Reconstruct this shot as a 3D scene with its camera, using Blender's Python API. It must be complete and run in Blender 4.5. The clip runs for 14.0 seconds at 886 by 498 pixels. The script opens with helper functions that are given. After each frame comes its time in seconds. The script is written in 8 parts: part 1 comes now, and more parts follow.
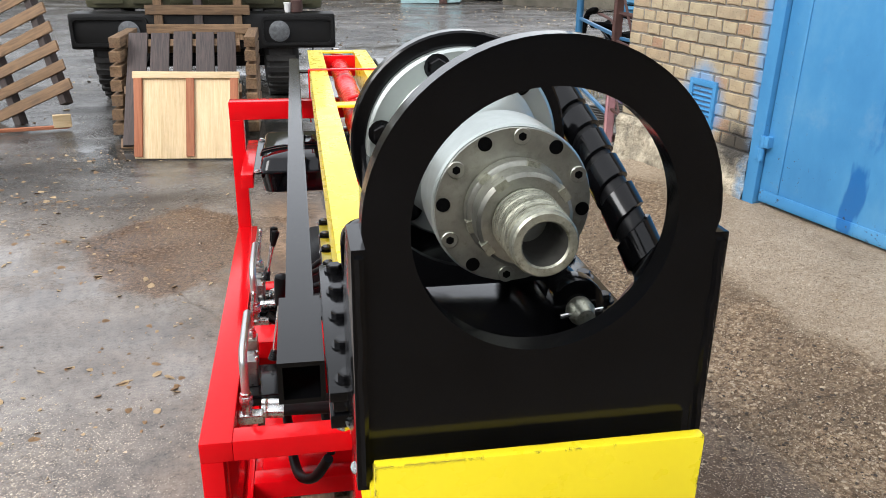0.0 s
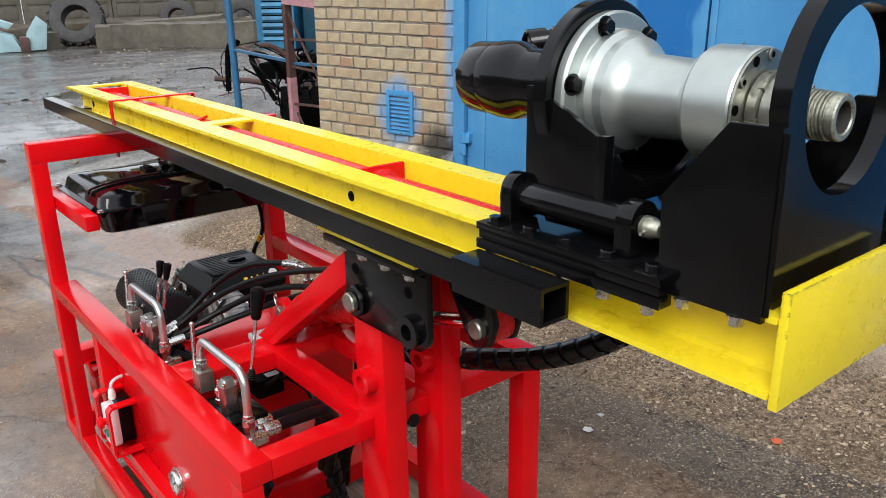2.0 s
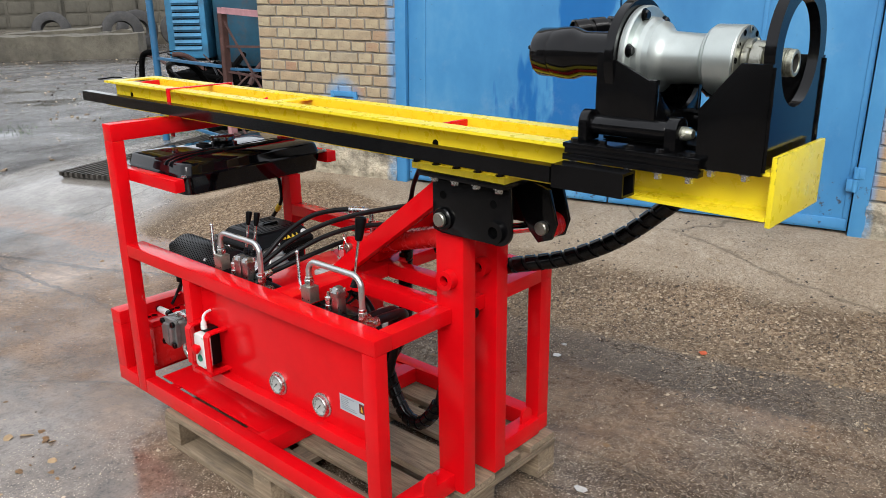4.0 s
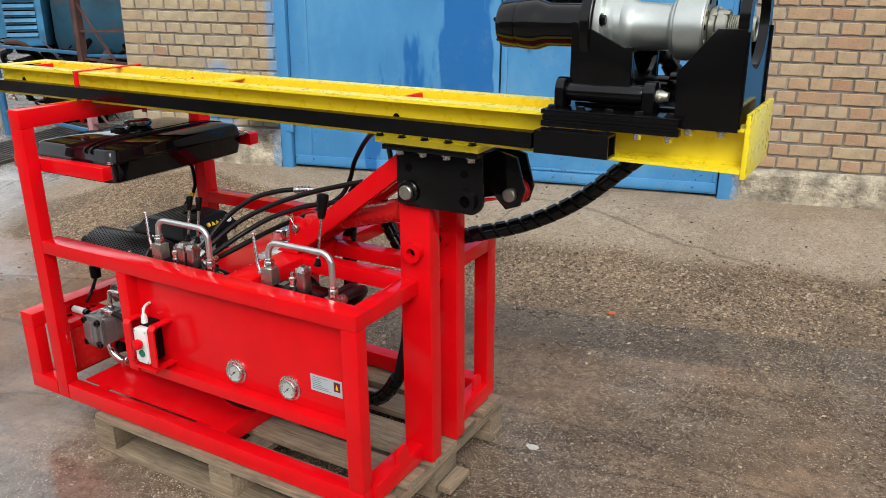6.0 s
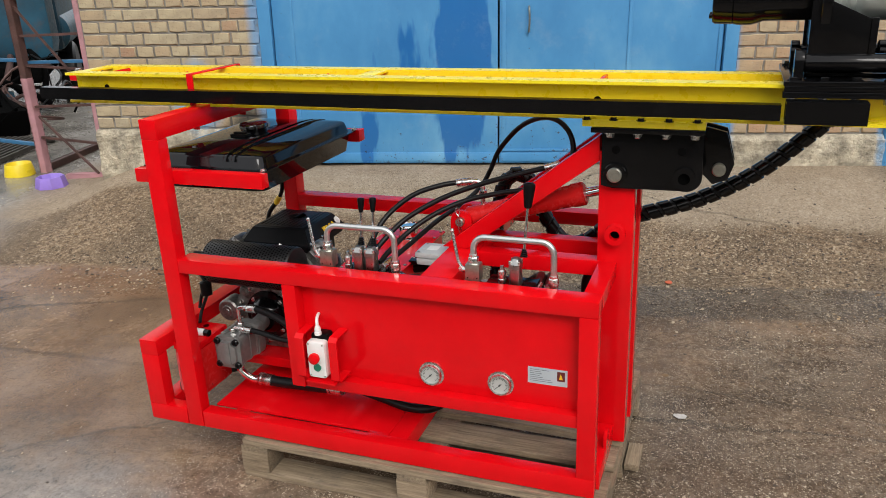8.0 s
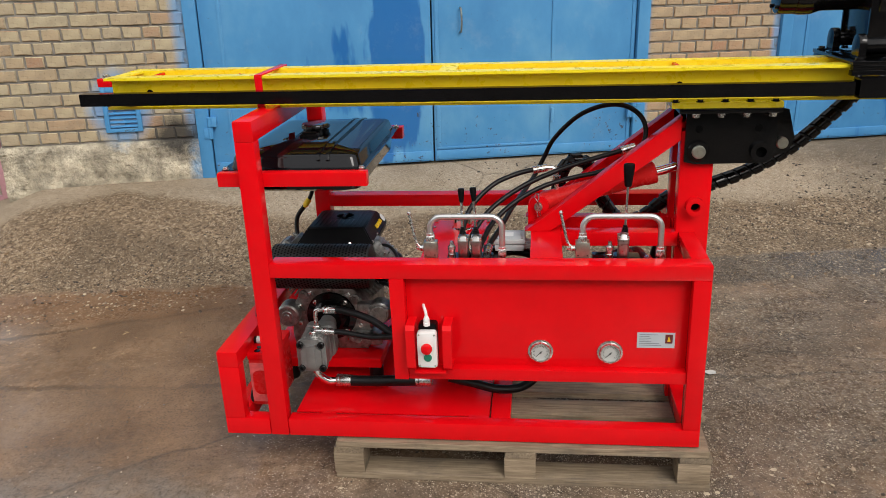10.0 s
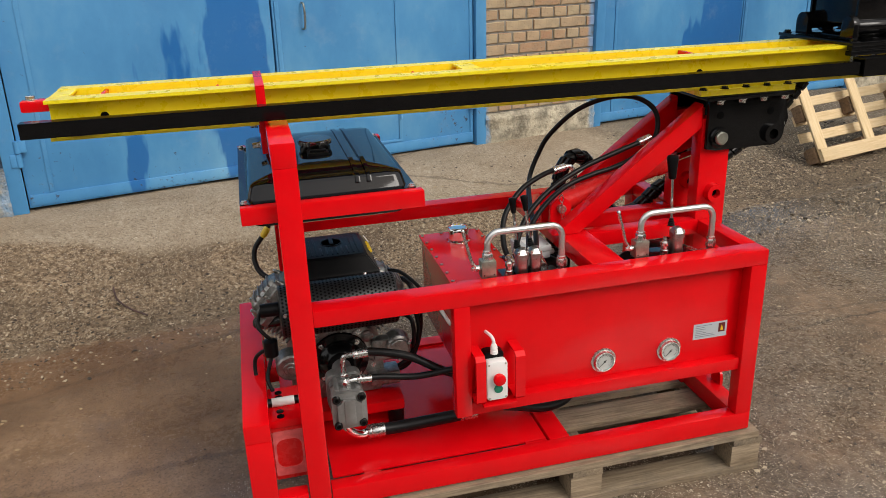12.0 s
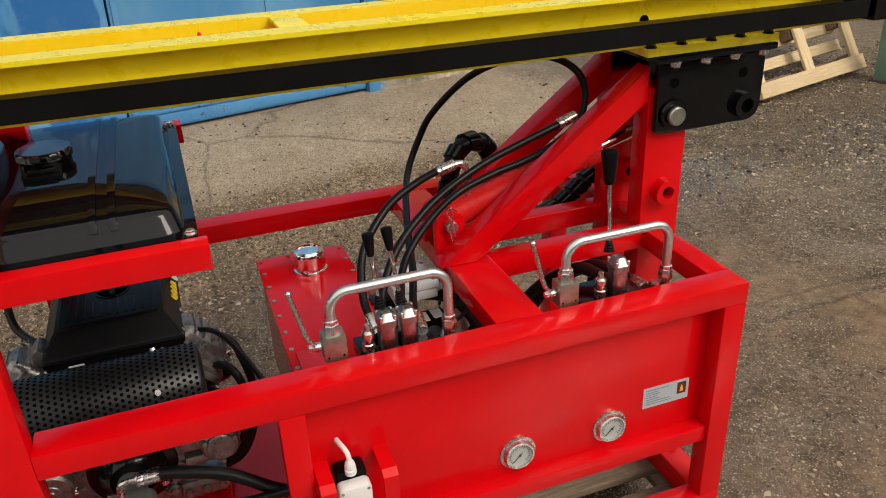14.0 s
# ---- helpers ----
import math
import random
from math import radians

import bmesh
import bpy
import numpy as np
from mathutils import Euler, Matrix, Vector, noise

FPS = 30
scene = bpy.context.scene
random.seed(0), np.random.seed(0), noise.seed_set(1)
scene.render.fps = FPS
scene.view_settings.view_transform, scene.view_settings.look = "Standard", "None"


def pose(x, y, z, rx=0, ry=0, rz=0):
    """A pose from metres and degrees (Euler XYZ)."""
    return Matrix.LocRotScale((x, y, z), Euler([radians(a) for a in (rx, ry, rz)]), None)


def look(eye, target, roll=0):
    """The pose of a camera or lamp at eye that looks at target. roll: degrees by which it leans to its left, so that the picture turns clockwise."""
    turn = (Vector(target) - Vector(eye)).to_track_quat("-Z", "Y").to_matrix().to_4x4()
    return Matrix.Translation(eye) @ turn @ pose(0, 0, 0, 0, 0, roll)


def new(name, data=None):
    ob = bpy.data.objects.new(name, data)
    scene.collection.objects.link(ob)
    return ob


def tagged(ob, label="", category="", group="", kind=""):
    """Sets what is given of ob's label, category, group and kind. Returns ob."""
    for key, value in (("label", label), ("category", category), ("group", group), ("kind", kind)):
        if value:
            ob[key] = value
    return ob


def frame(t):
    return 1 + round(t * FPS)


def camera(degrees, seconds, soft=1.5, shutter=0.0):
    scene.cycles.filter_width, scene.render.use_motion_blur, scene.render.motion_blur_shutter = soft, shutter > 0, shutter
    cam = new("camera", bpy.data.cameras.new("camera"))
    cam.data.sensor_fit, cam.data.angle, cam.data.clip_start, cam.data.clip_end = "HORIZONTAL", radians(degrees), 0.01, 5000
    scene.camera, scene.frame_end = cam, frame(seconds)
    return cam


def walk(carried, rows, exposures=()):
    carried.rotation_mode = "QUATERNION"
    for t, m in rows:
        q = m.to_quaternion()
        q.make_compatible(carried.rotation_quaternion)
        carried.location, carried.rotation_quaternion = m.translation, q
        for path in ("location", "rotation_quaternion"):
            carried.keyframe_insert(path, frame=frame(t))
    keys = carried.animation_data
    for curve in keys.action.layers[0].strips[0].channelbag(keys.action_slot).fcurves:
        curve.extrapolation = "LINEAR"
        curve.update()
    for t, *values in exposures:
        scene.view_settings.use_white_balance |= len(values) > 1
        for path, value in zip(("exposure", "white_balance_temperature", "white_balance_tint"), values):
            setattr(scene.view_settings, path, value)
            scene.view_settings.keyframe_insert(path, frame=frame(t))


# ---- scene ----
cam = camera(58.6, 14.0, soft=0.6)
PATH = [
    (0, (0.022, -0.02, 1.72), (0.36, 1.815, 1.0), 0.8),
    (0.5, (-0.135, 0.026, 1.709), (0.538, 1.777, 1.013), 0.8),
    (1, (-0.377, 0.019, 1.691), (0.531, 1.664, 1.006), 0.3),
    (1.5, (-0.569, 0.063, 1.662), (0.496, 1.622, 1.002), -0.0),
    (2, (-0.723, 0.13, 1.652), (0.465, 1.606, 1.013), -1.0),
    (2.5, (-0.96, 0.12, 1.642), (0.323, 1.514, 1.0), -1.4),
    (2.7, (-1.045, 0.099, 1.641), (0.258, 1.473, 0.998), -1.2),
    (4.8, (-1.685, -0.048, 1.634), (-0.175, 1.116, 1.029), -1.0),
    (5, (-1.709, -0.037, 1.622), (-0.17, 1.083, 1.008), -1.0),
    (5.5, (-1.725, 0.085, 1.606), (-0.137, 1.12, 0.967), -0.9),
    (6, (-1.745, 0.222, 1.61), (-0.114, 1.183, 0.962), -0.5),
    (6.5, (-1.866, 0.417, 1.615), (-0.183, 1.271, 0.953), -1.0),
    (7, (-2.019, 0.638, 1.629), (-0.319, 1.445, 0.951), -1.9),
    (7.5, (-2.067, 0.881, 1.622), (-0.354, 1.659, 0.945), -2.1),
    (8, (-2.126, 1.1, 1.622), (-0.368, 1.767, 0.94), -2.4),
    (8.2, (-2.188, 1.187, 1.626), (-0.407, 1.782, 0.938), -2.6),
    (10.3, (-2.426, 2.111, 1.63), (-0.558, 2.222, 0.925), -1.8),
    (10.5, (-2.391, 2.266, 1.637), (-0.528, 2.272, 0.909), -1.2),
    (11, (-2.27, 2.47, 1.622), (-0.403, 2.385, 0.91), -1.3),
    (11.5, (-2.164, 2.62, 1.617), (-0.296, 2.384, 0.943), -1.7),
    (12, (-2.09, 2.826, 1.639), (-0.274, 2.394, 0.919), -2.2),
    (12.5, (-2.022, 2.828, 1.624), (-0.25, 2.302, 0.862), -2.5),
    (13, (-1.797, 2.688, 1.645), (-0.072, 2.066, 0.847), -1.3),
    (13.5, (-1.592, 2.531, 1.598), (0.13, 1.925, 0.782), -1.5),
    (14, (-1.326, 2.431, 1.57), (0.363, 1.847, 0.674), -2.6),
]
walk(cam, [(t, look(eye, target, roll)) for t, eye, target, roll in PATH], [(0.0, 0.80, 6050, 10), (1.0, 0.60, 6050, 10), (2.5, 0.54, 6050, 10), (5.0, 0.56, 6150, 10), (8.0, 0.44, 6350, 10), (11.0, 0.39, 6500, 10), (12.5, 0.32, 6700, 10), (14.0, 0.22, 6900, 10)])

# ---- light: a bright overcast sky ----
world = bpy.data.worlds.new("overcast")
scene.world = world
world.use_nodes = True
wn = world.node_tree.nodes
sky = wn.new("ShaderNodeTexSky")
sky.sky_type = "NISHITA"
sky.sun_disc = False
SUN_EL, SUN_AZ = radians(40), radians(236)
sky.sun_elevation, sky.sun_rotation = SUN_EL, SUN_AZ
sky.dust_density = 4.0
cloud = wn.new("ShaderNodeMixRGB")
cloud.inputs["Fac"].default_value = 0.75
cloud.inputs["Color2"].default_value = (7.7, 7.5, 7.2, 1)
world.node_tree.links.new(sky.outputs["Color"], cloud.inputs["Color1"])
world.node_tree.links.new(cloud.outputs["Color"], wn["Background"].inputs["Color"])
wn["Background"].inputs["Strength"].default_value = 0.15
sun = new("sun", bpy.data.lights.new("sun", "SUN"))
sun.data.energy, sun.data.angle, sun.data.color = 1.3, radians(25), (1.0, 0.97, 0.92)
sun.rotation_euler = (math.pi / 2 - SUN_EL, 0, math.pi - SUN_AZ)


# ---- materials ----
def nodes_of(name):
    m = bpy.data.materials.new(name)
    m.use_nodes = True
    return m, m.node_tree.nodes, m.node_tree.links.new, m.node_tree.nodes["Principled BSDF"]


def noise_tex(n, link, scale, detail=4, rough=0.55, coords="Object", stretch=None):
    tc = n.new("ShaderNodeTexCoord")
    tex = n.new("ShaderNodeTexNoise")
    tex.inputs["Scale"].default_value = scale
    tex.inputs["Detail"].default_value = detail
    tex.inputs["Roughness"].default_value = rough
    if stretch:
        mp = n.new("ShaderNodeMapping")
        mp.inputs["Scale"].default_value = stretch
        link(tc.outputs[coords], mp.inputs["Vector"])
        link(mp.outputs["Vector"], tex.inputs["Vector"])
    else:
        link(tc.outputs[coords], tex.inputs["Vector"])
    return tex.outputs["Fac"]


def ramp(n, link, fac, stops):
    r = n.new("ShaderNodeValToRGB")
    el = r.color_ramp.elements
    while len(el) < len(stops):
        el.new(0.5)
    for e, (p, c) in zip(el, stops):
        e.position = p
        e.color = (*c, 1) if len(c) == 3 else c
    link(fac, r.inputs["Fac"])
    return r.outputs["Color"]


def grey(v):
    return (v, v, v)


def mixc(n, link, fac, a, b, mode="MIX"):
    m = n.new("ShaderNodeMixRGB")
    m.blend_type = mode
    for sock, v in (("Fac", fac), ("Color1", a), ("Color2", b)):
        if isinstance(v, (int, float)):
            m.inputs[sock].default_value = v
        elif isinstance(v, tuple):
            m.inputs[sock].default_value = (*v, 1)
        else:
            link(v, m.inputs[sock])
    return m.outputs["Color"]


def math_node(n, link, op, a, b=0.5):
    m = n.new("ShaderNodeMath")
    m.operation = op
    for i, v in enumerate((a, b)):
        if isinstance(v, (int, float)):
            m.inputs[i].default_value = v
        else:
            link(v, m.inputs[i])
    return m.outputs[0]


def bump(n, link, bsdf, height, strength, dist=0.002):
    b = n.new("ShaderNodeBump")
    b.inputs["Strength"].default_value = strength
    b.inputs["Distance"].default_value = dist
    link(height, b.inputs["Height"])
    link(b.outputs["Normal"], bsdf.inputs["Normal"])


def surface(name, color, rough, metal=0.0, var=0.12, big=6.0, fine=60.0, relief=0.15, dirt=0.0, dirt_color=(0.16, 0.13, 0.10), coat=0.0, spec=0.5, relief_dist=0.001):
    """A paint, metal or plastic with large mottling, fine relief and some dust."""
    m, n, link, b = nodes_of(name)
    large = noise_tex(n, link, big, 5, 0.6)
    small = noise_tex(n, link, fine, 4, 0.6)
    lo, hi = tuple(c * (1 - var) for c in color), tuple(min(1, c * (1 + var)) for c in color)
    col = ramp(n, link, large, [(0.3, lo), (0.7, hi)])
    if dirt:
        mask = ramp(n, link, noise_tex(n, link, big * 2.3, 8, 0.7), [(0.52, grey(0)), (0.78, grey(dirt))])
        col = mixc(n, link, mask, col, dirt_color)
    link(col, b.inputs["Base Color"])
    rr = ramp(n, link, small, [(0.3, grey(max(0.02, rough * 0.8))), (0.75, grey(min(1, rough * 1.25)))])
    link(rr, b.inputs["Roughness"])
    b.inputs["Metallic"].default_value = metal
    b.inputs["Specular IOR Level"].default_value = spec
    b.inputs["Coat Weight"].default_value = coat
    b.inputs["Coat Roughness"].default_value = 0.08
    bump(n, link, b, small, relief, relief_dist)
    return m


RED = surface("red_enamel", (0.64, 0.0022, 0.0055), 0.17, var=0.06, big=9, fine=35, relief=0.06, dirt=0.03, coat=0.0, spec=0.24)
RED_CYL = surface("red_cylinder_paint", (0.60, 0.014, 0.014), 0.26, var=0.08, big=9, fine=50, relief=0.12, dirt=0.08, coat=0.0, spec=0.22)
BLACK = surface("black_enamel", (0.003, 0.003, 0.0034), 0.13, var=0.25, big=14, fine=45, relief=0.12, dirt=0.02, dirt_color=(0.03, 0.027, 0.022), spec=0.27)
RAIL = surface("black_rail_paint", (0.003, 0.003, 0.0034), 0.12, var=0.3, big=14, fine=60, relief=0.08, dirt=0.03, dirt_color=(0.04, 0.037, 0.034), spec=0.27)
PLASTIC = surface("black_plastic", (0.003, 0.003, 0.0035), 0.36, var=0.2, big=20, fine=220, relief=0.2, spec=0.12)
GLOSS = surface("gloss_black_tank", (0.003, 0.003, 0.004), 0.05, var=0.2, big=10, fine=30, relief=0.02, spec=0.32)
RUBBER = surface("rubber_hose", (0.005, 0.005, 0.0055), 0.38, var=0.3, big=40, fine=160, relief=0.3, spec=0.22)
ZINC = surface("zinc_plated_steel", (0.62, 0.62, 0.60), 0.26, metal=1.0, var=0.08, big=60, fine=160, relief=0.03)
SATIN = surface("satin_zinc_pipe", (0.60, 0.605, 0.60), 0.33, metal=0.95, var=0.04, big=25, fine=300, relief=0.01)
CASTING = surface("bright_cast_alloy", (0.34, 0.34, 0.33), 0.32, metal=1.0, var=0.18, big=40, fine=120, relief=0.18, dirt=0.4, dirt_color=(0.08, 0.072, 0.06))
STEEL = surface("machined_steel", (0.36, 0.36, 0.31), 0.36, metal=0.9, var=0.2, big=40, fine=200, relief=0.15, dirt=0.45, dirt_color=(0.09, 0.085, 0.065))
THREAD = surface("worn_greasy_thread", (0.40, 0.40, 0.32), 0.40, metal=0.85, var=0.35, big=70, fine=260, relief=0.6, relief_dist=0.0007, dirt=0.9, dirt_color=(0.05, 0.048, 0.034))
SILVER = surface("silver_painted_casting", (0.47, 0.51, 0.485), 0.36, metal=0.85, var=0.10, big=9, fine=70, relief=0.10, dirt=0.12, dirt_color=(0.18, 0.17, 0.15), spec=0.4)
ALU = surface("cast_aluminium", (0.25, 0.245, 0.235), 0.36, metal=0.85, var=0.45, big=30, fine=90, relief=0.5, dirt=0.85, dirt_color=(0.025, 0.022, 0.019))
PUMP_ALLOY = surface("smooth_pump_alloy", (0.25, 0.25, 0.245), 0.42, metal=0.7, var=0.15, big=25, fine=140, relief=0.2, dirt=0.2, dirt_color=(0.08, 0.075, 0.065))
CHROME = surface("chrome", (0.82, 0.82, 0.82), 0.06, metal=1.0, var=0.03, big=20, fine=60, relief=0.01)
# near-black: shade inside holes and gaps given as colour; also on dark scrap
DARK = surface("dark_hollow", (0.002, 0.002, 0.002), 0.9, var=0.2, big=20, fine=60, spec=0.04)
BLUEPIPE = surface("blue_pipe_paint", (0.03, 0.13, 0.26), 0.45, var=0.2, big=5, fine=60, dirt=0.35)
RUST = surface("rusty_brown_steel", (0.075, 0.036, 0.030), 0.6, var=0.4, big=8, fine=80, relief=0.5, dirt=0.5, dirt_color=(0.05, 0.035, 0.028))
PINK = surface("faded_pink_paint", (0.42, 0.22, 0.24), 0.55, var=0.2, big=7, fine=60, dirt=0.4)
MESHED = surface("perforated_black_steel", (0.009, 0.009, 0.010), 0.36, metal=0.0, var=0.2, big=20, fine=120, relief=0.05, spec=0.3)
WHITE = surface("white_plastic", (0.72, 0.72, 0.70), 0.4, var=0.04, big=20, fine=120, relief=0.05)


def chipped_yellow(name, wear):
    m, n, link, b = nodes_of(name)
    base = ramp(n, link, noise_tex(n, link, 7, 5, 0.6), [(0.3, (0.80, 0.635, 0.010)), (0.7, (0.86, 0.695, 0.016))])
    chip = noise_tex(n, link, 55, 6, 0.75)
    geo = n.new("ShaderNodeNewGeometry")
    bev = n.new("ShaderNodeBevel")
    bev.samples = 4
    bev.inputs["Radius"].default_value = 0.005
    dot = n.new("ShaderNodeVectorMath")
    dot.operation = "DOT_PRODUCT"
    link(bev.outputs["Normal"], dot.inputs[0])
    link(geo.outputs["Normal"], dot.inputs[1])
    edge = ramp(n, link, math_node(n, link, "SUBTRACT", 1.0, dot.outputs["Value"]), [(0.01, grey(0.0)), (0.08, grey(wear))])
    patch = ramp(n, link, noise_tex(n, link, 8, 4, 0.6), [(0.42, grey(0.2)), (0.54, grey(1))])
    mask = ramp(n, link, math_node(n, link, "ADD", chip, math_node(n, link, "MULTIPLY", edge, patch)), [(0.765, grey(0)), (0.785, grey(1))])
    col = mixc(n, link, mask, base, (0.03, 0.025, 0.02))
    link(col, b.inputs["Base Color"])
    link(ramp(n, link, noise_tex(n, link, 30, 4, 0.6), [(0.3, grey(0.22)), (0.7, grey(0.4))]), b.inputs["Roughness"])
    b.inputs["Coat Weight"].default_value = 0.2
    bump(n, link, b, noise_tex(n, link, 60, 4, 0.6), 0.05, 0.001)
    return m


YELLOW = chipped_yellow("yellow_beam_paint", 0.0)
CHIPPED = chipped_yellow("chipped_yellow_paint", 0.33)


def wood(name, light, dark, stain=0.3, random_tint=0.25, scale=1.0):
    m, n, link, b = nodes_of(name)
    tc = n.new("ShaderNodeTexCoord")
    info = n.new("ShaderNodeObjectInfo")
    off = n.new("ShaderNodeVectorMath")
    off.operation = "MULTIPLY_ADD"
    off.inputs[1].default_value = (1, 1, 1)
    sc = n.new("ShaderNodeVectorMath")
    sc.operation = "SCALE"
    sc.inputs["Scale"].default_value = 37.0
    comb = n.new("ShaderNodeCombineXYZ")
    for i in range(3):
        link(info.outputs["Random"], comb.inputs[i])
    link(comb.outputs[0], sc.inputs[0])
    link(tc.outputs["Object"], off.inputs[0])
    link(sc.outputs[0], off.inputs[2])
    mp = n.new("ShaderNodeMapping")
    mp.inputs["Scale"].default_value = (2.5 * scale, 40 * scale, 40 * scale)
    link(off.outputs[0], mp.inputs["Vector"])
    grain = n.new("ShaderNodeTexNoise")
    grain.inputs["Scale"].default_value = 1.6
    grain.inputs["Detail"].default_value = 7
    grain.inputs["Roughness"].default_value = 0.65
    grain.inputs["Distortion"].default_value = 0.6
    link(mp.outputs[0], grain.inputs["Vector"])
    col = ramp(n, link, grain.outputs["Fac"], [(0.32, dark), (0.62, light)])
    tint = ramp(n, link, info.outputs["Random"], [(0, grey(1 - random_tint)), (1, grey(1))])
    col = mixc(n, link, 1.0, col, tint, "MULTIPLY")
    stains = ramp(n, link, noise_tex(n, link, 5, 6, 0.7), [(0.5, grey(0)), (0.75, grey(stain))])
    col = mixc(n, link, stains, col, (0.05, 0.045, 0.04))
    link(col, b.inputs["Base Color"])
    b.inputs["Roughness"].default_value = 0.75
    bump(n, link, b, grain.outputs["Fac"], 0.35, 0.003)
    return m


PALLET = wood("grey_pallet_wood", (0.33, 0.252, 0.165), (0.150, 0.108, 0.068), 0.65, scale=1.7)
FRESH = wood("fresh_pine", (0.78, 0.60, 0.36), (0.62, 0.44, 0.23), 0.12)
ORANGE = wood("stained_pine", (0.46, 0.17, 0.075), (0.32, 0.10, 0.045), 0.2)
OLD = wood("weathered_dark_board", (0.085, 0.062, 0.055), (0.035, 0.028, 0.027), 0.5)
TAN = wood("tan_pallet_wood", (0.27, 0.165, 0.085), (0.12, 0.070, 0.036), 0.4)


def wall_axes(n, link):
    """Place in wall space: along the wall, into it, and height."""
    geo = n.new("ShaderNodeNewGeometry")
    ax = n.new("ShaderNodeVectorRotate")
    ax.rotation_type = "Z_AXIS"
    ax.inputs["Center"].default_value = (2.68, 4.21, 0)
    ax.inputs["Angle"].default_value = radians(74.6)
    link(geo.outputs["Position"], ax.inputs["Vector"])
    sub = n.new("ShaderNodeVectorMath")
    sub.operation = "SUBTRACT"
    sub.inputs[1].default_value = (2.68, 4.21, 0)
    link(ax.outputs[0], sub.inputs[0])
    sep = n.new("ShaderNodeSeparateXYZ")
    link(sub.outputs[0], sep.inputs[0])
    return sep.outputs["X"], sep.outputs["Y"], sep.outputs["Z"]


def near_value(n, link, v, centre, half):
    """1 at centre, falling to 0 at half away from it."""
    d = math_node(n, link, "ABSOLUTE", math_node(n, link, "SUBTRACT", v, centre), 0)
    m = n.new("ShaderNodeMapRange")
    m.inputs["From Min"].default_value = 0
    m.inputs["From Max"].default_value = half
    m.inputs["To Min"].default_value = 1
    m.inputs["To Max"].default_value = 0
    link(d, m.inputs["Value"])
    return m.outputs[0]


def overspray(n, link):
    """Blue gate paint that strayed onto the brickwork round gates and vent."""
    s, _, z = wall_axes(n, link)
    edge = near_value(n, link, s, 0.0, 0.16)
    for c in (3.18, 4.20):
        edge = math_node(n, link, "MAXIMUM", edge, near_value(n, link, s, c, 0.10))
    round_vent = math_node(n, link, "MULTIPLY", near_value(n, link, s, -0.475, 0.36), near_value(n, link, z, 0.79, 0.46))
    edge = math_node(n, link, "MAXIMUM", edge, math_node(n, link, "MULTIPLY", round_vent, 1.45))
    f = math_node(n, link, "ADD", edge, math_node(n, link, "MULTIPLY", noise_tex(n, link, 9, 5, 0.6, coords="Generated"), 0.25))
    return ramp(n, link, f, [(0.60, grey(0)), (0.92, grey(0.7))])


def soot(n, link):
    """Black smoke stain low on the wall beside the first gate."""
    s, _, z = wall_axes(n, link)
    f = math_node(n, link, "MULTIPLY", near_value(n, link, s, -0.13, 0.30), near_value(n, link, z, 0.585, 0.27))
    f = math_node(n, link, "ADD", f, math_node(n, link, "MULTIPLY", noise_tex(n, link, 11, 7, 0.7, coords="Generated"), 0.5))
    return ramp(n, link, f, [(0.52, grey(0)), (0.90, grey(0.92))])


def brick_material():
    m, n, link, b = nodes_of("old_clay_brick")
    info = n.new("ShaderNodeObjectInfo")
    geo = n.new("ShaderNodeNewGeometry")
    pick = math_node(n, link, "FRACT", math_node(n, link, "ADD", info.outputs["Random"], geo.outputs["Random Per Island"]), 0)
    base = ramp(n, link, pick, [(0.0, (0.37, 0.21, 0.125)), (0.10, (0.42, 0.30, 0.18)), (0.28, (0.45, 0.365, 0.225)), (0.58, (0.48, 0.41, 0.265)), (0.8, (0.39, 0.34, 0.235)), (1.0, (0.45, 0.335, 0.20))])
    s_wall, _, _ = wall_axes(n, link)
    redder = ramp(n, link, pick, [(0.0, (0.42, 0.19, 0.095)), (0.35, (0.47, 0.27, 0.145)), (0.65, (0.46, 0.34, 0.20)), (1.0, (0.44, 0.23, 0.12))])
    base = mixc(n, link, ramp(n, link, math_node(n, link, "MULTIPLY", s_wall, 0.1), [(0.30, grey(0)), (0.33, grey(0.55))]), base, redder)
    mot = noise_tex(n, link, 16, 7, 0.7)
    base = mixc(n, link, ramp(n, link, mot, [(0.35, grey(0)), (0.75, grey(0.5))]), base, (0.36, 0.28, 0.18))
    # pitted, weathered faces with pale mortar smears
    pits = ramp(n, link, noise_tex(n, link, 48, 8, 0.75), [(0.36, grey(0.42)), (0.47, grey(0.90)), (0.60, grey(1.0))])
    base = mixc(n, link, 0.85, base, pits, "MULTIPLY")
    smear = ramp(n, link, noise_tex(n, link, 7, 9, 0.72, coords="Generated"), [(0.54, grey(0)), (0.66, grey(0.55))])
    base = mixc(n, link, smear, base, (0.42, 0.38, 0.30))
    grime = ramp(n, link, noise_tex(n, link, 3.0, 8, 0.75), [(0.43, grey(0)), (0.64, grey(0.75))])
    base = mixc(n, link, grime, base, (0.17, 0.135, 0.095))
    base = mixc(n, link, overspray(n, link), base, (0.10, 0.29, 0.55))
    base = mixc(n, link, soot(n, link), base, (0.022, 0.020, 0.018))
    link(base, b.inputs["Base Color"])
    b.inputs["Roughness"].default_value = 0.88
    bump(n, link, b, noise_tex(n, link, 70, 6, 0.7), 0.6, 0.004)
    return m


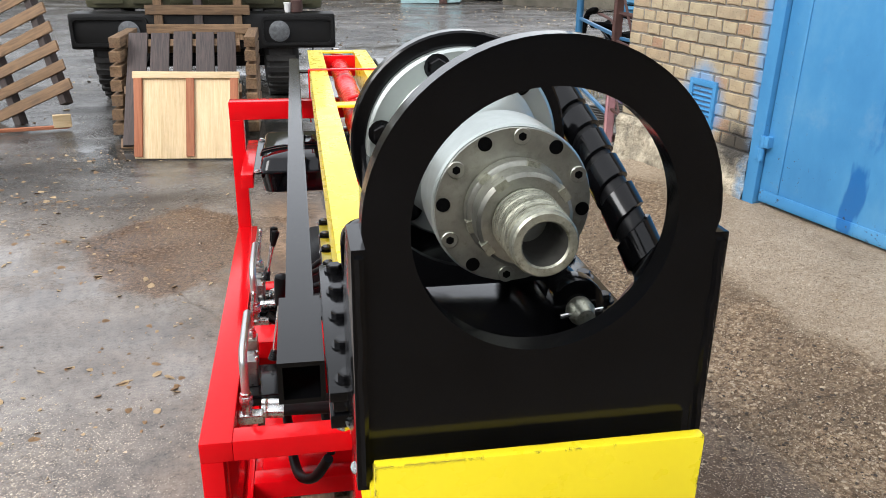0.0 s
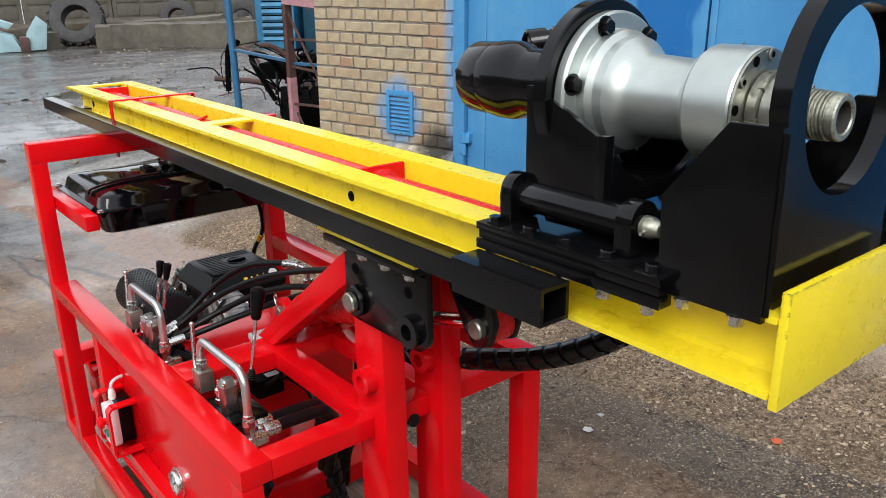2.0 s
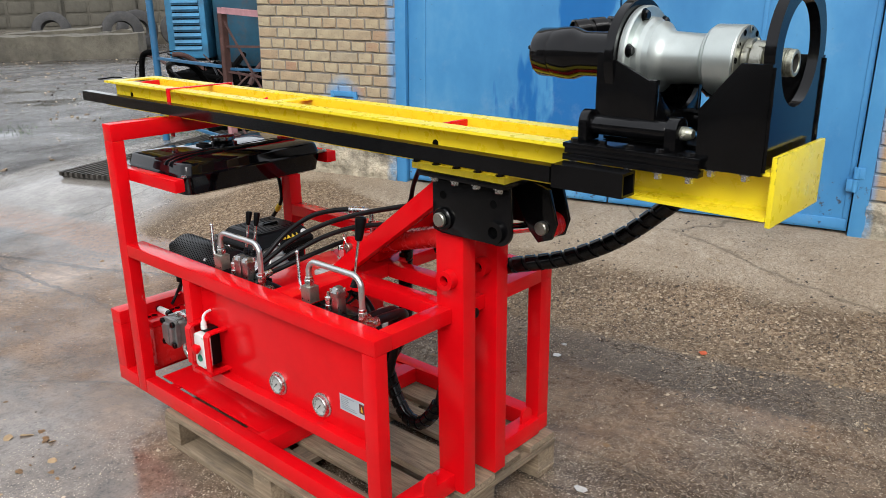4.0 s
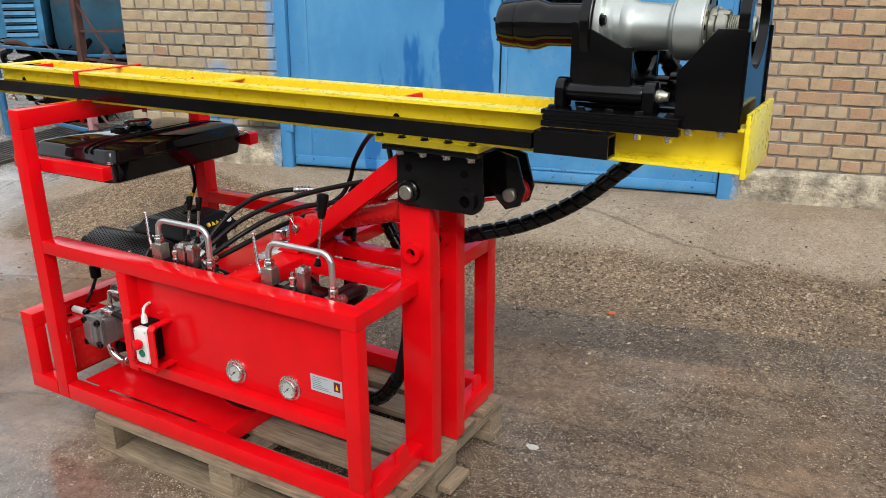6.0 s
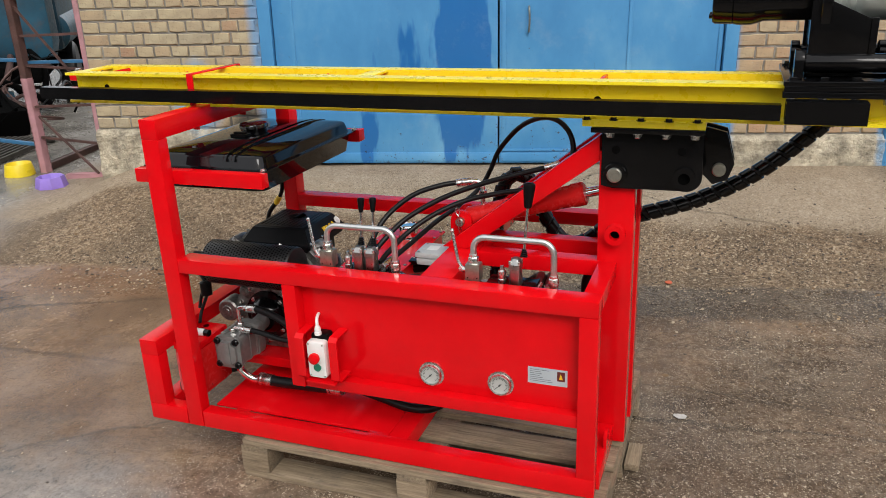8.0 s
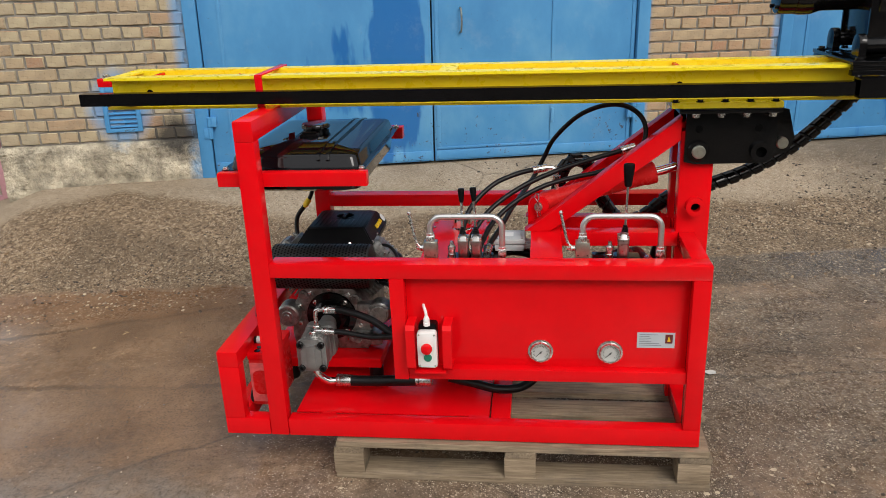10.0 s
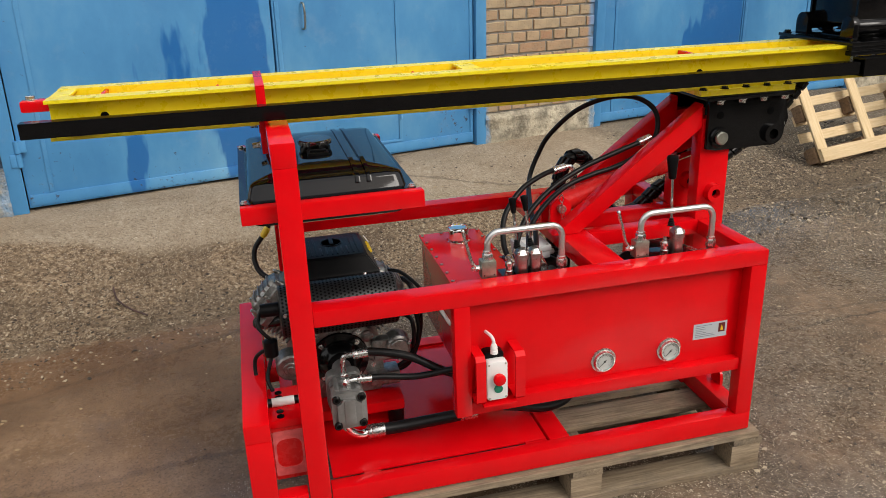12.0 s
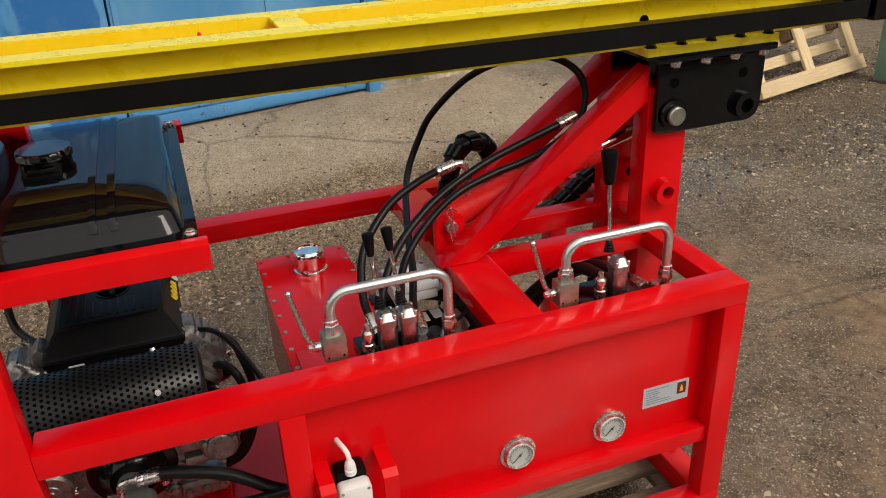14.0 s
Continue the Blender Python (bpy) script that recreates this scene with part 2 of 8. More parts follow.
BRICK = brick_material()
MORTAR = surface("grey_mortar", (0.20, 0.185, 0.158), 0.9, var=0.4, big=9, fine=90, relief=0.8, relief_dist=0.004, dirt=0.6, dirt_color=(0.06, 0.052, 0.042))
PLINTH = surface("stained_concrete_plinth", (0.40, 0.355, 0.265), 0.85, var=0.6, big=9, fine=38, relief=1.0, relief_dist=0.022, dirt=0.95, dirt_color=(0.085, 0.066, 0.045))

def splashed(m):
    """The gate's stray blue paint on another surface."""
    n, link = m.node_tree.nodes, m.node_tree.links.new
    b = n["Principled BSDF"]
    src = b.inputs["Base Color"].links[0].from_socket
    blue = mixc(n, link, math_node(n, link, "MULTIPLY", overspray(n, link), ramp(n, link, noise_tex(n, link, 6, 6, 0.7), [(0.38, grey(0)), (0.56, grey(1))])), src, (0.12, 0.30, 0.52))
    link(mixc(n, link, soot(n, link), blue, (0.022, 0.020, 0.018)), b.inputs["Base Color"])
    return m


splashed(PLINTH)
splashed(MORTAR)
CONCRETE = surface("old_concrete", (0.10, 0.090, 0.068), 0.85, var=0.5, big=1.6, fine=25, relief=0.9, relief_dist=0.02, dirt=0.85, dirt_color=(0.045, 0.042, 0.024))


def gate_paint():
    m, n, link, b = nodes_of("faded_blue_gate_paint")
    fade = noise_tex(n, link, 1.3, 7, 0.62, stretch=(1, 1, 0.55))
    col = ramp(n, link, fade, [(0.30, (0.034, 0.175, 0.40)), (0.52, (0.064, 0.252, 0.495)), (0.72, (0.135, 0.345, 0.55))])
    wet = noise_tex(n, link, 1.15, 5, 0.55, stretch=(2.0, 1, 0.5))
    tcg = n.new("ShaderNodeTexCoord")
    sg = n.new("ShaderNodeSeparateXYZ")
    link(tcg.outputs["Object"], sg.inputs[0])
    run = math_node(n, link, "MAXIMUM", near_value(n, link, sg.outputs["X"], 1.34, 0.52), near_value(n, link, sg.outputs["X"], 5.5, 0.5))
    run = math_node(n, link, "MULTIPLY", run, ramp(n, link, sg.outputs["Z"], [(0.24, grey(0.62)), (0.5, grey(0.8)), (0.8, grey(1))]))
    wet = math_node(n, link, "ADD", math_node(n, link, "MULTIPLY", run, 0.20), math_node(n, link, "MULTIPLY", wet, 0.86))
    wet = ramp(n, link, wet, [(0.565, grey(0)), (0.590, grey(1))])
    col = mixc(n, link, math_node(n, link, "MULTIPLY", wet, 0.85), col, (0.010, 0.115, 0.36))
    chips = ramp(n, link, noise_tex(n, link, 16, 9, 0.85), [(0.645, grey(0)), (0.665, grey(0.9))])
    col = mixc(n, link, chips, col, (0.05, 0.06, 0.08))
    # paint flaked off by splashes along the foot of the leaves
    low = ramp(n, link, sg.outputs["Z"], [(0.30, grey(1)), (0.50, grey(0.75)), (0.95, grey(0))])
    flaked = math_node(n, link, "ADD", noise_tex(n, link, 24, 8, 0.75), math_node(n, link, "MULTIPLY", math_node(n, link, "MULTIPLY", low, ramp(n, link, noise_tex(n, link, 2.2, 4, 0.6), [(0.40, grey(0)), (0.6, grey(1))])), 0.12))
    col = mixc(n, link, ramp(n, link, flaked, [(0.675, grey(0)), (0.69, grey(0.9))]), col, (0.035, 0.035, 0.04))
    dust = ramp(n, link, noise_tex(n, link, 3.0, 8, 0.75), [(0.55, grey(0)), (0.8, grey(0.35))])
    col = mixc(n, link, dust, col, (0.30, 0.40, 0.50))
    link(col, b.inputs["Base Color"])
    link(ramp(n, link, wet, [(0, grey(0.5)), (1, grey(0.3))]), b.inputs["Roughness"])
    bump(n, link, b, noise_tex(n, link, 9, 6, 0.6), 0.25, 0.006)
    return m


GATE = gate_paint()


SILT = (-0.78, 4.65, 0.75, 1.1)


def ground_material():
    m, n, link, b = nodes_of("wet_dirty_concrete_yard")
    s, w, _ = wall_axes(n, link)
    tc = n.new("ShaderNodeTexCoord")
    big = noise_tex(n, link, 0.5, 7, 0.62)
    mid = noise_tex(n, link, 2.4, 9, 0.70)
    fine = noise_tex(n, link, 42, 7, 0.75)
    grit = noise_tex(n, link, 140, 4, 0.7)
    streak = n.new("ShaderNodeTexNoise")
    streak.inputs["Scale"].default_value = 1.0
    streak.inputs["Detail"].default_value = 8
    streak.inputs["Roughness"].default_value = 0.65
    cs = n.new("ShaderNodeCombineXYZ")
    link(math_node(n, link, "MULTIPLY", s, 0.35), cs.inputs[0])
    link(math_node(n, link, "MULTIPLY", w, 2.6), cs.inputs[1])
    link(cs.outputs[0], streak.inputs["Vector"])
    streak = streak.outputs["Fac"]
    edge = math_node(n, link, "ADD", math_node(n, link, "MULTIPLY", math_node(n, link, "SUBTRACT", big, 0.5), 0.9), math_node(n, link, "MULTIPLY", math_node(n, link, "SUBTRACT", mid, 0.5), 1.1))
    # wheel-worn wet slab
    col = ramp(n, link, mid, [(0.30, (0.118, 0.063, 0.033)), (0.46, (0.225, 0.136, 0.076)), (0.60, (0.305, 0.198, 0.120)), (0.78, (0.38, 0.272, 0.178))])
    col = mixc(n, link, ramp(n, link, streak, [(0.38, grey(0)), (0.50, grey(0.2)), (0.66, grey(0.45))]), col, (0.31, 0.222, 0.146))
    stain = ramp(n, link, noise_tex(n, link, 1.1, 9, 0.7), [(0.44, grey(0)), (0.50, grey(0.40)), (0.58, grey(0.65))])
    col = mixc(n, link, stain, col, (0.092, 0.062, 0.040))
    # dark runnels drawn out along the wall
    rv = n.new("ShaderNodeCombineXYZ")
    link(math_node(n, link, "MULTIPLY", s, 0.55), rv.inputs[0])
    link(math_node(n, link, "MULTIPLY", w, 7.0), rv.inputs[1])
    run = n.new("ShaderNodeTexNoise")
    run.inputs["Scale"].default_value = 1.0
    run.inputs["Detail"].default_value = 9
    run.inputs["Roughness"].default_value = 0.6
    link(rv.outputs[0], run.inputs["Vector"])
    runnel = math_node(n, link, "MULTIPLY", ramp(n, link, run.outputs["Fac"], [(0.53, grey(0)), (0.60, grey(0.55))]), ramp(n, link, big, [(0.40, grey(0.25)), (0.58, grey(1))]))
    col = mixc(n, link, runnel, col, (0.062, 0.036, 0.020))
    # crisp-edged damp patches
    damp = noise_tex(n, link, 0.62, 12, 0.66, stretch=(1.0, 0.75, 1))
    damp = ramp(n, link, damp, [(0.485, grey(0)), (0.505, grey(1))])
    col = mixc(n, link, math_node(n, link, "MULTIPLY", damp, 0.45), col, (0.095, 0.057, 0.033))
    for c, half, amt in ((-2.28, 0.035, 0.6), (-2.72, 0.10, 0.6), (-3.02, 0.025, 0.5)):
        band = math_node(n, link, "MULTIPLY", ramp(n, link, near_value(n, link, math_node(n, link, "ADD", w, math_node(n, link, "MULTIPLY", math_node(n, link, "SUBTRACT", mid, 0.5), 0.22)), c, half), [(0.1, grey(0)), (0.6, grey(amt))]), ramp(n, link, noise_tex(n, link, 0.9, 4, 0.6), [(0.40, grey(0)), (0.55, grey(1))]))
        col = mixc(n, link, band, col, (0.075, 0.045, 0.025))
    place = n.new("ShaderNodeSeparateXYZ")
    link(tc.outputs["Object"], place.inputs[0])
    far = n.new("ShaderNodeMapRange")
    for k, v in (("From Min", 5.6), ("From Max", 6.7), ("To Min", 0), ("To Max", 0.97)):
        far.inputs[k].default_value = v
    link(math_node(n, link, "ADD", place.outputs["Y"], math_node(n, link, "MULTIPLY", mid, 1.2)), far.inputs["Value"])
    # paler grey slab on the yard's open side, wet sky sheen put into colour
    open_side = n.new("ShaderNodeMapRange")
    for k, v in (("From Min", -0.15), ("From Max", -0.55), ("To Min", 0), ("To Max", 0.8)):
        open_side.inputs[k].default_value = v
    link(math_node(n, link, "ADD", place.outputs["X"], math_node(n, link, "MULTIPLY", math_node(n, link, "SUBTRACT", mid, 0.5), 0.8)), open_side.inputs["Value"])
    worn = ramp(n, link, noise_tex(n, link, 1.3, 10, 0.62), [(0.34, (0.085, 0.074, 0.063)), (0.48, (0.165, 0.149, 0.131)), (0.66, (0.27, 0.250, 0.226))])
    col = mixc(n, link, open_side.outputs[0], col, worn)
    asphalt = ramp(n, link, noise_tex(n, link, 0.75, 10, 0.68, stretch=(0.7, 1.5, 1)), [(0.36, (0.020, 0.019, 0.017)), (0.46, (0.046, 0.044, 0.040)), (0.51, (0.066, 0.063, 0.058)), (0.55, (0.115, 0.111, 0.104)), (0.70, (0.165, 0.160, 0.150))])
    col = mixc(n, link, far.outputs[0], col, asphalt)
    # brown leaf silt left by standing water
    silt_at = n.new("ShaderNodeSeparateXYZ")
    link(tc.outputs["Object"], silt_at.inputs[0])
    silt = math_node(n, link, "MULTIPLY", near_value(n, link, silt_at.outputs["X"], SILT[0], SILT[2]), near_value(n, link, silt_at.outputs["Y"], SILT[1], SILT[3]))
    silt = ramp(n, link, math_node(n, link, "ADD", silt, math_node(n, link, "MULTIPLY", mid, 0.7)), [(0.62, grey(0)), (0.72, grey(0.8))])
    col = mixc(n, link, silt, col, mixc(n, link, ramp(n, link, fine, [(0.4, grey(0)), (0.6, grey(1))]), (0.050, 0.026, 0.013), (0.17, 0.095, 0.050)))
    # smooth brown silt washed along the foot of the gravel
    bank = math_node(n, link, "ADD", w, math_node(n, link, "ADD", math_node(n, link, "MULTIPLY", s, 0.09), math_node(n, link, "MULTIPLY", math_node(n, link, "SUBTRACT", mid, 0.5), 0.22)))
    washed = ramp(n, link, near_value(n, link, bank, -1.55, 0.26), [(0.12, grey(0)), (0.35, grey(0.85))])
    brown = ramp(n, link, math_node(n, link, "MULTIPLY", s, 0.2), [(0.12, (0.185, 0.098, 0.048)), (0.45, (0.085, 0.066, 0.050))])
    col = mixc(n, link, washed, col, brown)
    # slab joints
    wobble = math_node(n, link, "MULTIPLY", math_node(n, link, "SUBTRACT", mid, 0.5), 0.16)
    joints = ((math_node(n, link, "SUBTRACT", w, math_node(n, link, "MULTIPLY", s, 0.14)), -1.72, 0.034), (math_node(n, link, "ADD", place.outputs["X"], math_node(n, link, "MULTIPLY", place.outputs["Y"], 0.085)), 0.62, 0.026))
    for v, c, half in joints:
        seam = near_value(n, link, math_node(n, link, "ADD", v, wobble), c, half)
        col = mixc(n, link, ramp(n, link, math_node(n, link, "MULTIPLY", seam, ramp(n, link, big, [(0.40, grey(0.45)), (0.55, grey(1))])), [(0.15, grey(0)), (0.55, grey(0.85))]), col, (0.035, 0.024, 0.016))
    fine_mul = ramp(n, link, noise_tex(n, link, 21, 12, 0.82), [(0.34, grey(0.16)), (0.46, grey(0.74)), (0.57, grey(1.0))])
    col = mixc(n, link, 0.9, col, fine_mul, "MULTIPLY")
    # sandy crumbs worn out of the slab, thick in some places and sparse in others
    loose = n.new("ShaderNodeMapRange")
    for k, v in (("From Min", 3.3), ("From Max", 2.2), ("To Min", 0.0), ("To Max", 1)):
        loose.inputs[k].default_value = v
    link(place.outputs["Y"], loose.inputs["Value"])
    muddy = math_node(n, link, "MULTIPLY", math_node(n, link, "SUBTRACT", 1.0, loose.outputs[0]), near_value(n, link, place.outputs["Y"], 3.4, 1.8))
    col = mixc(n, link, math_node(n, link, "MULTIPLY", muddy, ramp(n, link, open_side.outputs[0], [(0.0, grey(0.75)), (0.6, grey(0))])), col, mixc(n, link, ramp(n, link, mid, [(0.35, grey(0)), (0.65, grey(1))]), (0.115, 0.064, 0.034), (0.215, 0.128, 0.070)))
    loose = math_node(n, link, "MULTIPLY", loose.outputs[0], ramp(n, link, noise_tex(n, link, 0.95, 8, 0.65), [(0.40, grey(0.42)), (0.54, grey(1))]))
    # trodden grey grit, crisp-edged wet and dry islands
    island = ramp(n, link, noise_tex(n, link, 3.4, 12, 0.72), [(0.47, grey(0)), (0.52, grey(1))])
    grit_col = mixc(n, link, island, (0.082, 0.066, 0.051), (0.175, 0.142, 0.108))
    col = mixc(n, link, math_node(n, link, "MULTIPLY", loose, 0.5), col, mixc(n, link, 0.85, grit_col, fine_mul, "MULTIPLY"))
    crumb = math_node(n, link, "ADD", noise_tex(n, link, 75, 5, 0.7), math_node(n, link, "MULTIPLY", math_node(n, link, "SUBTRACT", loose, 1.0), 0.17))
    col = mixc(n, link, ramp(n, link, crumb, [(0.56, grey(0)), (0.67, grey(0.7))]), col, (0.37, 0.29, 0.20))
    # gravelly earth between slab and apron
    earth = ramp(n, link, fine, [(0.36, (0.055, 0.036, 0.021)), (0.5, (0.205, 0.138, 0.082)), (0.62, (0.45, 0.34, 0.22))])
    earth = mixc(n, link, ramp(n, link, mid, [(0.44, grey(0)), (0.60, grey(0.7))]), earth, (0.100, 0.070, 0.044))
    m1 = n.new("ShaderNodeMapRange")
    for k, v in (("From Min", -1.41), ("From Max", -1.34), ("To Min", 0), ("To Max", 0.95)):
        m1.inputs[k].default_value = v
    link(bank, m1.inputs["Value"])
    along_wall = n.new("ShaderNodeMapRange")
    for k, v in (("From Min", -1.9), ("From Max", -1.35), ("To Min", 0), ("To Max", 1)):
        along_wall.inputs[k].default_value = v
    link(math_node(n, link, "ADD", s, math_node(n, link, "MULTIPLY", math_node(n, link, "SUBTRACT", mid, 0.5), 0.5)), along_wall.inputs["Value"])
    gravelly = math_node(n, link, "MULTIPLY", m1.outputs[0], along_wall.outputs[0])
    # worn concrete pad before the portal
    pad = math_node(n, link, "MULTIPLY", ramp(n, link, near_value(n, link, s, -2.5, 1.5), [(0.0, grey(0)), (0.12, grey(1))]), ramp(n, link, math_node(n, link, "ADD", math_node(n, link, "MULTIPLY", w, 0.2), 0.5), [(0.24, grey(0)), (0.28, grey(0.9))]))
    col = mixc(n, link, pad, col, mixc(n, link, 0.55, ramp(n, link, noise_tex(n, link, 2.1, 10, 0.62), [(0.34, (0.125, 0.112, 0.096)), (0.50, (0.215, 0.198, 0.174)), (0.66, (0.30, 0.282, 0.252))]), fine_mul, "MULTIPLY"))
    col = mixc(n, link, gravelly, col, earth)
    # pale dry apron at the foot of the wall
    pale = ramp(n, link, fine, [(0.3, (0.27, 0.20, 0.132)), (0.5, (0.40, 0.32, 0.23)), (0.70, (0.50, 0.42, 0.32))])
    pale = mixc(n, link, ramp(n, link, mid, [(0.40, grey(0)), (0.72, grey(0.75))]), pale, (0.23, 0.17, 0.11))
    m2 = n.new("ShaderNodeMapRange")
    for k, v in (("From Min", -0.80), ("From Max", -0.70), ("To Min", 0), ("To Max", 0.95)):
        m2.inputs[k].default_value = v
    lip = math_node(n, link, "ADD", w, math_node(n, link, "ADD", math_node(n, link, "MULTIPLY", s, 0.05), math_node(n, link, "MULTIPLY", edge, 0.45)))
    lip = math_node(n, link, "SUBTRACT", lip, math_node(n, link, "MULTIPLY", near_value(n, link, s, -0.5, 1.1), 0.55))
    link(lip, m2.inputs["Value"])
    dry = math_node(n, link, "MULTIPLY", m2.outputs[0], along_wall.outputs[0])
    col = mixc(n, link, dry, col, pale)
    # dark damp earth past the pier
    earthy = math_node(n, link, "ADD", math_node(n, link, "MULTIPLY", s, 0.1), math_node(n, link, "MULTIPLY", math_node(n, link, "SUBTRACT", mid, 0.5), 0.12))
    col = mixc(n, link, ramp(n, link, earthy, [(0.40, grey(0)), (0.47, grey(0.65))]), col, mixc(n, link, 0.8, (0.088, 0.068, 0.048), fine_mul, "MULTIPLY"))
    # spilt ochre by the plinth
    ochre = math_node(n, link, "MULTIPLY", near_value(n, link, s, -0.30, 0.26), near_value(n, link, w, -0.52, 0.22))
    ochre = ramp(n, link, math_node(n, link, "ADD", ochre, math_node(n, link, "MULTIPLY", noise_tex(n, link, 16, 6, 0.7), 0.9)), [(1.03, grey(0)), (1.11, grey(0.75))])
    col = mixc(n, link, ochre, col, (0.52, 0.28, 0.06))
    # crumbs, chips and old leaves
    strewn = math_node(n, link, "MAXIMUM", loose, math_node(n, link, "MULTIPLY", gravelly, 0.9))
    spots = None
    for scale, lim, lo in ((38, 0.23, 0.41), (75, 0.34, 0.30), (150, 0.40, 0.22)):
        vor = n.new("ShaderNodeTexVoronoi")
        vor.inputs["Scale"].default_value = scale
        ragged = n.new("ShaderNodeTexNoise")
        ragged.inputs["Scale"].default_value = scale * 1.3
        link(tc.outputs["Object"], ragged.inputs["Vector"])
        shift = n.new("ShaderNodeVectorMath")
        shift.operation = "SCALE"
        shift.inputs["Scale"].default_value = 0.9 / scale
        link(ragged.outputs["Color"], shift.inputs[0])
        moved = n.new("ShaderNodeVectorMath")
        link(tc.outputs["Object"], moved.inputs[0])
        link(shift.outputs[0], moved.inputs[1])
        link(moved.outputs[0], vor.inputs["Vector"])
        sp = ramp(n, link, vor.outputs["Distance"], [(lim * 0.6, grey(1)), (lim, grey(0))])
        keep = ramp(n, link, math_node(n, link, "ADD", math_node(n, link, "ADD", math_node(n, link, "MULTIPLY", noise_tex(n, link, 1.3, 6, 0.65), 0.8), math_node(n, link, "MULTIPLY", vor.outputs["Color"], 0.25)), math_node(n, link, "MULTIPLY", math_node(n, link, "SUBTRACT", strewn, 1.0), 0.48)), [(lo, grey(0)), (lo + 0.16, grey(0.9))])
        sp = math_node(n, link, "MULTIPLY", sp, keep)
        tint = ramp(n, link, vor.outputs["Color"], [(0.2, (0.05, 0.032, 0.018)), (0.40, (0.20, 0.150, 0.098)), (0.62, (0.40, 0.320, 0.225)), (0.85, (0.58, 0.49, 0.37))])
        col = mixc(n, link, sp, col, tint)
        spots = sp if spots is None else math_node(n, link, "MAXIMUM", spots, sp)
    # hairline joints
    cr = n.new("ShaderNodeTexVoronoi")
    cr.feature = "DISTANCE_TO_EDGE"
    cr.inputs["Scale"].default_value = 0.33
    wob = n.new("ShaderNodeMixRGB")
    wob.inputs["Fac"].default_value = 0.14
    nt = n.new("ShaderNodeTexNoise")
    nt.inputs["Scale"].default_value = 3
    nt.inputs["Detail"].default_value = 8
    link(tc.outputs["Object"], nt.inputs["Vector"])
    link(tc.outputs["Object"], wob.inputs["Color1"])
    link(nt.outputs["Color"], wob.inputs["Color2"])
    link(wob.outputs["Color"], cr.inputs["Vector"])
    crack = ramp(n, link, cr.outputs["Distance"], [(0.0, grey(0.45)), (0.003, grey(0))])
    col = mixc(n, link, crack, col, (0.03, 0.026, 0.02))
    pores = ramp(n, link, noise_tex(n, link, 95, 5, 0.75), [(0.37, grey(0.30)), (0.47, grey(0.88)), (0.56, grey(1.0))])
    col = mixc(n, link, 0.5, col, pores, "MULTIPLY")
    calm = n.new("ShaderNodeHueSaturation")
    calm.inputs["Saturation"].default_value = 0.98
    calm.inputs["Value"].default_value = 1.17
    link(col, calm.inputs["Color"])
    link(calm.outputs["Color"], b.inputs["Base Color"])
    wetn = noise_tex(n, link, 0.8, 7, 0.62)
    pos = n.new("ShaderNodeSeparateXYZ")
    link(tc.outputs["Object"], pos.inputs[0])
    for cx, cy, hx, hy, amt in ((0.75, 4.95, 0.9, 0.9, 0.40), (-1.15, 2.6, 1.6, 2.3, 0.55), (-0.9, 7.2, 1.5, 1.0, 0.26), (1.3, 6.4, 1.4, 1.4, 0.30), (0.6, 10.5, 3.0, 3.0, 0.28), (3.0, 14.0, 4.0, 3.0, 0.25)):
        pool = math_node(n, link, "MULTIPLY", near_value(n, link, pos.outputs["X"], cx, hx), near_value(n, link, pos.outputs["Y"], cy, hy))
        wetn = math_node(n, link, "ADD", wetn, math_node(n, link, "MULTIPLY", pool, amt))
    wetn = math_node(n, link, "ADD", wetn, math_node(n, link, "MULTIPLY", damp, 0.05))
    wet = ramp(n, link, wetn, [(0.34, grey(0.45)), (0.46, grey(0.28)), (0.55, grey(0.17)), (0.66, grey(0.03))])
    rough = mixc(n, link, gravelly, wet, grey(0.72))
    rough = mixc(n, link, dry, rough, grey(0.85))
    rough = mixc(n, link, ramp(n, link, fine, [(0.45, grey(0)), (0.7, grey(0.35))]), rough, grey(0.7))
    link(rough, b.inputs["Roughness"])
    link(mixc(n, link, gravelly, ramp(n, link, wetn, [(0.52, grey(0.09)), (0.66, grey(0.6))]), grey(0.12)), b.inputs["Specular IOR Level"])
    flat = ramp(n, link, wetn, [(0.60, grey(1)), (0.74, grey(0.06))])
    hgt = math_node(n, link, "ADD", math_node(n, link, "MULTIPLY", fine, 0.8), math_node(n, link, "MULTIPLY", spots, 0.7))
    hgt = math_node(n, link, "ADD", hgt, math_node(n, link, "MULTIPLY", grit, 0.4))
    hgt = math_node(n, link, "MULTIPLY", hgt, mixc(n, link, gravelly, math_node(n, link, "MULTIPLY", flat, 0.45), grey(1)))
    bump(n, link, b, hgt, 0.9, 0.012)
    return m


GROUND = ground_material()


# ---- mesh helpers ----
def box(bm, x0, x1, y0, y1, z0, z1, bevel=0.0, m=None):
    r = bmesh.ops.create_cube(bm, size=1)
    vs = r["verts"]
    for v in vs:
        v.co = Vector(((x0 + x1) / 2 + v.co.x * (x1 - x0), (y0 + y1) / 2 + v.co.y * (y1 - y0), (z0 + z1) / 2 + v.co.z * (z1 - z0)))
        if m is not None:
            v.co = m @ v.co
    if bevel:
        edges = list({e for v in vs for e in v.link_edges})
        bmesh.ops.bevel(bm, geom=edges, offset=bevel, segments=2, profile=0.6, affect="EDGES")


def frame_to(p0, p1):
    d = (Vector(p1) - Vector(p0))
    return Matrix.Translation(p0) @ d.to_track_quat("Z", "X").to_matrix().to_4x4(), d.length


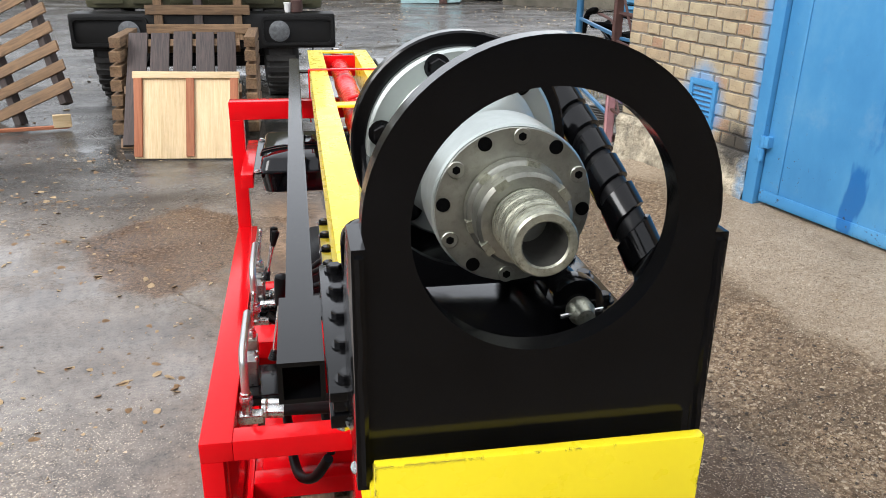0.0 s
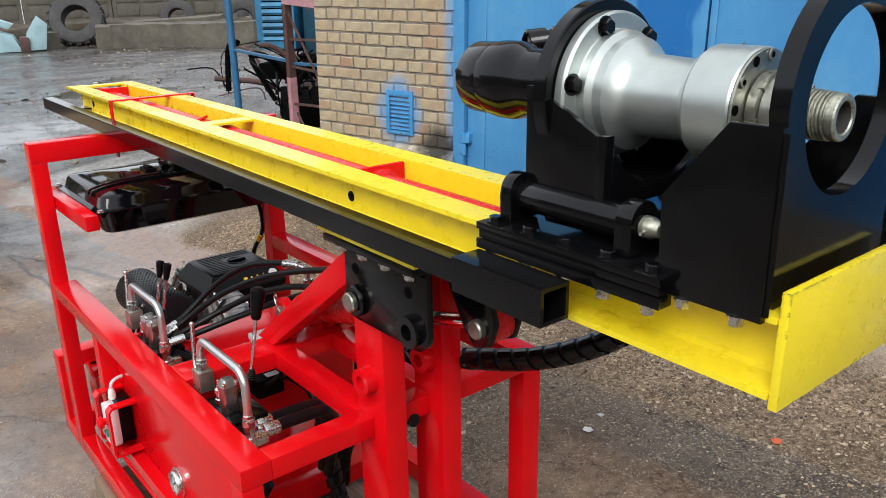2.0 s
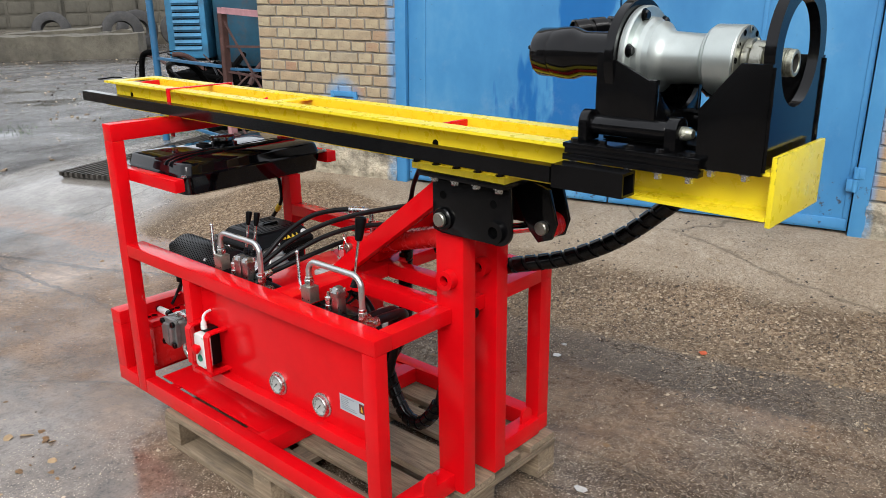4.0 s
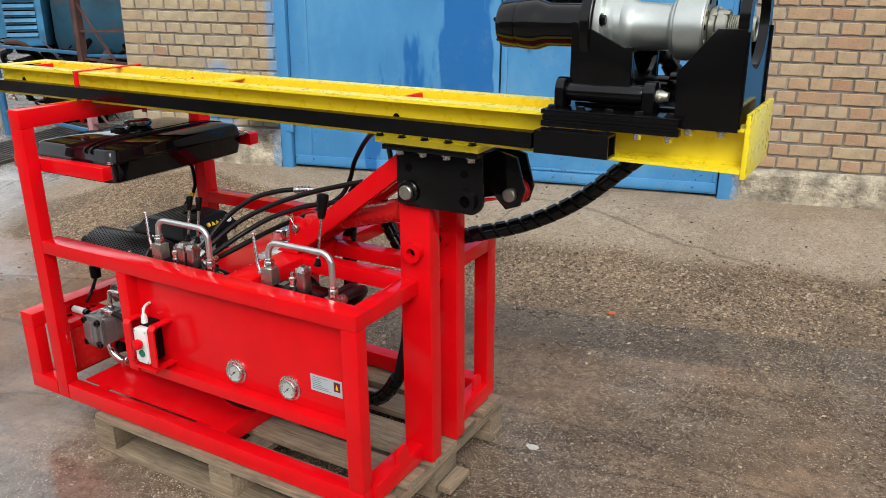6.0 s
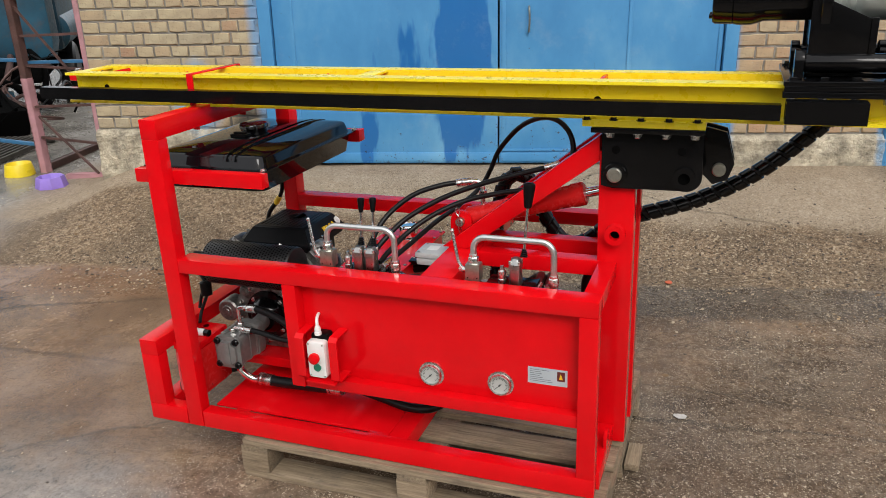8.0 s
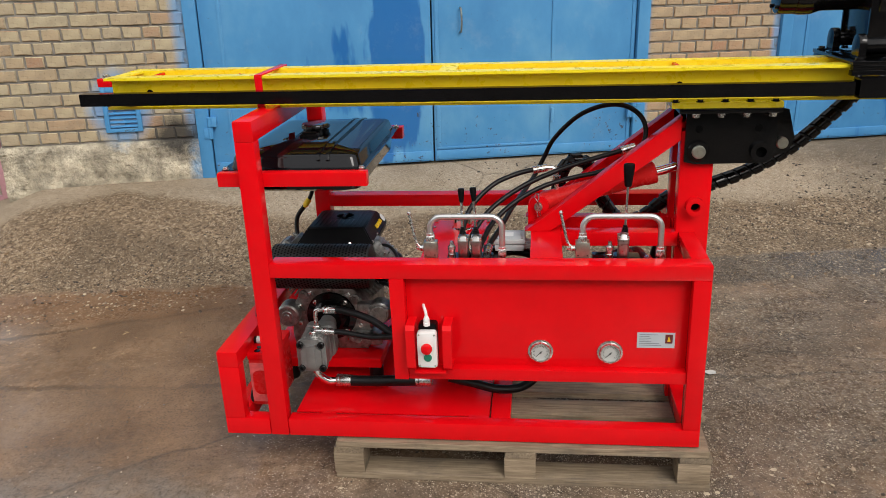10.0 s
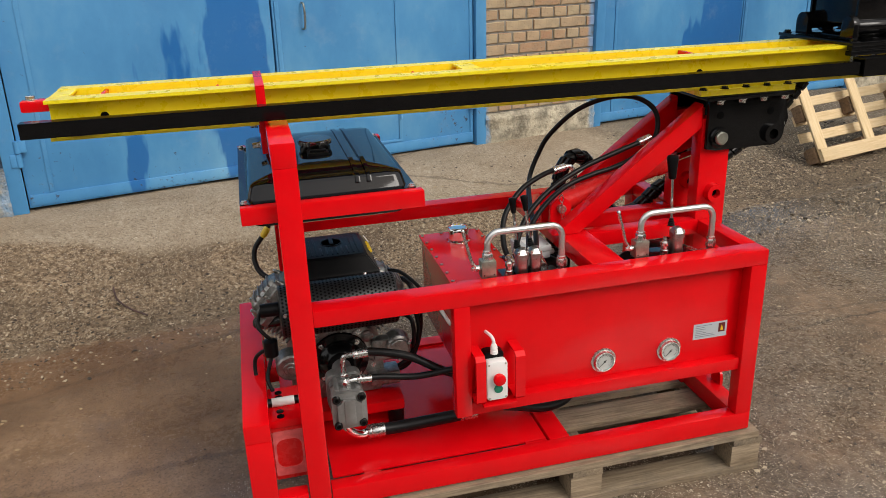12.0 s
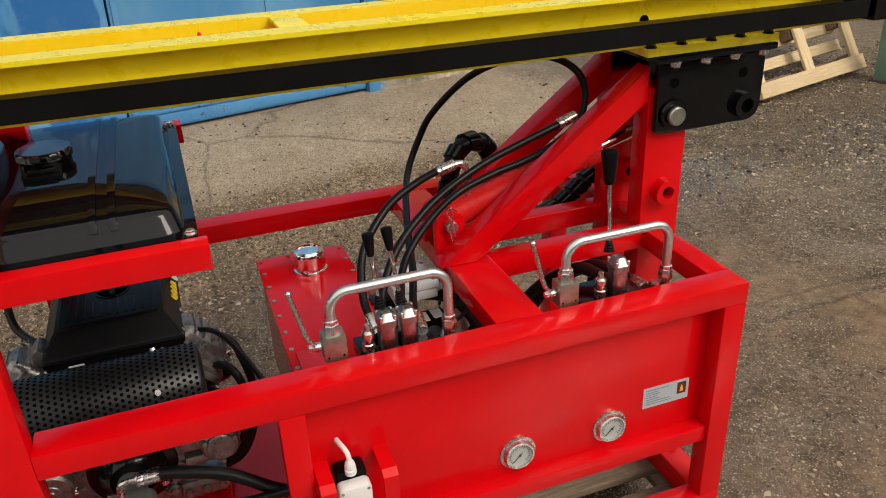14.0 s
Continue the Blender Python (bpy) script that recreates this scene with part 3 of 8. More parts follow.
def lathe(bm, profile, p0, p1, seg=24, cap=True):
    """Revolve (distance along p0-p1 in metres, radius) pairs about the line p0-p1."""
    m, _ = frame_to(p0, p1)
    rings = []
    for z, r in profile:
        rings.append([bm.verts.new(m @ Vector((r * math.cos(2 * math.pi * i / seg), r * math.sin(2 * math.pi * i / seg), z))) for i in range(seg)])
    for a, b in zip(rings, rings[1:]):
        for i in range(seg):
            j = (i + 1) % seg
            bm.faces.new((a[i], a[j], b[j], b[i]))
    if cap:
        bm.faces.new(rings[0][::-1])
        bm.faces.new(rings[-1])


def rod(bm, p0, p1, r, seg=16, chamfer=0.0):
    L = (Vector(p1) - Vector(p0)).length
    c = min(chamfer, L / 3, r / 2)
    prof = [(0, r - c), (c, r), (L - c, r), (L, r - c)] if c else [(0, r), (L, r)]
    lathe(bm, prof, p0, p1, seg)


def pipe(bm, p0, p1, r_out, r_in, seg=24, depth=None):
    """A hollow round with open ends; depth makes it a blind hole."""
    L = (Vector(p1) - Vector(p0)).length
    if depth:
        lathe(bm, [(0, r_out * 0.98), (L, r_out), (L, r_in), (L - depth, r_in)], p0, p1, seg)
    else:
        lathe(bm, [(0, r_in), (0, r_out), (L, r_out), (L, r_in), (0, r_in)], p0, p1, seg, cap=False)


def smooth_path(pts, steps=8):
    P = [Vector(p) for p in pts]
    if len(P) < 3:
        return P
    out = []
    for i in range(len(P) - 1):
        a, b, c, d = P[max(i - 1, 0)], P[i], P[i + 1], P[min(i + 2, len(P) - 1)]
        for k in range(steps):
            t = k / steps
            out.append(0.5 * ((2 * b) + (c - a) * t + (2 * a - 5 * b + 4 * c - d) * t * t + (3 * b - a - 3 * c + d) * t ** 3))
    out.append(P[-1])
    return out


def sweep(bm, pts, r, seg=12, steps=8, radius=None):
    """A round hose or bent bar along a smooth line. radius(i, u) may vary it."""
    path = smooth_path(pts, steps)
    up = Vector((0.13, 0.21, 0.97)).normalized()
    rings = []
    n = len(path)
    for i, p in enumerate(path):
        d = (path[min(i + 1, n - 1)] - path[max(i - 1, 0)]).normalized()
        side = up.cross(d)
        if side.length < 1e-3:
            side = Vector((1, 0, 0)).cross(d)
        side.normalize()
        up = d.cross(side).normalized()
        rr = radius(i, i / max(1, n - 1)) if radius else r
        rings.append([bm.verts.new(p + rr * (math.cos(2 * math.pi * k / seg) * side + math.sin(2 * math.pi * k / seg) * up)) for k in range(seg)])
    for a, b in zip(rings, rings[1:]):
        for k in range(seg):
            j = (k + 1) % seg
            bm.faces.new((a[k], a[j], b[j], b[k]))
    bm.faces.new(rings[0][::-1])
    bm.faces.new(rings[-1])


def prism(bm, outline, axis, a, b, bevel=0.0):
    """Extrude a flat outline along an axis from a to b. Outline pairs are the two other axes in order."""
    def put(u, v, w):
        return {"x": (w, u, v), "y": (u, w, v), "z": (u, v, w)}[axis]
    lo = [bm.verts.new(put(u, v, a)) for u, v in outline]
    hi = [bm.verts.new(put(u, v, b)) for u, v in outline]
    n = len(outline)
    fs = [bm.faces.new(lo), bm.faces.new(hi[::-1])]
    for i in range(n):
        j = (i + 1) % n
        fs.append(bm.faces.new((lo[j], lo[i], hi[i], hi[j])))
    if bevel:
        edges = [e for f in fs[:2] for e in f.edges]
        bmesh.ops.bevel(bm, geom=list(set(edges)), offset=bevel, segments=2, profile=0.6, affect="EDGES")


def ring_plate(bm, outer, inner, axis, a, b):
    """A plate with a hole: two outlines of equal length joined point by point."""
    def put(u, v, w):
        return {"x": (w, u, v), "y": (u, w, v), "z": (u, v, w)}[axis]
    L = [[bm.verts.new(put(u, v, w)) for u, v in o] for w in (a, b) for o in (outer, inner)]
    n = len(outer)
    for i in range(n):
        j = (i + 1) % n
        bm.faces.new((L[0][i], L[0][j], L[1][j], L[1][i]))
        bm.faces.new((L[2][j], L[2][i], L[3][i], L[3][j]))
        bm.faces.new((L[0][j], L[0][i], L[2][i], L[2][j]))
        bm.faces.new((L[1][i], L[1][j], L[3][j], L[3][i]))


def hexagon(bm, p0, p1, r):
    lathe(bm, [(0, r), ((Vector(p1) - Vector(p0)).length * 0.85, r), ((Vector(p1) - Vector(p0)).length, r * 0.86)], p0, p1, 6)


def mesh_of(name, bm, material, angle=35):
    bmesh.ops.recalc_face_normals(bm, faces=bm.faces)
    me = bpy.data.meshes.new(name)
    bm.to_mesh(me)
    bm.free()
    me.materials.append(material)
    for p in me.polygons:
        p.use_smooth = True
    me.set_sharp_from_angle(angle=radians(angle))
    return me


def part(name, bm, material, parent, label=""):
    ob = new(name, mesh_of(name, bm, material))
    ob.parent = parent
    if label:
        ob["label"] = label
    return ob


def thing(name, label, category, group="", kind="", m=None):
    ob = new(name)
    ob.empty_display_size = 0.1
    if m is not None:
        ob.matrix_basis = m
    return tagged(ob, label, category, group, kind)


def solid(name, bm, material, label, category, group="", kind=""):
    return tagged(new(name, mesh_of(name, bm, material)), label, category, group, kind)


def bar(name, parent, x0, x1, y0, y1, z0, z1, material=RED, bevel=0.0032, label=""):
    bm = bmesh.new()
    box(bm, x0, x1, y0, y1, z0, z1, bevel)
    return part(name, bm, material, parent, label)


def bolt_part(name, parent, p, axis, r=0.009, h=0.007, material=BLACK, washer=True):
    bm = bmesh.new()
    p, a = Vector(p), Vector(axis).normalized()
    if washer:
        rod(bm, p, p + a * 0.002, r * 1.35, 16)
    hexagon(bm, p + a * 0.0015, p + a * (0.0015 + h), r)
    return part(name, bm, material, parent)


# ---- ground ----
WALL = pose(2.68, 4.21, 0, 0, 0, -74.6) @ pose(0, 0, 0, 0, 1.0, 0)
WALL_INV = WALL.inverted()


def smoothstep(a, b, x):
    t = min(1, max(0, (x - a) / (b - a)))
    return t * t * (3 - 2 * t)


def ground_z(x, y):
    q = WALL_INV @ Vector((x, y, 0.2))
    apron = 0.285 - 0.0175 * min(5, max(-2, q.x))
    apron += (0.160 - apron) * smoothstep(-0.95, -1.5, q.x)
    z = apron * smoothstep(-1.55, -0.1, q.y) * smoothstep(-5.5, -3.0, q.x) * smoothstep(9.5, 6.5, q.x)
    near = smoothstep(40, 10, math.hypot(x, y))
    return z + near * 0.012 * noise.noise(Vector((x * 1.3, y * 1.3, 0))) * smoothstep(0.9, 1.8, math.hypot((x - 0.2) * 1.2, y - 1.95))


def steps_between(stops):
    out = []
    for (a, b, n) in stops:
        out += [a + (b - a) * i / n for i in range(n)]
    return out + [stops[-1][1]]


def build_ground():
    xs = steps_between([(-400, -60, 4), (-60, -8, 13), (-8, 8, 107), (8, 60, 16), (60, 400, 4)])
    ys = steps_between([(-400, -60, 4), (-60, -6, 14), (-6, 10, 107), (10, 60, 30), (60, 400, 4)])
    verts = [(x, y, ground_z(x, y)) for y in ys for x in xs]
    w = len(xs)
    faces = [(j * w + i, j * w + i + 1, (j + 1) * w + i + 1, (j + 1) * w + i) for j in range(len(ys) - 1) for i in range(w - 1)]
    me = bpy.data.meshes.new("ground")
    me.from_pydata(verts, [], faces)
    me.materials.append(GROUND)
    for p in me.polygons:
        p.use_smooth = True
    tagged(new("ground", me), "wet dirty concrete yard with puddles and debris", "ground", kind="structure")


build_ground()
# ---- workshop wall with two steel gates (wall space: x along, y into the wall) ----
COURSE, STRETCH, TOP = 0.0827, 0.2480, 4.2
PLINTH_WEST, PLINTH_PIER = 0.566, 0.503


def wall_backing(name, s0, s1, z0, z1, label, y0=0.006, y1=0.4, material=MORTAR):
    bm = bmesh.new()
    box(bm, s0, s1, y0, y1, z0, z1)
    ob = solid(name, bm, material, label, "wall", kind="structure")
    ob.matrix_basis = WALL
    return ob


wall_west = wall_backing("wall_west", -1.27, -0.004, 0.0, TOP, "yellow and orange clay brick wall with grey mortar")
wall_pier = wall_backing("wall_pier", 3.178, 4.202, 0.0, TOP, "orange clay brick pier between two blue gates")
wall_east = wall_backing("wall_east", 7.53, 14.0, 0.0, TOP, "clay brick wall past the second blue gate")
wall_backing("wall_side", -1.27, -0.87, 0.0, TOP, "brick side wall of the workshop", y0=0.4, y1=9.0)
# upper wall out of view, added to keep sky off the wet ground
wall_backing("upper_wall_unseen", -1.27, 14.0, 3.3, TOP + 0.3, "plain unseen upper wall added above the blue gates", y0=0.07, y1=0.41)
wall_backing("roof", -1.43, 14.2, TOP + 0.31, TOP + 0.52, "flat concrete roof slab of the workshop", y0=-0.18, y1=9.2, material=CONCRETE)
wall_backing("wall_back", -0.87, 14.0, 0.0, TOP, "plain wall inside the workshop", y0=3.0, y1=3.3)


def plinth(s0, s1, name, label, top_z):
    bm = bmesh.new()
    nx, nz = int((s1 - s0) / 0.035), 16
    grid = {}
    for i in range(nx + 1):
        for k in range(nz + 1):
            s, z = s0 + (s1 - s0) * i / nx, (top_z - 0.010) * k / nz
            d = 0.020 * noise.noise(Vector((s * 7, z * 9, s0))) + 0.018 * noise.noise(Vector((s * 21, z * 19, s0)))
            grid[i, k] = bm.verts.new((s, -0.035 + d + (0.02 if k == nz else 0), z))
    for i in range(nx):
        for k in range(nz):
            bm.faces.new((grid[i, k], grid[i + 1, k], grid[i + 1, k + 1], grid[i, k + 1]))
    top = [bm.verts.new((s0 + (s1 - s0) * i / nx, 0.02, top_z - 0.004)) for i in range(nx + 1)]
    for i in range(nx):
        bm.faces.new((grid[i, nz], grid[i + 1, nz], top[i + 1], top[i]))
    ob = solid(name, bm, PLINTH, label, "plinth", kind="structure")
    ob.matrix_basis = WALL


plinth(-1.28, -0.002, "plinth_west", "crumbling stained concrete plinth under the brickwork", PLINTH_WEST)
plinth(3.174, 4.206, "plinth_pier", "crumbling stained concrete plinth of the brick pier", PLINTH_PIER)
plinth(7.53, 14.0, "plinth_east", "stained concrete plinth of the far wall", PLINTH_PIER)


def gate(name, s0, s1, label, wicket=True, mid=None):
    g = thing(name, label, "gate", kind="structure", m=WALL)
    z0, z1 = 0.305, 3.28
    for nm, a, b in (("jamb", s0, s0 + 0.085), ("jamb", s1 - 0.085, s1)):
        bm = bmesh.new()
        box(bm, a, b, -0.03, 0.10, z0 - 0.03, z1, 0.004)
        part(nm, bm, GATE, g)
    bm = bmesh.new()
    box(bm, s0 + 0.085, s1 - 0.085, -0.01, 0.09, z1 - 0.08, z1, 0.004)
    part("head", bm, GATE, g)
    mid = mid if mid is not None else (s0 + s1) / 2 + 0.06
    for a, b, right in ((s0 + 0.092, mid - 0.006, False), (mid + 0.006, s1 - 0.092, True)):
        bm = bmesh.new()
        box(bm, a, b, 0.005, 0.045, z0, z1 - 0.09, 0.003)
        leaf = part("leaf", bm, GATE, g)
        bm = bmesh.new()
        box(bm, a + 0.01, b - 0.01, -0.004, 0.006, z0 + 0.012, z0 + 0.075, 0.003)
        part("bottom_strip", bm, GATE, leaf)
        edge = a + 0.13 if not right else b - 0.02
        bm = bmesh.new()
        box(bm, edge - 0.012, edge + 0.012, -0.003, 0.006, z0 + 0.08, z1 - 0.1, 0.002)
        part("edge_strip", bm, GATE, leaf)
        if right and wicket:
            w0, w1 = mid + 0.02, mid + 0.855
            for u0, u1, v0, v1 in ((w1 - 0.004, w1 + 0.022, z0 + 0.1, 2.3), (w0, w0 + 0.028, z0 + 0.1, 2.3), (w0, w1 + 0.02, 2.3, 2.33), (w0, w1 + 0.02, z0 + 0.085, z0 + 0.10)):
                bm = bmesh.new()
                box(bm, u0, u1, -0.005, 0.006, v0, v1, 0.002)
                part("wicket_trim", bm, GATE, leaf)
            for zz in (0.60, 1.9):
                bm = bmesh.new()
                rod(bm, (w1 + 0.01, -0.012, zz - 0.05), (w1 + 0.01, -0.012, zz + 0.05), 0.011, 12, 0.002)
                part("wicket_hinge", bm, GATE, leaf)
            bm = bmesh.new()
            sweep(bm, [(mid + 0.20, 0.0, 1.36), (mid + 0.20, -0.035, 1.35), (mid + 0.203, -0.04, 1.28), (mid + 0.20, -0.035, 1.21), (mid + 0.20, 0.0, 1.20)], 0.007, 8)
            part("pull_handle", bm, STEEL, leaf, "bare steel pull handle")
    for zz in (0.63, 1.75, 2.8):
        for sx, dirn in ((s0 + 0.088, 1), (s1 - 0.088, -1)):
            bm = bmesh.new()
            rod(bm, (sx, -0.03, zz - 0.075), (sx, -0.03, zz + 0.002), 0.017, 14, 0.002)
            rod(bm, (sx, -0.03, zz + 0.006), (sx, -0.03, zz + 0.075), 0.017, 14, 0.002)
            box(bm, sx - 0.045, sx, -0.038, 0.0, zz - 0.072, zz, 0.003)
            box(bm, sx, sx + 0.045, -0.038, 0.01, zz + 0.008, zz + 0.072, 0.003)
            part("hinge", bm, GATE, g)
    return g


gate("gate_1", -0.004, 3.182, "faded sky-blue sheet steel double gate with wicket door", mid=1.622)
gate("gate_2", 4.198, 7.53, "faded sky-blue sheet steel double gate, second bay", mid=5.86)


def vent():
    v = thing("wall_vent", "blue painted steel louvre vent set in the brick wall", "vent", m=WALL @ pose(-0.473, 0, 0.630))
    bm = bmesh.new()
    for u0, u1, v0, v1 in ((-0.118, -0.088, 0, 0.305), (0.088, 0.118, 0, 0.305), (-0.088, 0.088, 0, 0.024), (-0.088, 0.088, 0.266, 0.305)):
        box(bm, u0, u1, -0.022, 0.02, v0, v1, 0.003)
    part("frame", bm, GATE, v)
    # dark sheet in place of the shade behind the slats
    bm = bmesh.new()
    box(bm, -0.088, 0.088, 0.012, 0.018, 0.024, 0.266)
    part("backing", bm, DARK, v)
    for i in range(8):
        bm = bmesh.new()
        z = 0.034 + i * 0.029
        prism(bm, [(-0.02, z), (-0.018, z - 0.003), (0.008, z + 0.016), (0.006, z + 0.019)], "x", -0.087, 0.087)
        part("slat", bm, GATE, v)


vent()

# ---- skid frame of red square tube ----
skid = thing("skid_frame", "glossy red welded square-tube skid frame on a wooden pallet", "machine frame")
FX0, FX1, BX0, BX1 = -0.217, -0.171, 0.547, 0.608
Z0, Z1, Z2, Z3 = 0.150, 0.211, 0.720, 0.767


def tube(name, *a):
    return bar(name, skid, *a)


for x0, x1 in ((FX0, FX1), (BX0, BX1)):
    tube("tall_post", x0, x1, 2.732, 2.792, Z0, 1.151)
    tube("end_post", x0, x1, 1.393, 1.446, Z1, Z2)
    tube("bottom_tube", x0, x1, 1.393, 2.729, Z0, Z1)
    tube("bottom_tube", x0, x1, 2.795, 2.947, Z0, Z1)
    tube("bumper_post", x0, x1, 2.877, 2.947, Z1, 0.402)
tube("top_crossbar", FX0, BX1, 2.732, 2.792, 1.151, 1.213)
tube("top_tube", FX0, -0.150, 1.393, 2.732, Z2, Z3)
tube("top_tube", BX0, BX1, 1.393, 2.732, Z2, Z3)
tube("bumper_bar", FX0, BX1, 2.877, 2.947, 0.402, 0.457)
tube("bumper_bar", FX1, BX0, 2.887, 2.947, Z0, Z1)
tube("cross_tube", -0.150, BX0, 1.825, 1.925, Z2, Z3)
tube("bottom_cross_tube", FX1, BX0, 1.990, 2.055, Z0, Z1)
tube("inner_tube", 0.085, 0.140, 1.446, 1.825, Z2, Z3)
tube("inner_tube", 0.255, 0.305, 1.446, 1.825, Z2, Z3)
for a, b in ((-0.150, 0.094), (0.152, 0.249), (0.306, BX0)):
    tube("end_tube", a, b, 1.393, 1.446, Z2, Z3)
for a, b in ((FX1, 0.094), (0.306, BX0)):
    tube("end_bottom_tube", a, b, 1.385, 1.444, Z0, Z1)
tube("mast_post", 0.095, 0.151, 1.350, 1.453, Z0, 1.10)
tube("mast_post", 0.250, 0.305, 1.350, 1.453, Z0, 1.10)
tube("tray_tube", FX1 + 0.001, -0.133, 2.412, 2.88, 1.002, 1.046)
tube("tray_tube", 0.500, BX0, 2.412, 2.88, 1.002, 1.046)
tube("panel_stile", FX0, FX1, 2.311, 2.357, 0.372, Z2)
tube("panel_ledge", -0.208, -0.165, 1.446, 2.311, 0.370, 0.410)
bar("control_panel", skid, -0.176, -0.168, 1.446, 2.311, 0.410, Z2, bevel=0.001)
bar("floor_plate", skid, -0.149, BX0, 2.06, 2.72, 0.196, 0.204, bevel=0.002)
for a, b in ((2.06, 2.13), (2.58, 2.63)):
    bar("floor_tab", skid, FX1, -0.149, a, b, 0.196, 0.204, bevel=0.002)
for x0 in (0.097, 0.252):
    bm = bmesh.new()
    # inclined strut from the cross tube up to the mast head
    prism(bm, [(1.86, 0.768), (1.945, 0.768), (1.453, 1.145), (1.453, 1.070)], "x", x0, x0 + 0.053, 0.004)
    part("brace", bm, RED, skid)
for x0, x1 in ((0.068, 0.095), (0.222, 0.250)):
    bm = bmesh.new()
    pipe(bm, (x1, 1.400, 0.857), (x0, 1.400, 0.857), 0.030, 0.0145, 28)
    part("boss_ring", bm, RED, skid)
    bm = bmesh.new()
    rod(bm, (x1 - 0.001, 1.400, 0.857), (x1 - 0.004, 1.400, 0.857), 0.0145, 20)
    part("boss_bore", bm, DARK, skid, "dark open bore")
for x, y in ((0.165, 1.415), (0.50, 1.405), (-0.02, 1.385)):
    bm = bmesh.new()
    out = [(x - 0.028 + 0.056 * k, Z1 - 0.002) for k in (0, 1)]
    out += [(x + 0.028 * math.cos(math.pi * k / 8), Z1 + 0.025 + 0.028 * math.sin(math.pi * k / 8)) for k in range(9)]
    prism(bm, out, "y", y, y + 0.010)
    part("lifting_lug", bm, RED, skid)

# ---- feed beam ----
BEAM_TILT = Matrix.Translation((0, 0.504, 1.234)) @ pose(0, 0, 0, 0.305) @ Matrix.Translation((0, -0.5, -1.25))
beam = thing("feed_beam", "yellow painted twin channel feed mast lying level", "drill mast", m=BEAM_TILT)
BL, BR, BY0, BY1, BZ0, BZ1 = 0.0635, 0.302, 0.518, 3.320, 1.2085, 1.311


def channel(x0, x1, web_first):
    """A channel with its web on the inner side and both flanges facing out."""
    z0, z1, w, f = BZ0, BZ1, 0.0065, 0.0085
    if web_first:
        out = [(x0, z0), (x1, z0), (x1, z0 + f), (x0 + w + 0.006, z0 + f * 1.35), (x0 + w, z0 + f * 2.1), (x0 + w, z1 - f * 2.1), (x0 + w + 0.006, z1 - f * 1.35), (x1, z1 - f), (x1, z1), (x0, z1)]
    else:
        out = [(x0, z0), (x1, z0), (x1, z1), (x0, z1), (x0, z1 - f), (x1 - w - 0.006, z1 - f * 1.35), (x1 - w, z1 - f * 2.1), (x1 - w, z0 + f * 2.1), (x1 - w - 0.006, z0 + f * 1.35), (x0, z0 + f)]
    bm = bmesh.new()
    prism(bm, out, "y", BY0, BY1, 0.0012)
    return part("channel_beam", bm, YELLOW, beam)


channel(BL, BL + 0.058, False)
channel(BR - 0.055, BR, True)
bar("end_plate", beam, 0.066, 0.353, 0.506, 0.5175, 1.196, 1.342, CHIPPED, 0.002)
bar("top_strip", beam, BL + 0.0583, BR - 0.0553, 2.16, 2.215, 1.303, 1.310, YELLOW, 0.001)
bar("far_strip", beam, BL + 0.0583, BR - 0.0553, 3.270, 3.319, 1.303, 1.310, YELLOW, 0.001)
bar("base_plate", beam, 0.047, 0.337, 1.165, 1.492, 1.190, 1.2083, YELLOW, 0.001)
for x in (0.0565, 0.3275):
    for k in range(5):
        bolt_part("flange_bolt", beam, (x, 1.187 + 0.0735 * k, 1.2083), (0, 0, 1), 0.0095, 0.007, BLACK)
for x0, x1 in ((-0.012, 0.027), (0.339, 0.378)):
    bm = bmesh.new()
    # hollow square rail
    o = [(x0, 1.232), (x1, 1.232), (x1, 1.271), (x0, 1.271)]
    k = 0.005
    i = [(x0 + k, 1.232 + k), (x1 - k, 1.232 + k), (x1 - k, 1.271 - k), (x0 + k, 1.271 - k)]
    ring_plate(bm, o, i, "y", 0.99, 3.37)
    bmesh.ops.bevel(bm, geom=[e for e in bm.edges if e.calc_length() > 1], offset=0.0022, segments=2, affect="EDGES")
    part("guide_rail", bm, RAIL, beam, "black hollow square guide rail")
    for y in (1.03, 3.25):
        bar("rail_bracket", beam, *((x1, BL + 0.0512) if x0 < 0 else (BR - 0.0483, x0)), y - 0.03, y + 0.03, 1.2325, 1.2385, BLACK, 0.0)
for y, z in ((1.463, 1.252), (3.19, 1.255)):
    bm = bmesh.new()
    rod(bm, (BL + 0.0515, y, z), (BL + 0.0503, y, z), 0.011, 16)
    part("web_hole", bm, DARK, beam, "dark drilled hole")
CX, CZ = 0.184, 1.258
bm = bmesh.new()
lathe(bm, [(0, 0.030), (0.03, 0.036), (0.42, 0.036), (0.425, 0.038), (0.45, 0.038), (0.455, 0.036), (1.02, 0.036), (1.025, 0.039), (1.05, 0.039), (1.06, 0.036), (1.76, 0.036)], (CX, 3.24, CZ), (CX, 1.48, CZ), 28)
cyl = part("feed_cylinder", bm, RED_CYL, beam, "red painted hydraulic cylinder")
bm = bmesh.new()
lathe(bm, [(0, 0.042), (0.03, 0.042), (0.035, 0.034), (0.62, 0.034)], (CX, 1.47, CZ), (CX, 0.85, CZ), 28)
part("cylinder_sleeve", bm, RED_CYL, cyl)
bar("cylinder_bracket", beam, BL + 0.0583, BR - 0.0553, 1.455, 1.467, 1.205, 1.306, RED, 0.003)
bar("cylinder_bracket", beam, BL + 0.0583, BR - 0.0553, 3.19, 3.20, 1.225, 1.306, RED, 0.003)
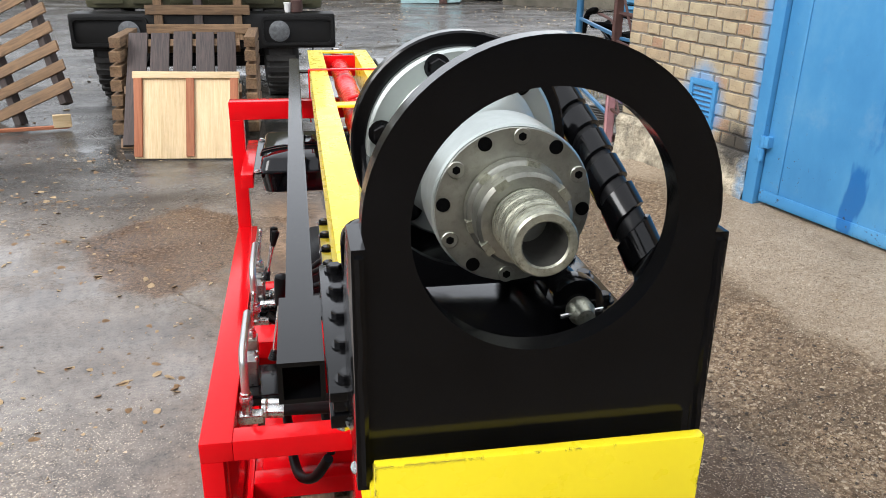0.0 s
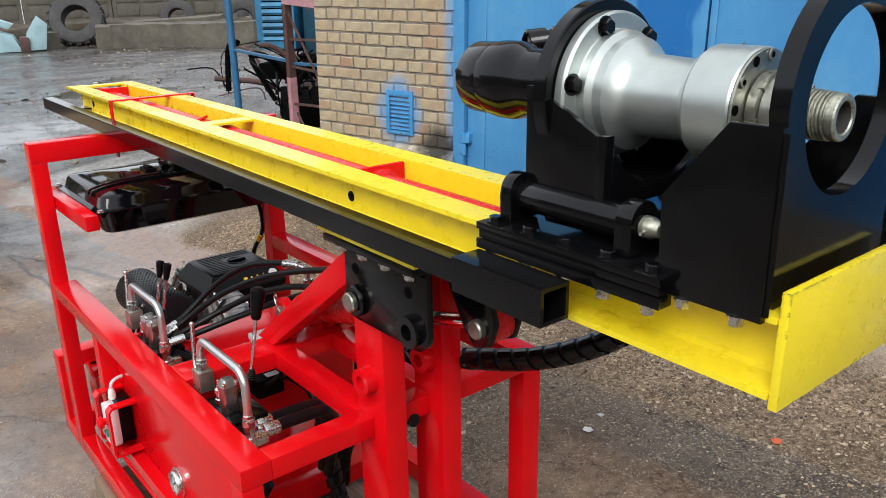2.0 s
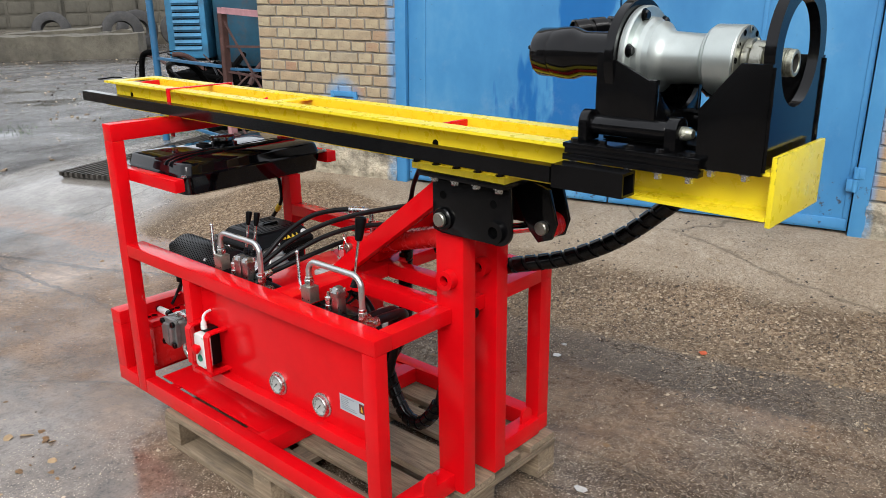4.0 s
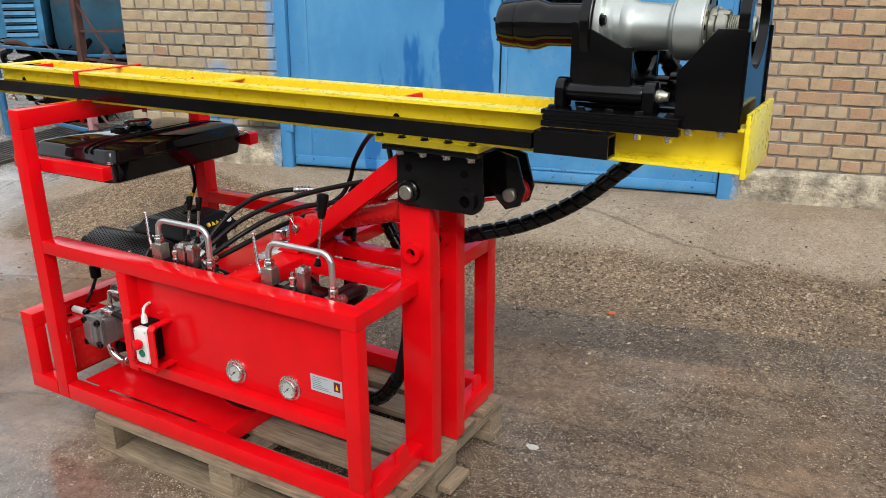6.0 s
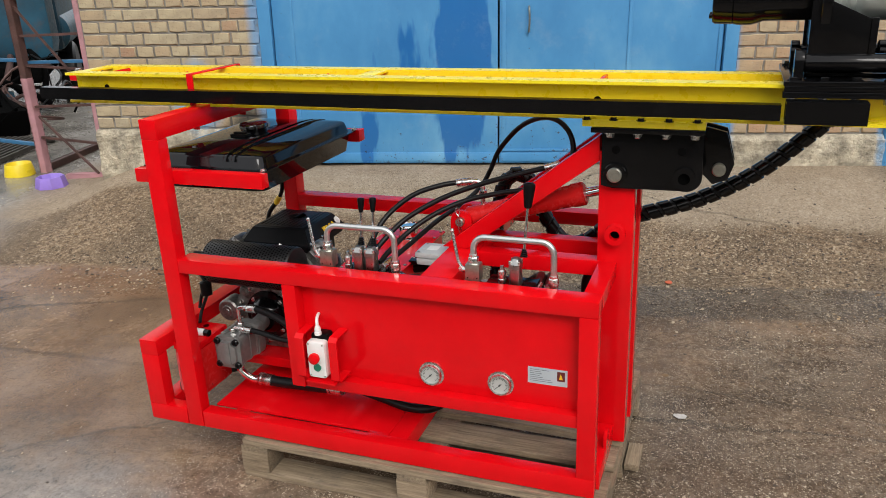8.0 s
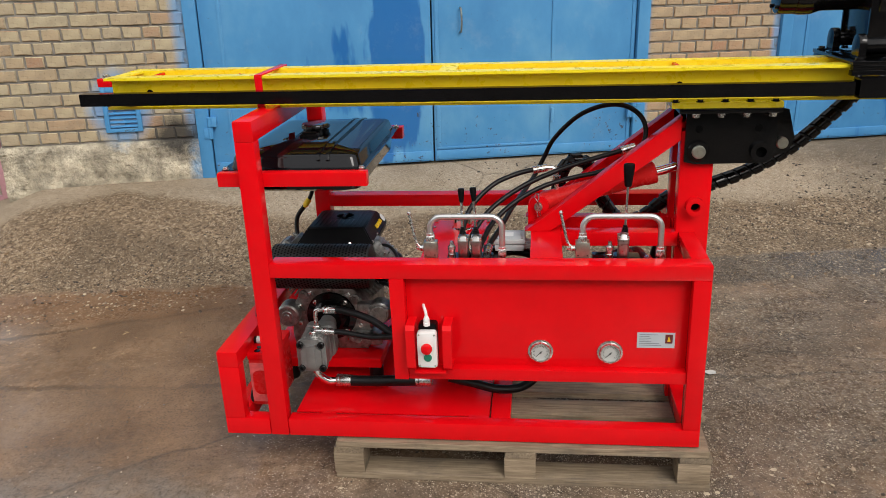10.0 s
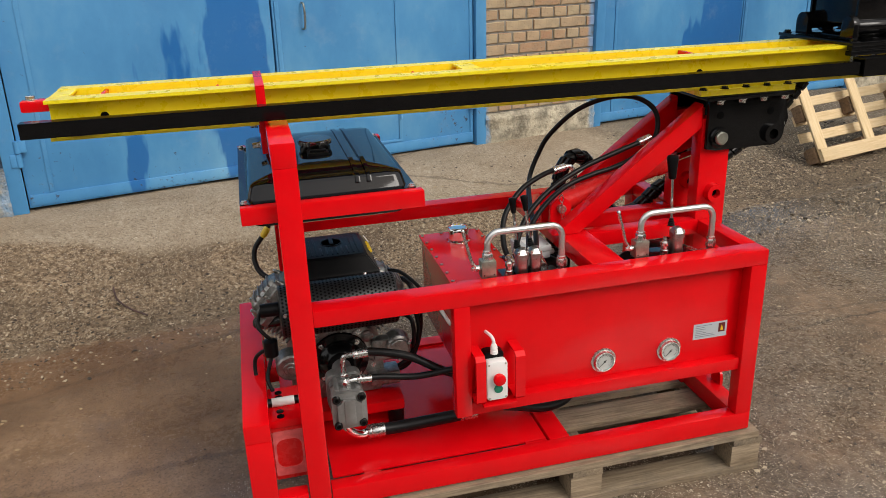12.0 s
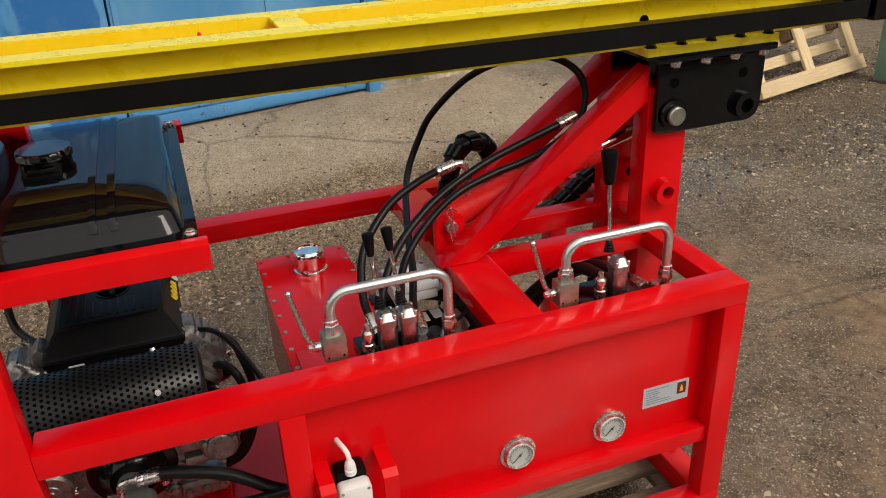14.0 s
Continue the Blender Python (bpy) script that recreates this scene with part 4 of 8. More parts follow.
for y in (2.9, 2.35):
    bm = bmesh.new()
    rod(bm, (CX - 0.02, y, CZ + 0.034), (CX + 0.01, y, CZ + 0.043), 0.004, 8)
    part("bleed_pipe", bm, RED_CYL, beam)

bm = bmesh.new()
box(bm, 0.160, 0.208, 3.20, 3.40, 1.268, 1.298, 0.006)
part("cylinder_clevis", bm, RED, cyl, "red clevis at the cylinder's end")
bolt_part("clevis_bolt", beam, (0.184, 3.375, 1.298), (0, 0, 1), 0.012, 0.010, ZINC)
strap = thing("beam_clamp", "red steel strap clamping the yellow beam to the frame", "clamp", m=pose(0, 0.014, -0.023))
bm = bmesh.new()
box(bm, 0.055, 0.335, 2.768, 2.792, 1.329, 1.334, 0.0015)
box(bm, 0.055, 0.060, 2.768, 2.792, 1.150, 1.330, 0.0015)
box(bm, 0.330, 0.335, 2.768, 2.792, 1.150, 1.330, 0.0015)
part("strap", bm, RED, strap)
for x in (0.058, 0.332):
    bolt_part("bolt", strap, (x, 2.795, 1.175), (0, 1, 0), 0.008, 0.02, ZINC)

# ---- tilting bracket between mast and beam ----
bracket = thing("tilt_bracket", "black steel tilting bracket bolted under the yellow beam", "bracket")
bar("top_plate", bracket, 0.045, 0.341, 1.17, 1.472, 1.1625, 1.1765, BLACK, 0.002)
for x0, x1 in ((0.076, 0.090), (0.310, 0.324)):
    bm = bmesh.new()
    out = [(1.445, 1.163), (1.445, 1.005), (1.412, 0.998), (1.230, 1.000)]
    out += [(1.212 + 0.042 * math.cos(a), 1.040 + 0.042 * math.sin(a)) for a in [math.radians(-80 - 12 * k) for k in range(9)]]
    out += [(1.172, 1.163)]
    prism(bm, out, "x", x0, x1, 0.002)
    part("cheek_plate", bm, BLACK, bracket)
for x0, dirn in ((0.076, -1), (0.324, 1)):
    for y, z, hole in ((1.405, 1.041, False), (1.217, 1.038, True)):
        bm = bmesh.new()
        if hole:
            pipe(bm, (x0, y, z), (x0 + dirn * 0.016, y, z), 0.031, 0.016, 28)
        else:
            rod(bm, (x0, y, z), (x0 + dirn * 0.010, y, z), 0.033, 28, 0.003)
        part("boss", bm, BLACK, bracket)
        bm = bmesh.new()
        if hole:
            rod(bm, (x0 + dirn * 0.001, y, z), (x0 + dirn * 0.002, y, z), 0.016, 20)
            part("bore", bm, DARK, bracket, "dark open bore")
        else:
            rod(bm, (x0 + dirn * 0.010, y, z), (x0 + dirn * 0.024, y, z), 0.021, 24, 0.003)
            part("pivot_pin", bm, STEEL, bracket, "bare steel pivot pin")
    for y, z in ((1.405, 1.110), (1.227, 1.111)):
        bm = bmesh.new()
        rod(bm, (x0, y, z), (x0 + dirn * 0.001, y, z), 0.0115, 18)
        part("hole", bm, DARK, bracket, "dark drilled hole")
    for k in range(4):
        y = 1.195 + k * 0.075
        xb = x0 - dirn * 0.0 + dirn * 0.018
        bolt_part("nut", bracket, (xb, y, 1.1625), (0, 0, -1), 0.011, 0.012, ZINC)
        bolt_part("stud_end", bracket, (xb - dirn * 0.03, y, 1.1905), (0, 0, 1), 0.011, 0.010, BLACK)
bm = bmesh.new()
rod(bm, (0.09, 1.405, 1.041), (0.31, 1.405, 1.041), 0.022, 20)
part("pivot_shaft", bm, STEEL, bracket)
for x in (0.165, 0.225):
    bm = bmesh.new()
    prism(bm, [(1.165, 1.163), (1.115, 1.15), (1.09, 1.06), (1.105, 1.015), (1.145, 1.00), (1.175, 1.03), (1.25, 1.163)], "x", x, x + 0.014, 0.002)
    part("clevis_plate", bm, BLACK, bracket)
bm = bmesh.new()
rod(bm, (0.150, 1.13, 1.045), (0.255, 1.13, 1.045), 0.019, 20, 0.003)
part("clevis_pin", bm, STEEL, bracket)

# ---- tilt cylinder ----
ram = thing("tilt_cylinder", "red hydraulic tilt cylinder between the braces", "hydraulic cylinder")
pa, pb = Vector((0.205, 1.90, 0.835)), Vector((0.205, 1.13, 1.045))
dv = (pb - pa).normalized()
bm = bmesh.new()
lathe(bm, [(0, 0.02), (0.015, 0.034), (0.36, 0.034), (0.365, 0.037), (0.40, 0.037), (0.405, 0.030)], pa, pb, 28)
part("barrel", bm, RED_CYL, ram)
bm = bmesh.new()
rod(bm, pa + dv * 0.40, pb - dv * 0.02, 0.015, 20)
part("piston_rod", bm, CHROME, ram, "polished chrome piston rod")
bm = bmesh.new()
rod(bm, pb + Vector((-0.022, 0, 0)), pb + Vector((0.022, 0, 0)), 0.034, 24, 0.004)
part("rod_eye", bm, RED_CYL, ram)
for x in (0.155, 0.235):
    bm = bmesh.new()
    out = [(1.865, 0.768), (1.935, 0.768), (1.935, 0.835)] + [(1.90 + 0.035 * math.cos(math.radians(a)), 0.838 + 0.035 * math.sin(math.radians(a))) for a in range(15, 180, 20)] + [(1.865, 0.835)]
    prism(bm, out, "x", x, x + 0.016, 0.002)
    part("mount_lug", bm, RED, ram)
bm = bmesh.new()
rod(bm, (0.138, 1.90, 0.838), (0.262, 1.90, 0.838), 0.014, 20, 0.002)
part("clevis_pin", bm, STEEL, ram, "bare steel pin")
bm = bmesh.new()
sweep(bm, [(0.140, 1.90, 0.805), (0.139, 1.905, 0.84), (0.139, 1.898, 0.875), (0.139, 1.905, 0.888), (0.139, 1.912, 0.875), (0.139, 1.900, 0.852), (0.140, 1.893, 0.81)], 0.002, 6)
part("hairpin_clip", bm, ZINC, ram, "zinc wire hairpin clip")
# ---- pallet under the skid ----
def plank(name, parent, x0, x1, y0, y1, z0, z1, material, bevel=0.002):
    bm = bmesh.new()
    box(bm, x0, x1, y0, y1, z0, z1, bevel)
    for v in bm.verts:
        v.co += Vector((random.uniform(-1, 1), random.uniform(-1, 1), random.uniform(-1, 1))) * 0.0012
    if y1 - y0 > x1 - x0:
        # grain runs along local x
        mid = Vector(((x0 + x1) / 2, (y0 + y1) / 2, (z0 + z1) / 2))
        turn = Matrix.Rotation(math.pi / 2, 4, "Z")
        for v in bm.verts:
            v.co = turn.inverted() @ (v.co - mid)
        ob = part(name, bm, material, parent)
        ob.matrix_basis = Matrix.Translation(mid) @ turn
        return ob
    return part(name, bm, material, parent)


base_pallet = thing("wooden_pallet", "weathered grey softwood pallet carrying the red skid", "pallet")
PX0, PX1, PY0, PY1 = -0.236, 0.600, 1.352, 2.575
for a, w in ((PX0, 0.145), (-0.035, 0.10), (0.112, 0.145), (0.31, 0.10), (PX1 - 0.145, 0.145)):
    plank("deck_board", base_pallet, a, a + w, PY0 + random.uniform(0, 0.012), PY1 - random.uniform(0, 0.01), 0.122, 0.1445, PALLET)
for y0 in (PY0, 1.905, PY1 - 0.10):
    plank("stringer_board", base_pallet, PX0, PX1, y0, y0 + 0.10, 0.100, 0.1215, PALLET)
    for x0, w in ((PX0, 0.10), (0.11, 0.145), (PX1 - 0.10, 0.10)):
        plank("block", base_pallet, x0 + 0.002, x0 + w, y0 + 0.002, y0 + 0.104, 0.022, 0.0995, PALLET)
for x0, w in ((PX0, 0.10), (0.11, 0.145), (PX1 - 0.10, 0.10)):
    plank("runner_board", base_pallet, x0, x0 + w, PY0, PY1, 0.001, 0.0215, PALLET)
plank("loose_splinter", base_pallet, 0.12, 0.25, PY0 - 0.05, PY0 - 0.003, 0.030, 0.052, PALLET)

# ---- slide carriage ----
HEAD = pose(0, -0.008, -0.0165)
carriage = thing("slide_carriage", "black steel slide carriage bolted round the guide rails", "carriage", m=HEAD)
AX, AZ = 0.210, 1.513
for i, (z0, z1, g) in enumerate(((1.3145, 1.3255, 0.0), (1.3005, 1.3135, 0.003), (1.2845, 1.2995, 0.0))):
    if i == 0:
        bar("deck_plate", carriage, 0.036, 0.400, 0.665, 1.000, z0, z1, BLACK, 0.0015)
    else:
        for x0, x1 in ((0.036 + g, 0.0625), (0.304, 0.400 - g)):
            bar("side_plate", carriage, x0, x1, 0.665 + g, 1.0 - g, z0, z1, BLACK, 0.0015)
for x in (0.050, 0.387):
    for k in range(5):
        y = 0.69 + k * 0.072
        bolt_part("cap_screw", carriage, (x + 0.006 * (1 if x < 0.2 else -1), y, 1.3255), (0, 0, 1), 0.0105, 0.008, BLACK)
        bolt_part("lock_nut", carriage, (x, y, 1.2845), (0, 0, -1), 0.0095, 0.014, ZINC)
for x0, x1 in ((-0.020, 0.035), (0.331, 0.386)):
    bm = bmesh.new()
    o = [(x0, 1.229), (x1, 1.229), (x1, 1.2835), (x0, 1.2835)]
    k = 0.006
    ring_plate(bm, o, [(x0 + k, 1.229 + k), (x1 - k, 1.229 + k), (x1 - k, 1.2835 - k), (x0 + k, 1.2835 - k)], "y", 0.808, 0.992)
    part("slide_sleeve", bm, RAIL, carriage)
for sx, hx in ((1, 0.094), (-1, 0.312)):
    bm = bmesh.new()
    lathe(bm, [(0, 0.021), (0.004, 0.023), (0.186, 0.023), (0.19, 0.021)], (hx, 0.955, 1.365), (hx, 0.765, 1.365), 24)
    part("hinge_tube", bm, BLACK, carriage)
    for y0, y1 in ((0.735, 0.762), (0.956, 0.978)):
        bm = bmesh.new()
        out = [(hx - 0.029, 1.327), (hx + 0.029, 1.327), (hx + 0.029, 1.368)] + [(hx + 0.029 * math.cos(math.radians(a)), 1.370 + 0.029 * math.sin(math.radians(a))) for a in range(15, 180, 15)] + [(hx - 0.029, 1.368)]
        prism(bm, out, "y", y0, y1, 0.002)
        part("hinge_lug", bm, BLACK, carriage)
    bm = bmesh.new()
    lathe(bm, [(0, 0.015), (0.012, 0.015), (0.016, 0.0125), (0.026, 0.010), (0.028, 0.004)], (hx, 0.735, 1.365), (hx, 0.700, 1.365), 18)
    pin = part("hinge_pin", bm, THREAD, carriage, "bare steel pin end with grease nipple")
    bm = bmesh.new()
    rod(bm, (hx - 0.024, 0.724, 1.362), (hx + 0.024, 0.724, 1.368), 0.0025, 8)
    part("split_pin", bm, ZINC, pin)
    gx = hx + sx * 0.001
    bm = bmesh.new()
    prism(bm, [(0.950, 1.385), (0.950, 1.528), (0.936, 1.528), (0.815, 1.470), (0.815, 1.385)], "x", gx - 0.005, gx + 0.005, 0.001)
    part("cradle_cheek", bm, BLACK, carriage)
    bm = bmesh.new()
    box(bm, gx - 0.009, gx + 0.009, 0.799, 0.815, 1.372, 1.474, 0.002)
    part("cheek_edge", bm, BLACK, carriage)
bm = bmesh.new()
out = [(0.104, 1.372), (0.104, 1.446)] + [(AX - 0.119 * math.cos(math.radians(a)), AZ - 0.119 * math.sin(math.radians(a))) for a in range(34, 147, 8)] + [(0.316, 1.446), (0.316, 1.372)]
prism(bm, out, "y", 0.800, 0.8105, 0.001)
part("saddle_plate", bm, BLACK, carriage)
bar("saddle_floor", carriage, 0.112, 0.304, 0.811, 0.935, 1.386, 1.395, BLACK, 0.001)
bar("web_plate", carriage, 0.132, 0.310, 0.68, 0.95, 1.3265, 1.334, BLACK, 0.001)

bm = bmesh.new()
box(bm, 0.104, 0.303, 0.931, 0.944, 1.372, 1.50, 0.001)
part("back_plate", bm, BLACK, carriage)

# ---- rotary drive: gearbox, motor and threaded spindle ----
drive = thing("rotary_drive", "silver painted gearbox with black hydraulic motor and threaded spindle", "gearbox", m=HEAD)


def on_axis(name, prof, mat, parent, label="", seg=48, cap=True, y0=1.0):
    bm = bmesh.new()
    lathe(bm, prof, (AX, y0, AZ), (AX, y0 - 1, AZ), seg, cap)
    return part(name, bm, mat, parent, label)


def along(*yr):
    return [(1.0 - y, r) for y, r in yr]


on_axis("back_flange", along((0.929, 0.129), (0.927, 0.1315), (0.907, 0.1315), (0.905, 0.129)), BLACK, drive, "black painted round back flange", 64)
body = on_axis("housing", along((0.9045, 0.112), (0.902, 0.1145), (0.890, 0.1145), (0.8862, 0.111), (0.886, 0.0905), (0.8845, 0.0890), (0.8715, 0.0885), (0.8640, 0.0805), (0.8490, 0.0798), (0.8445, 0.0740), (0.8400, 0.0690), (0.8350, 0.0645), (0.8290, 0.0608), (0.821, 0.0582), (0.780, 0.0558), (0.746, 0.0546), (0.741, 0.0560), (0.736, 0.0620), (0.731, 0.0700), (0.728, 0.0708), (0.7225, 0.0757), (0.662, 0.0758), (0.6585, 0.074), (0.658, 0.010)), SILVER, drive, seg=72)
body.data.set_sharp_from_angle(angle=radians(24))
for k in range(6):
    a = math.radians(49 + 60 * k)
    r = 0.0985
    bolt_part("flange_bolt", drive, (AX + r * math.cos(a), 0.8865, AZ + r * math.sin(a)), (0, -1, 0), 0.0115, 0.010, BLACK)
on_axis("front_plate", along((0.6578, 0.0735), (0.6545, 0.0732), (0.654, 0.030)), STEEL, drive, "machined steel front plate", 64)
for k in range(12):
    a = math.radians(-4 + 30 * k)
    r = 0.066
    c = Vector((AX + r * math.cos(a), 0.654, AZ + r * math.sin(a)))
    bm = bmesh.new()
    if k % 2:
        rod(bm, c, c + Vector((0, -0.0022, 0)), 0.0080, 18, 0.0008)
        part("socket_screw", bm, STEEL, drive)
        bm = bmesh.new()
        lathe(bm, [(0, 0.0040), (0.0003, 0.0040)], c + Vector((0, -0.0023, 0)), c + Vector((0, -1, 0)), 6)
        part("socket", bm, DARK, drive)
    else:
        rod(bm, c, c + Vector((0, -0.0006, 0)), 0.0066, 16)
        part("tapped_hole", bm, DARK, drive, "dark tapped hole")
on_axis("lock_ring", along((0.6538, 0.045), (0.652, 0.0475), (0.640, 0.0475), (0.6385, 0.045), (0.638, 0.030)), STEEL, drive, "steel slotted lock ring")
# slots are blocks of darker metal, recess shade given as colour
for k in range(6):
    a = math.radians(15 + 60 * k)
    bm = bmesh.new()
    m = Matrix.Translation((AX, 0.641, AZ)) @ Matrix.Rotation(-a, 4, "Y")
    box(bm, 0.0400, 0.0481, -0.0050, 0.0050, -0.0055, 0.0055, 0.0, m)
    part("slot", bm, THREAD, drive, "slot block in darker metal for the shade of the recess")
on_axis("slotted_nut", along((0.6379, 0.041), (0.636, 0.0435), (0.616, 0.0435), (0.613, 0.040), (0.6125, 0.028)), STEEL, drive, "steel slotted nut")
# nut slots likewise: darker blocks in place of shaded recesses
for k in range(4):
    a = math.radians(35 + 90 * k)
    bm = bmesh.new()
    m = Matrix.Translation((AX, 0.616, AZ)) @ Matrix.Rotation(-a, 4, "Y")
    box(bm, 0.0370, 0.0441, -0.006, 0.006, -0.006, 0.006, 0.0, m)
    part("nut_slot", bm, THREAD, drive, "slot block in darker metal for the shade of the recess")
thread = [(0.3874, 0.030)]
for i in range(10):
    y = 0.3885 + i * 0.0046
    k = 1.0 - 0.0062 * i
    g = 0.0282 + 0.0005 * math.sin(i * 2.3)
    thread += [(y, g * k), (y + 0.0010, 0.0309 * k), (y + 0.0026 + 0.0004 * math.sin(i * 1.7), 0.0310 * k), (y + 0.0035, g * k)]
thread += [(0.4345, 0.0268), (0.436, 0.0282), (0.4445, 0.0282), (0.4465, 0.0266), (0.4465, 0.0206), (0.4445, 0.0192)]
on_axis("threaded_spindle", thread, THREAD, drive, "worn steel threaded hollow spindle", 40, cap=False)
# the shade inside the hollow spindle, put into a dark wall colour
BORE = surface("bore_shade_dark", (0.035, 0.034, 0.030), 0.5, var=0.3, big=20, fine=80)
on_axis("spindle_bore", [(0.4445, 0.0192), (0.430, 0.0188), (0.300, 0.0186), (0.2995, 0.0)], BORE, drive, "hollow bore with its inner shade put into the dark colour", 32, cap=False)
motor = on_axis("hydraulic_motor", along((1.188, 0.040), (1.186, 0.056), (1.180, 0.0600), (1.137, 0.0610), (1.1355, 0.0595), (1.134, 0.0615), (1.120, 0.0640), (1.090, 0.0640), (1.080, 0.0620), (1.060, 0.0550), (1.050, 0.0540), (0.9285, 0.0535)), BLACK, drive, "black enamel hydraulic motor", 40)
for k in range(5):
    a = math.radians(20 + 72 * k)
    bm = bmesh.new()
    hexagon(bm, (AX + 0.046 * math.cos(a), 1.185, AZ + 0.046 * math.sin(a)), (AX + 0.046 * math.cos(a), 1.195, AZ + 0.046 * math.sin(a)), 0.006)
    part("motor_bolt", bm, BLACK, motor)

# ---- rod guide yoke at the beam's head ----
yoke = thing("guide_yoke", "black steel guide yoke with a large round opening", "guide plate", m=pose(0, 0.001, -0.0165))
RX, RZ, RI, RO = 0.2075, 1.5330, 0.1082, 0.1455
ang = [math.radians(-90 + 360 * k / 72) for k in range(72)]
inner = [(RX + RI * math.cos(a), RZ + RI * math.sin(a)) for a in ang]


def yoke_outer(a):
    c, s_ = math.cos(a), math.sin(a)
    if s_ >= -0.08:
        return (RX + RO * c, RZ + RO * s_)
    k = 1e9
    if abs(c) > 1e-6:
        k = 0.1425 / abs(c)
    k = min(k, (RZ - 1.3125) / -s_)
    return (RX + k * c, RZ + k * s_)


bm = bmesh.new()
ring_plate(bm, [yoke_outer(a) for a in ang], inner, "y", 0.535, 0.557)
part("front_plate", bm, BLACK, yoke)
for x0 in (0.0535, 0.3495):
    bm = bmesh.new()
    prism(bm, [(0.5345, 1.302), (0.672, 1.302), (0.676, 1.424), (0.596, 1.521), (0.5345, 1.521)], "x", x0, x0 + 0.013, 0.0015)
    part("side_gusset", bm, BLACK, yoke)
bar("foot_plate", yoke, 0.068, 0.348, 0.558, 0.672, 1.3125, 1.322, BLACK, 0.001)
for x in (0.0625, 0.356):
    for y in (0.568, 0.64):
        bolt_part("lock_nut", yoke, (x, y, 1.302), (0, 0, -1), 0.0095, 0.013, ZINC)
for x in (0.0600, 0.3560):
    for y in (0.5335, 0.559):
        bm = bmesh.new()
        sweep(bm, [(x + random.uniform(-0.0012, 0.0012), y, 1.31 + 0.0205 * k) for k in range(11)], 0.0042, 6, 3)
        part("weld_bead", bm, BLACK, yoke)

# ---- fuel tank ----
tank = thing("fuel_tank", "glossy black pressed steel fuel tank on the red tray", "fuel tank", m=pose(0, 0, -0.0105))
TX0, TX1, TY0, TY1 = -0.132, 0.520, 2.424, 2.880


def rounded(x0, x1, y0, y1, r, n=6):
    out = []
    for cx, cy, a0 in ((x1 - r, y1 - r, 0), (x0 + r, y1 - r, 90), (x0 + r, y0 + r, 180), (x1 - r, y0 + r, 270)):
        out += [(cx + r * math.cos(math.radians(a0 + 90 * k / n)), cy + r * math.sin(math.radians(a0 + 90 * k / n))) for k in range(n + 1)]
    return out


def loft(bm, levels):
    rings = [[bm.verts.new((u, v, z)) for u, v in o] for z, o in levels]
    for a, b in zip(rings, rings[1:]):
        n = len(a)
        for i in range(n):
            j = (i + 1) % n
            bm.faces.new((a[i], a[j], b[j], b[i]))
    bm.faces.new(rings[0][::-1])
    bm.faces.new(rings[-1])


def tk(i, r):
    return rounded(TX0 + i, TX1 - i, TY0 + i, TY1 - i, r)


bm = bmesh.new()
loft(bm, [(0.968, tk(0.075, 0.03)), (0.974, tk(0.058, 0.03)), (0.985, tk(0.030, 0.03)), (1.053, tk(0.018, 0.03)), (1.0535, tk(0.0, 0.012)), (1.057, tk(0.0, 0.012)), (1.0575, tk(0.019, 0.03)), (1.060, tk(0.021, 0.03)), (1.086, tk(0.028, 0.03)), (1.092, tk(0.0315, 0.03)), (1.0955, tk(0.038, 0.03)), (1.102, tk(0.070, 0.03)), (1.108, tk(0.115, 0.03)), (1.111, tk(0.150, 0.03)), (1.112, tk(0.190, 0.02))])
part("shell", bm, GLOSS, tank)
for y in (2.545, 2.575):
    bm = bmesh.new()
    prism(bm, [(-0.1145, 1.082), (-0.108, 1.0955), (-0.100, 1.0995), (-0.068, 1.1060), (-0.02, 1.1115), (0.05, 1.1150), (0.35, 1.1150), (0.40, 1.1115), (0.448, 1.1060), (0.48, 1.0995), (0.488, 1.0955), (0.4945, 1.082), (0.45, 1.080), (-0.05, 1.080)], "y", y - 0.006, y + 0.006, 0.0015)
    part("pressed_rib", bm, GLOSS, tank)
bm = bmesh.new()
lathe(bm, [(0, 0.044), (0.008, 0.044), (0.008, 0.038), (0.014, 0.038)], (0.185, 2.655, 1.110), (0.185, 2.655, 1.2), 32)
part("filler_neck", bm, GLOSS, tank)
bm = bmesh.new()
seg = 60
rings = []
for z, r, fl in ((1.123, 0.046, 1), (1.125, 0.0485, 1), (1.136, 0.0485, 1), (1.1395, 0.045, 0), (1.1405, 0.025, 0)):
    rings.append([bm.verts.new((0.185 + (r - (0.0016 if fl and (k // 3) % 2 else 0)) * math.cos(2 * math.pi * k / seg), 2.655 + (r - (0.0016 if fl and (k // 3) % 2 else 0)) * math.sin(2 * math.pi * k / seg), z)) for k in range(seg)])
for a, b in zip(rings, rings[1:]):
    for k in range(seg):
        bm.faces.new((a[k], a[(k + 1) % seg], b[(k + 1) % seg], b[k]))
bm.faces.new(rings[0][::-1])
bm.faces.new(rings[-1])
part("filler_cap", bm, surface("dark_chrome", (0.16, 0.16, 0.165), 0.10, metal=0.95, var=0.1, big=20, fine=60, relief=0.01), tank, "dark chrome fluted filler cap")
bm = bmesh.new()
box(bm, 0.085, 0.120, 2.625, 2.685, 1.1095, 1.119, 0.002)
box(bm, 0.095, 0.110, 2.632, 2.678, 1.119, 1.125, 0.002)
part("level_gauge", bm, PLASTIC, tank)
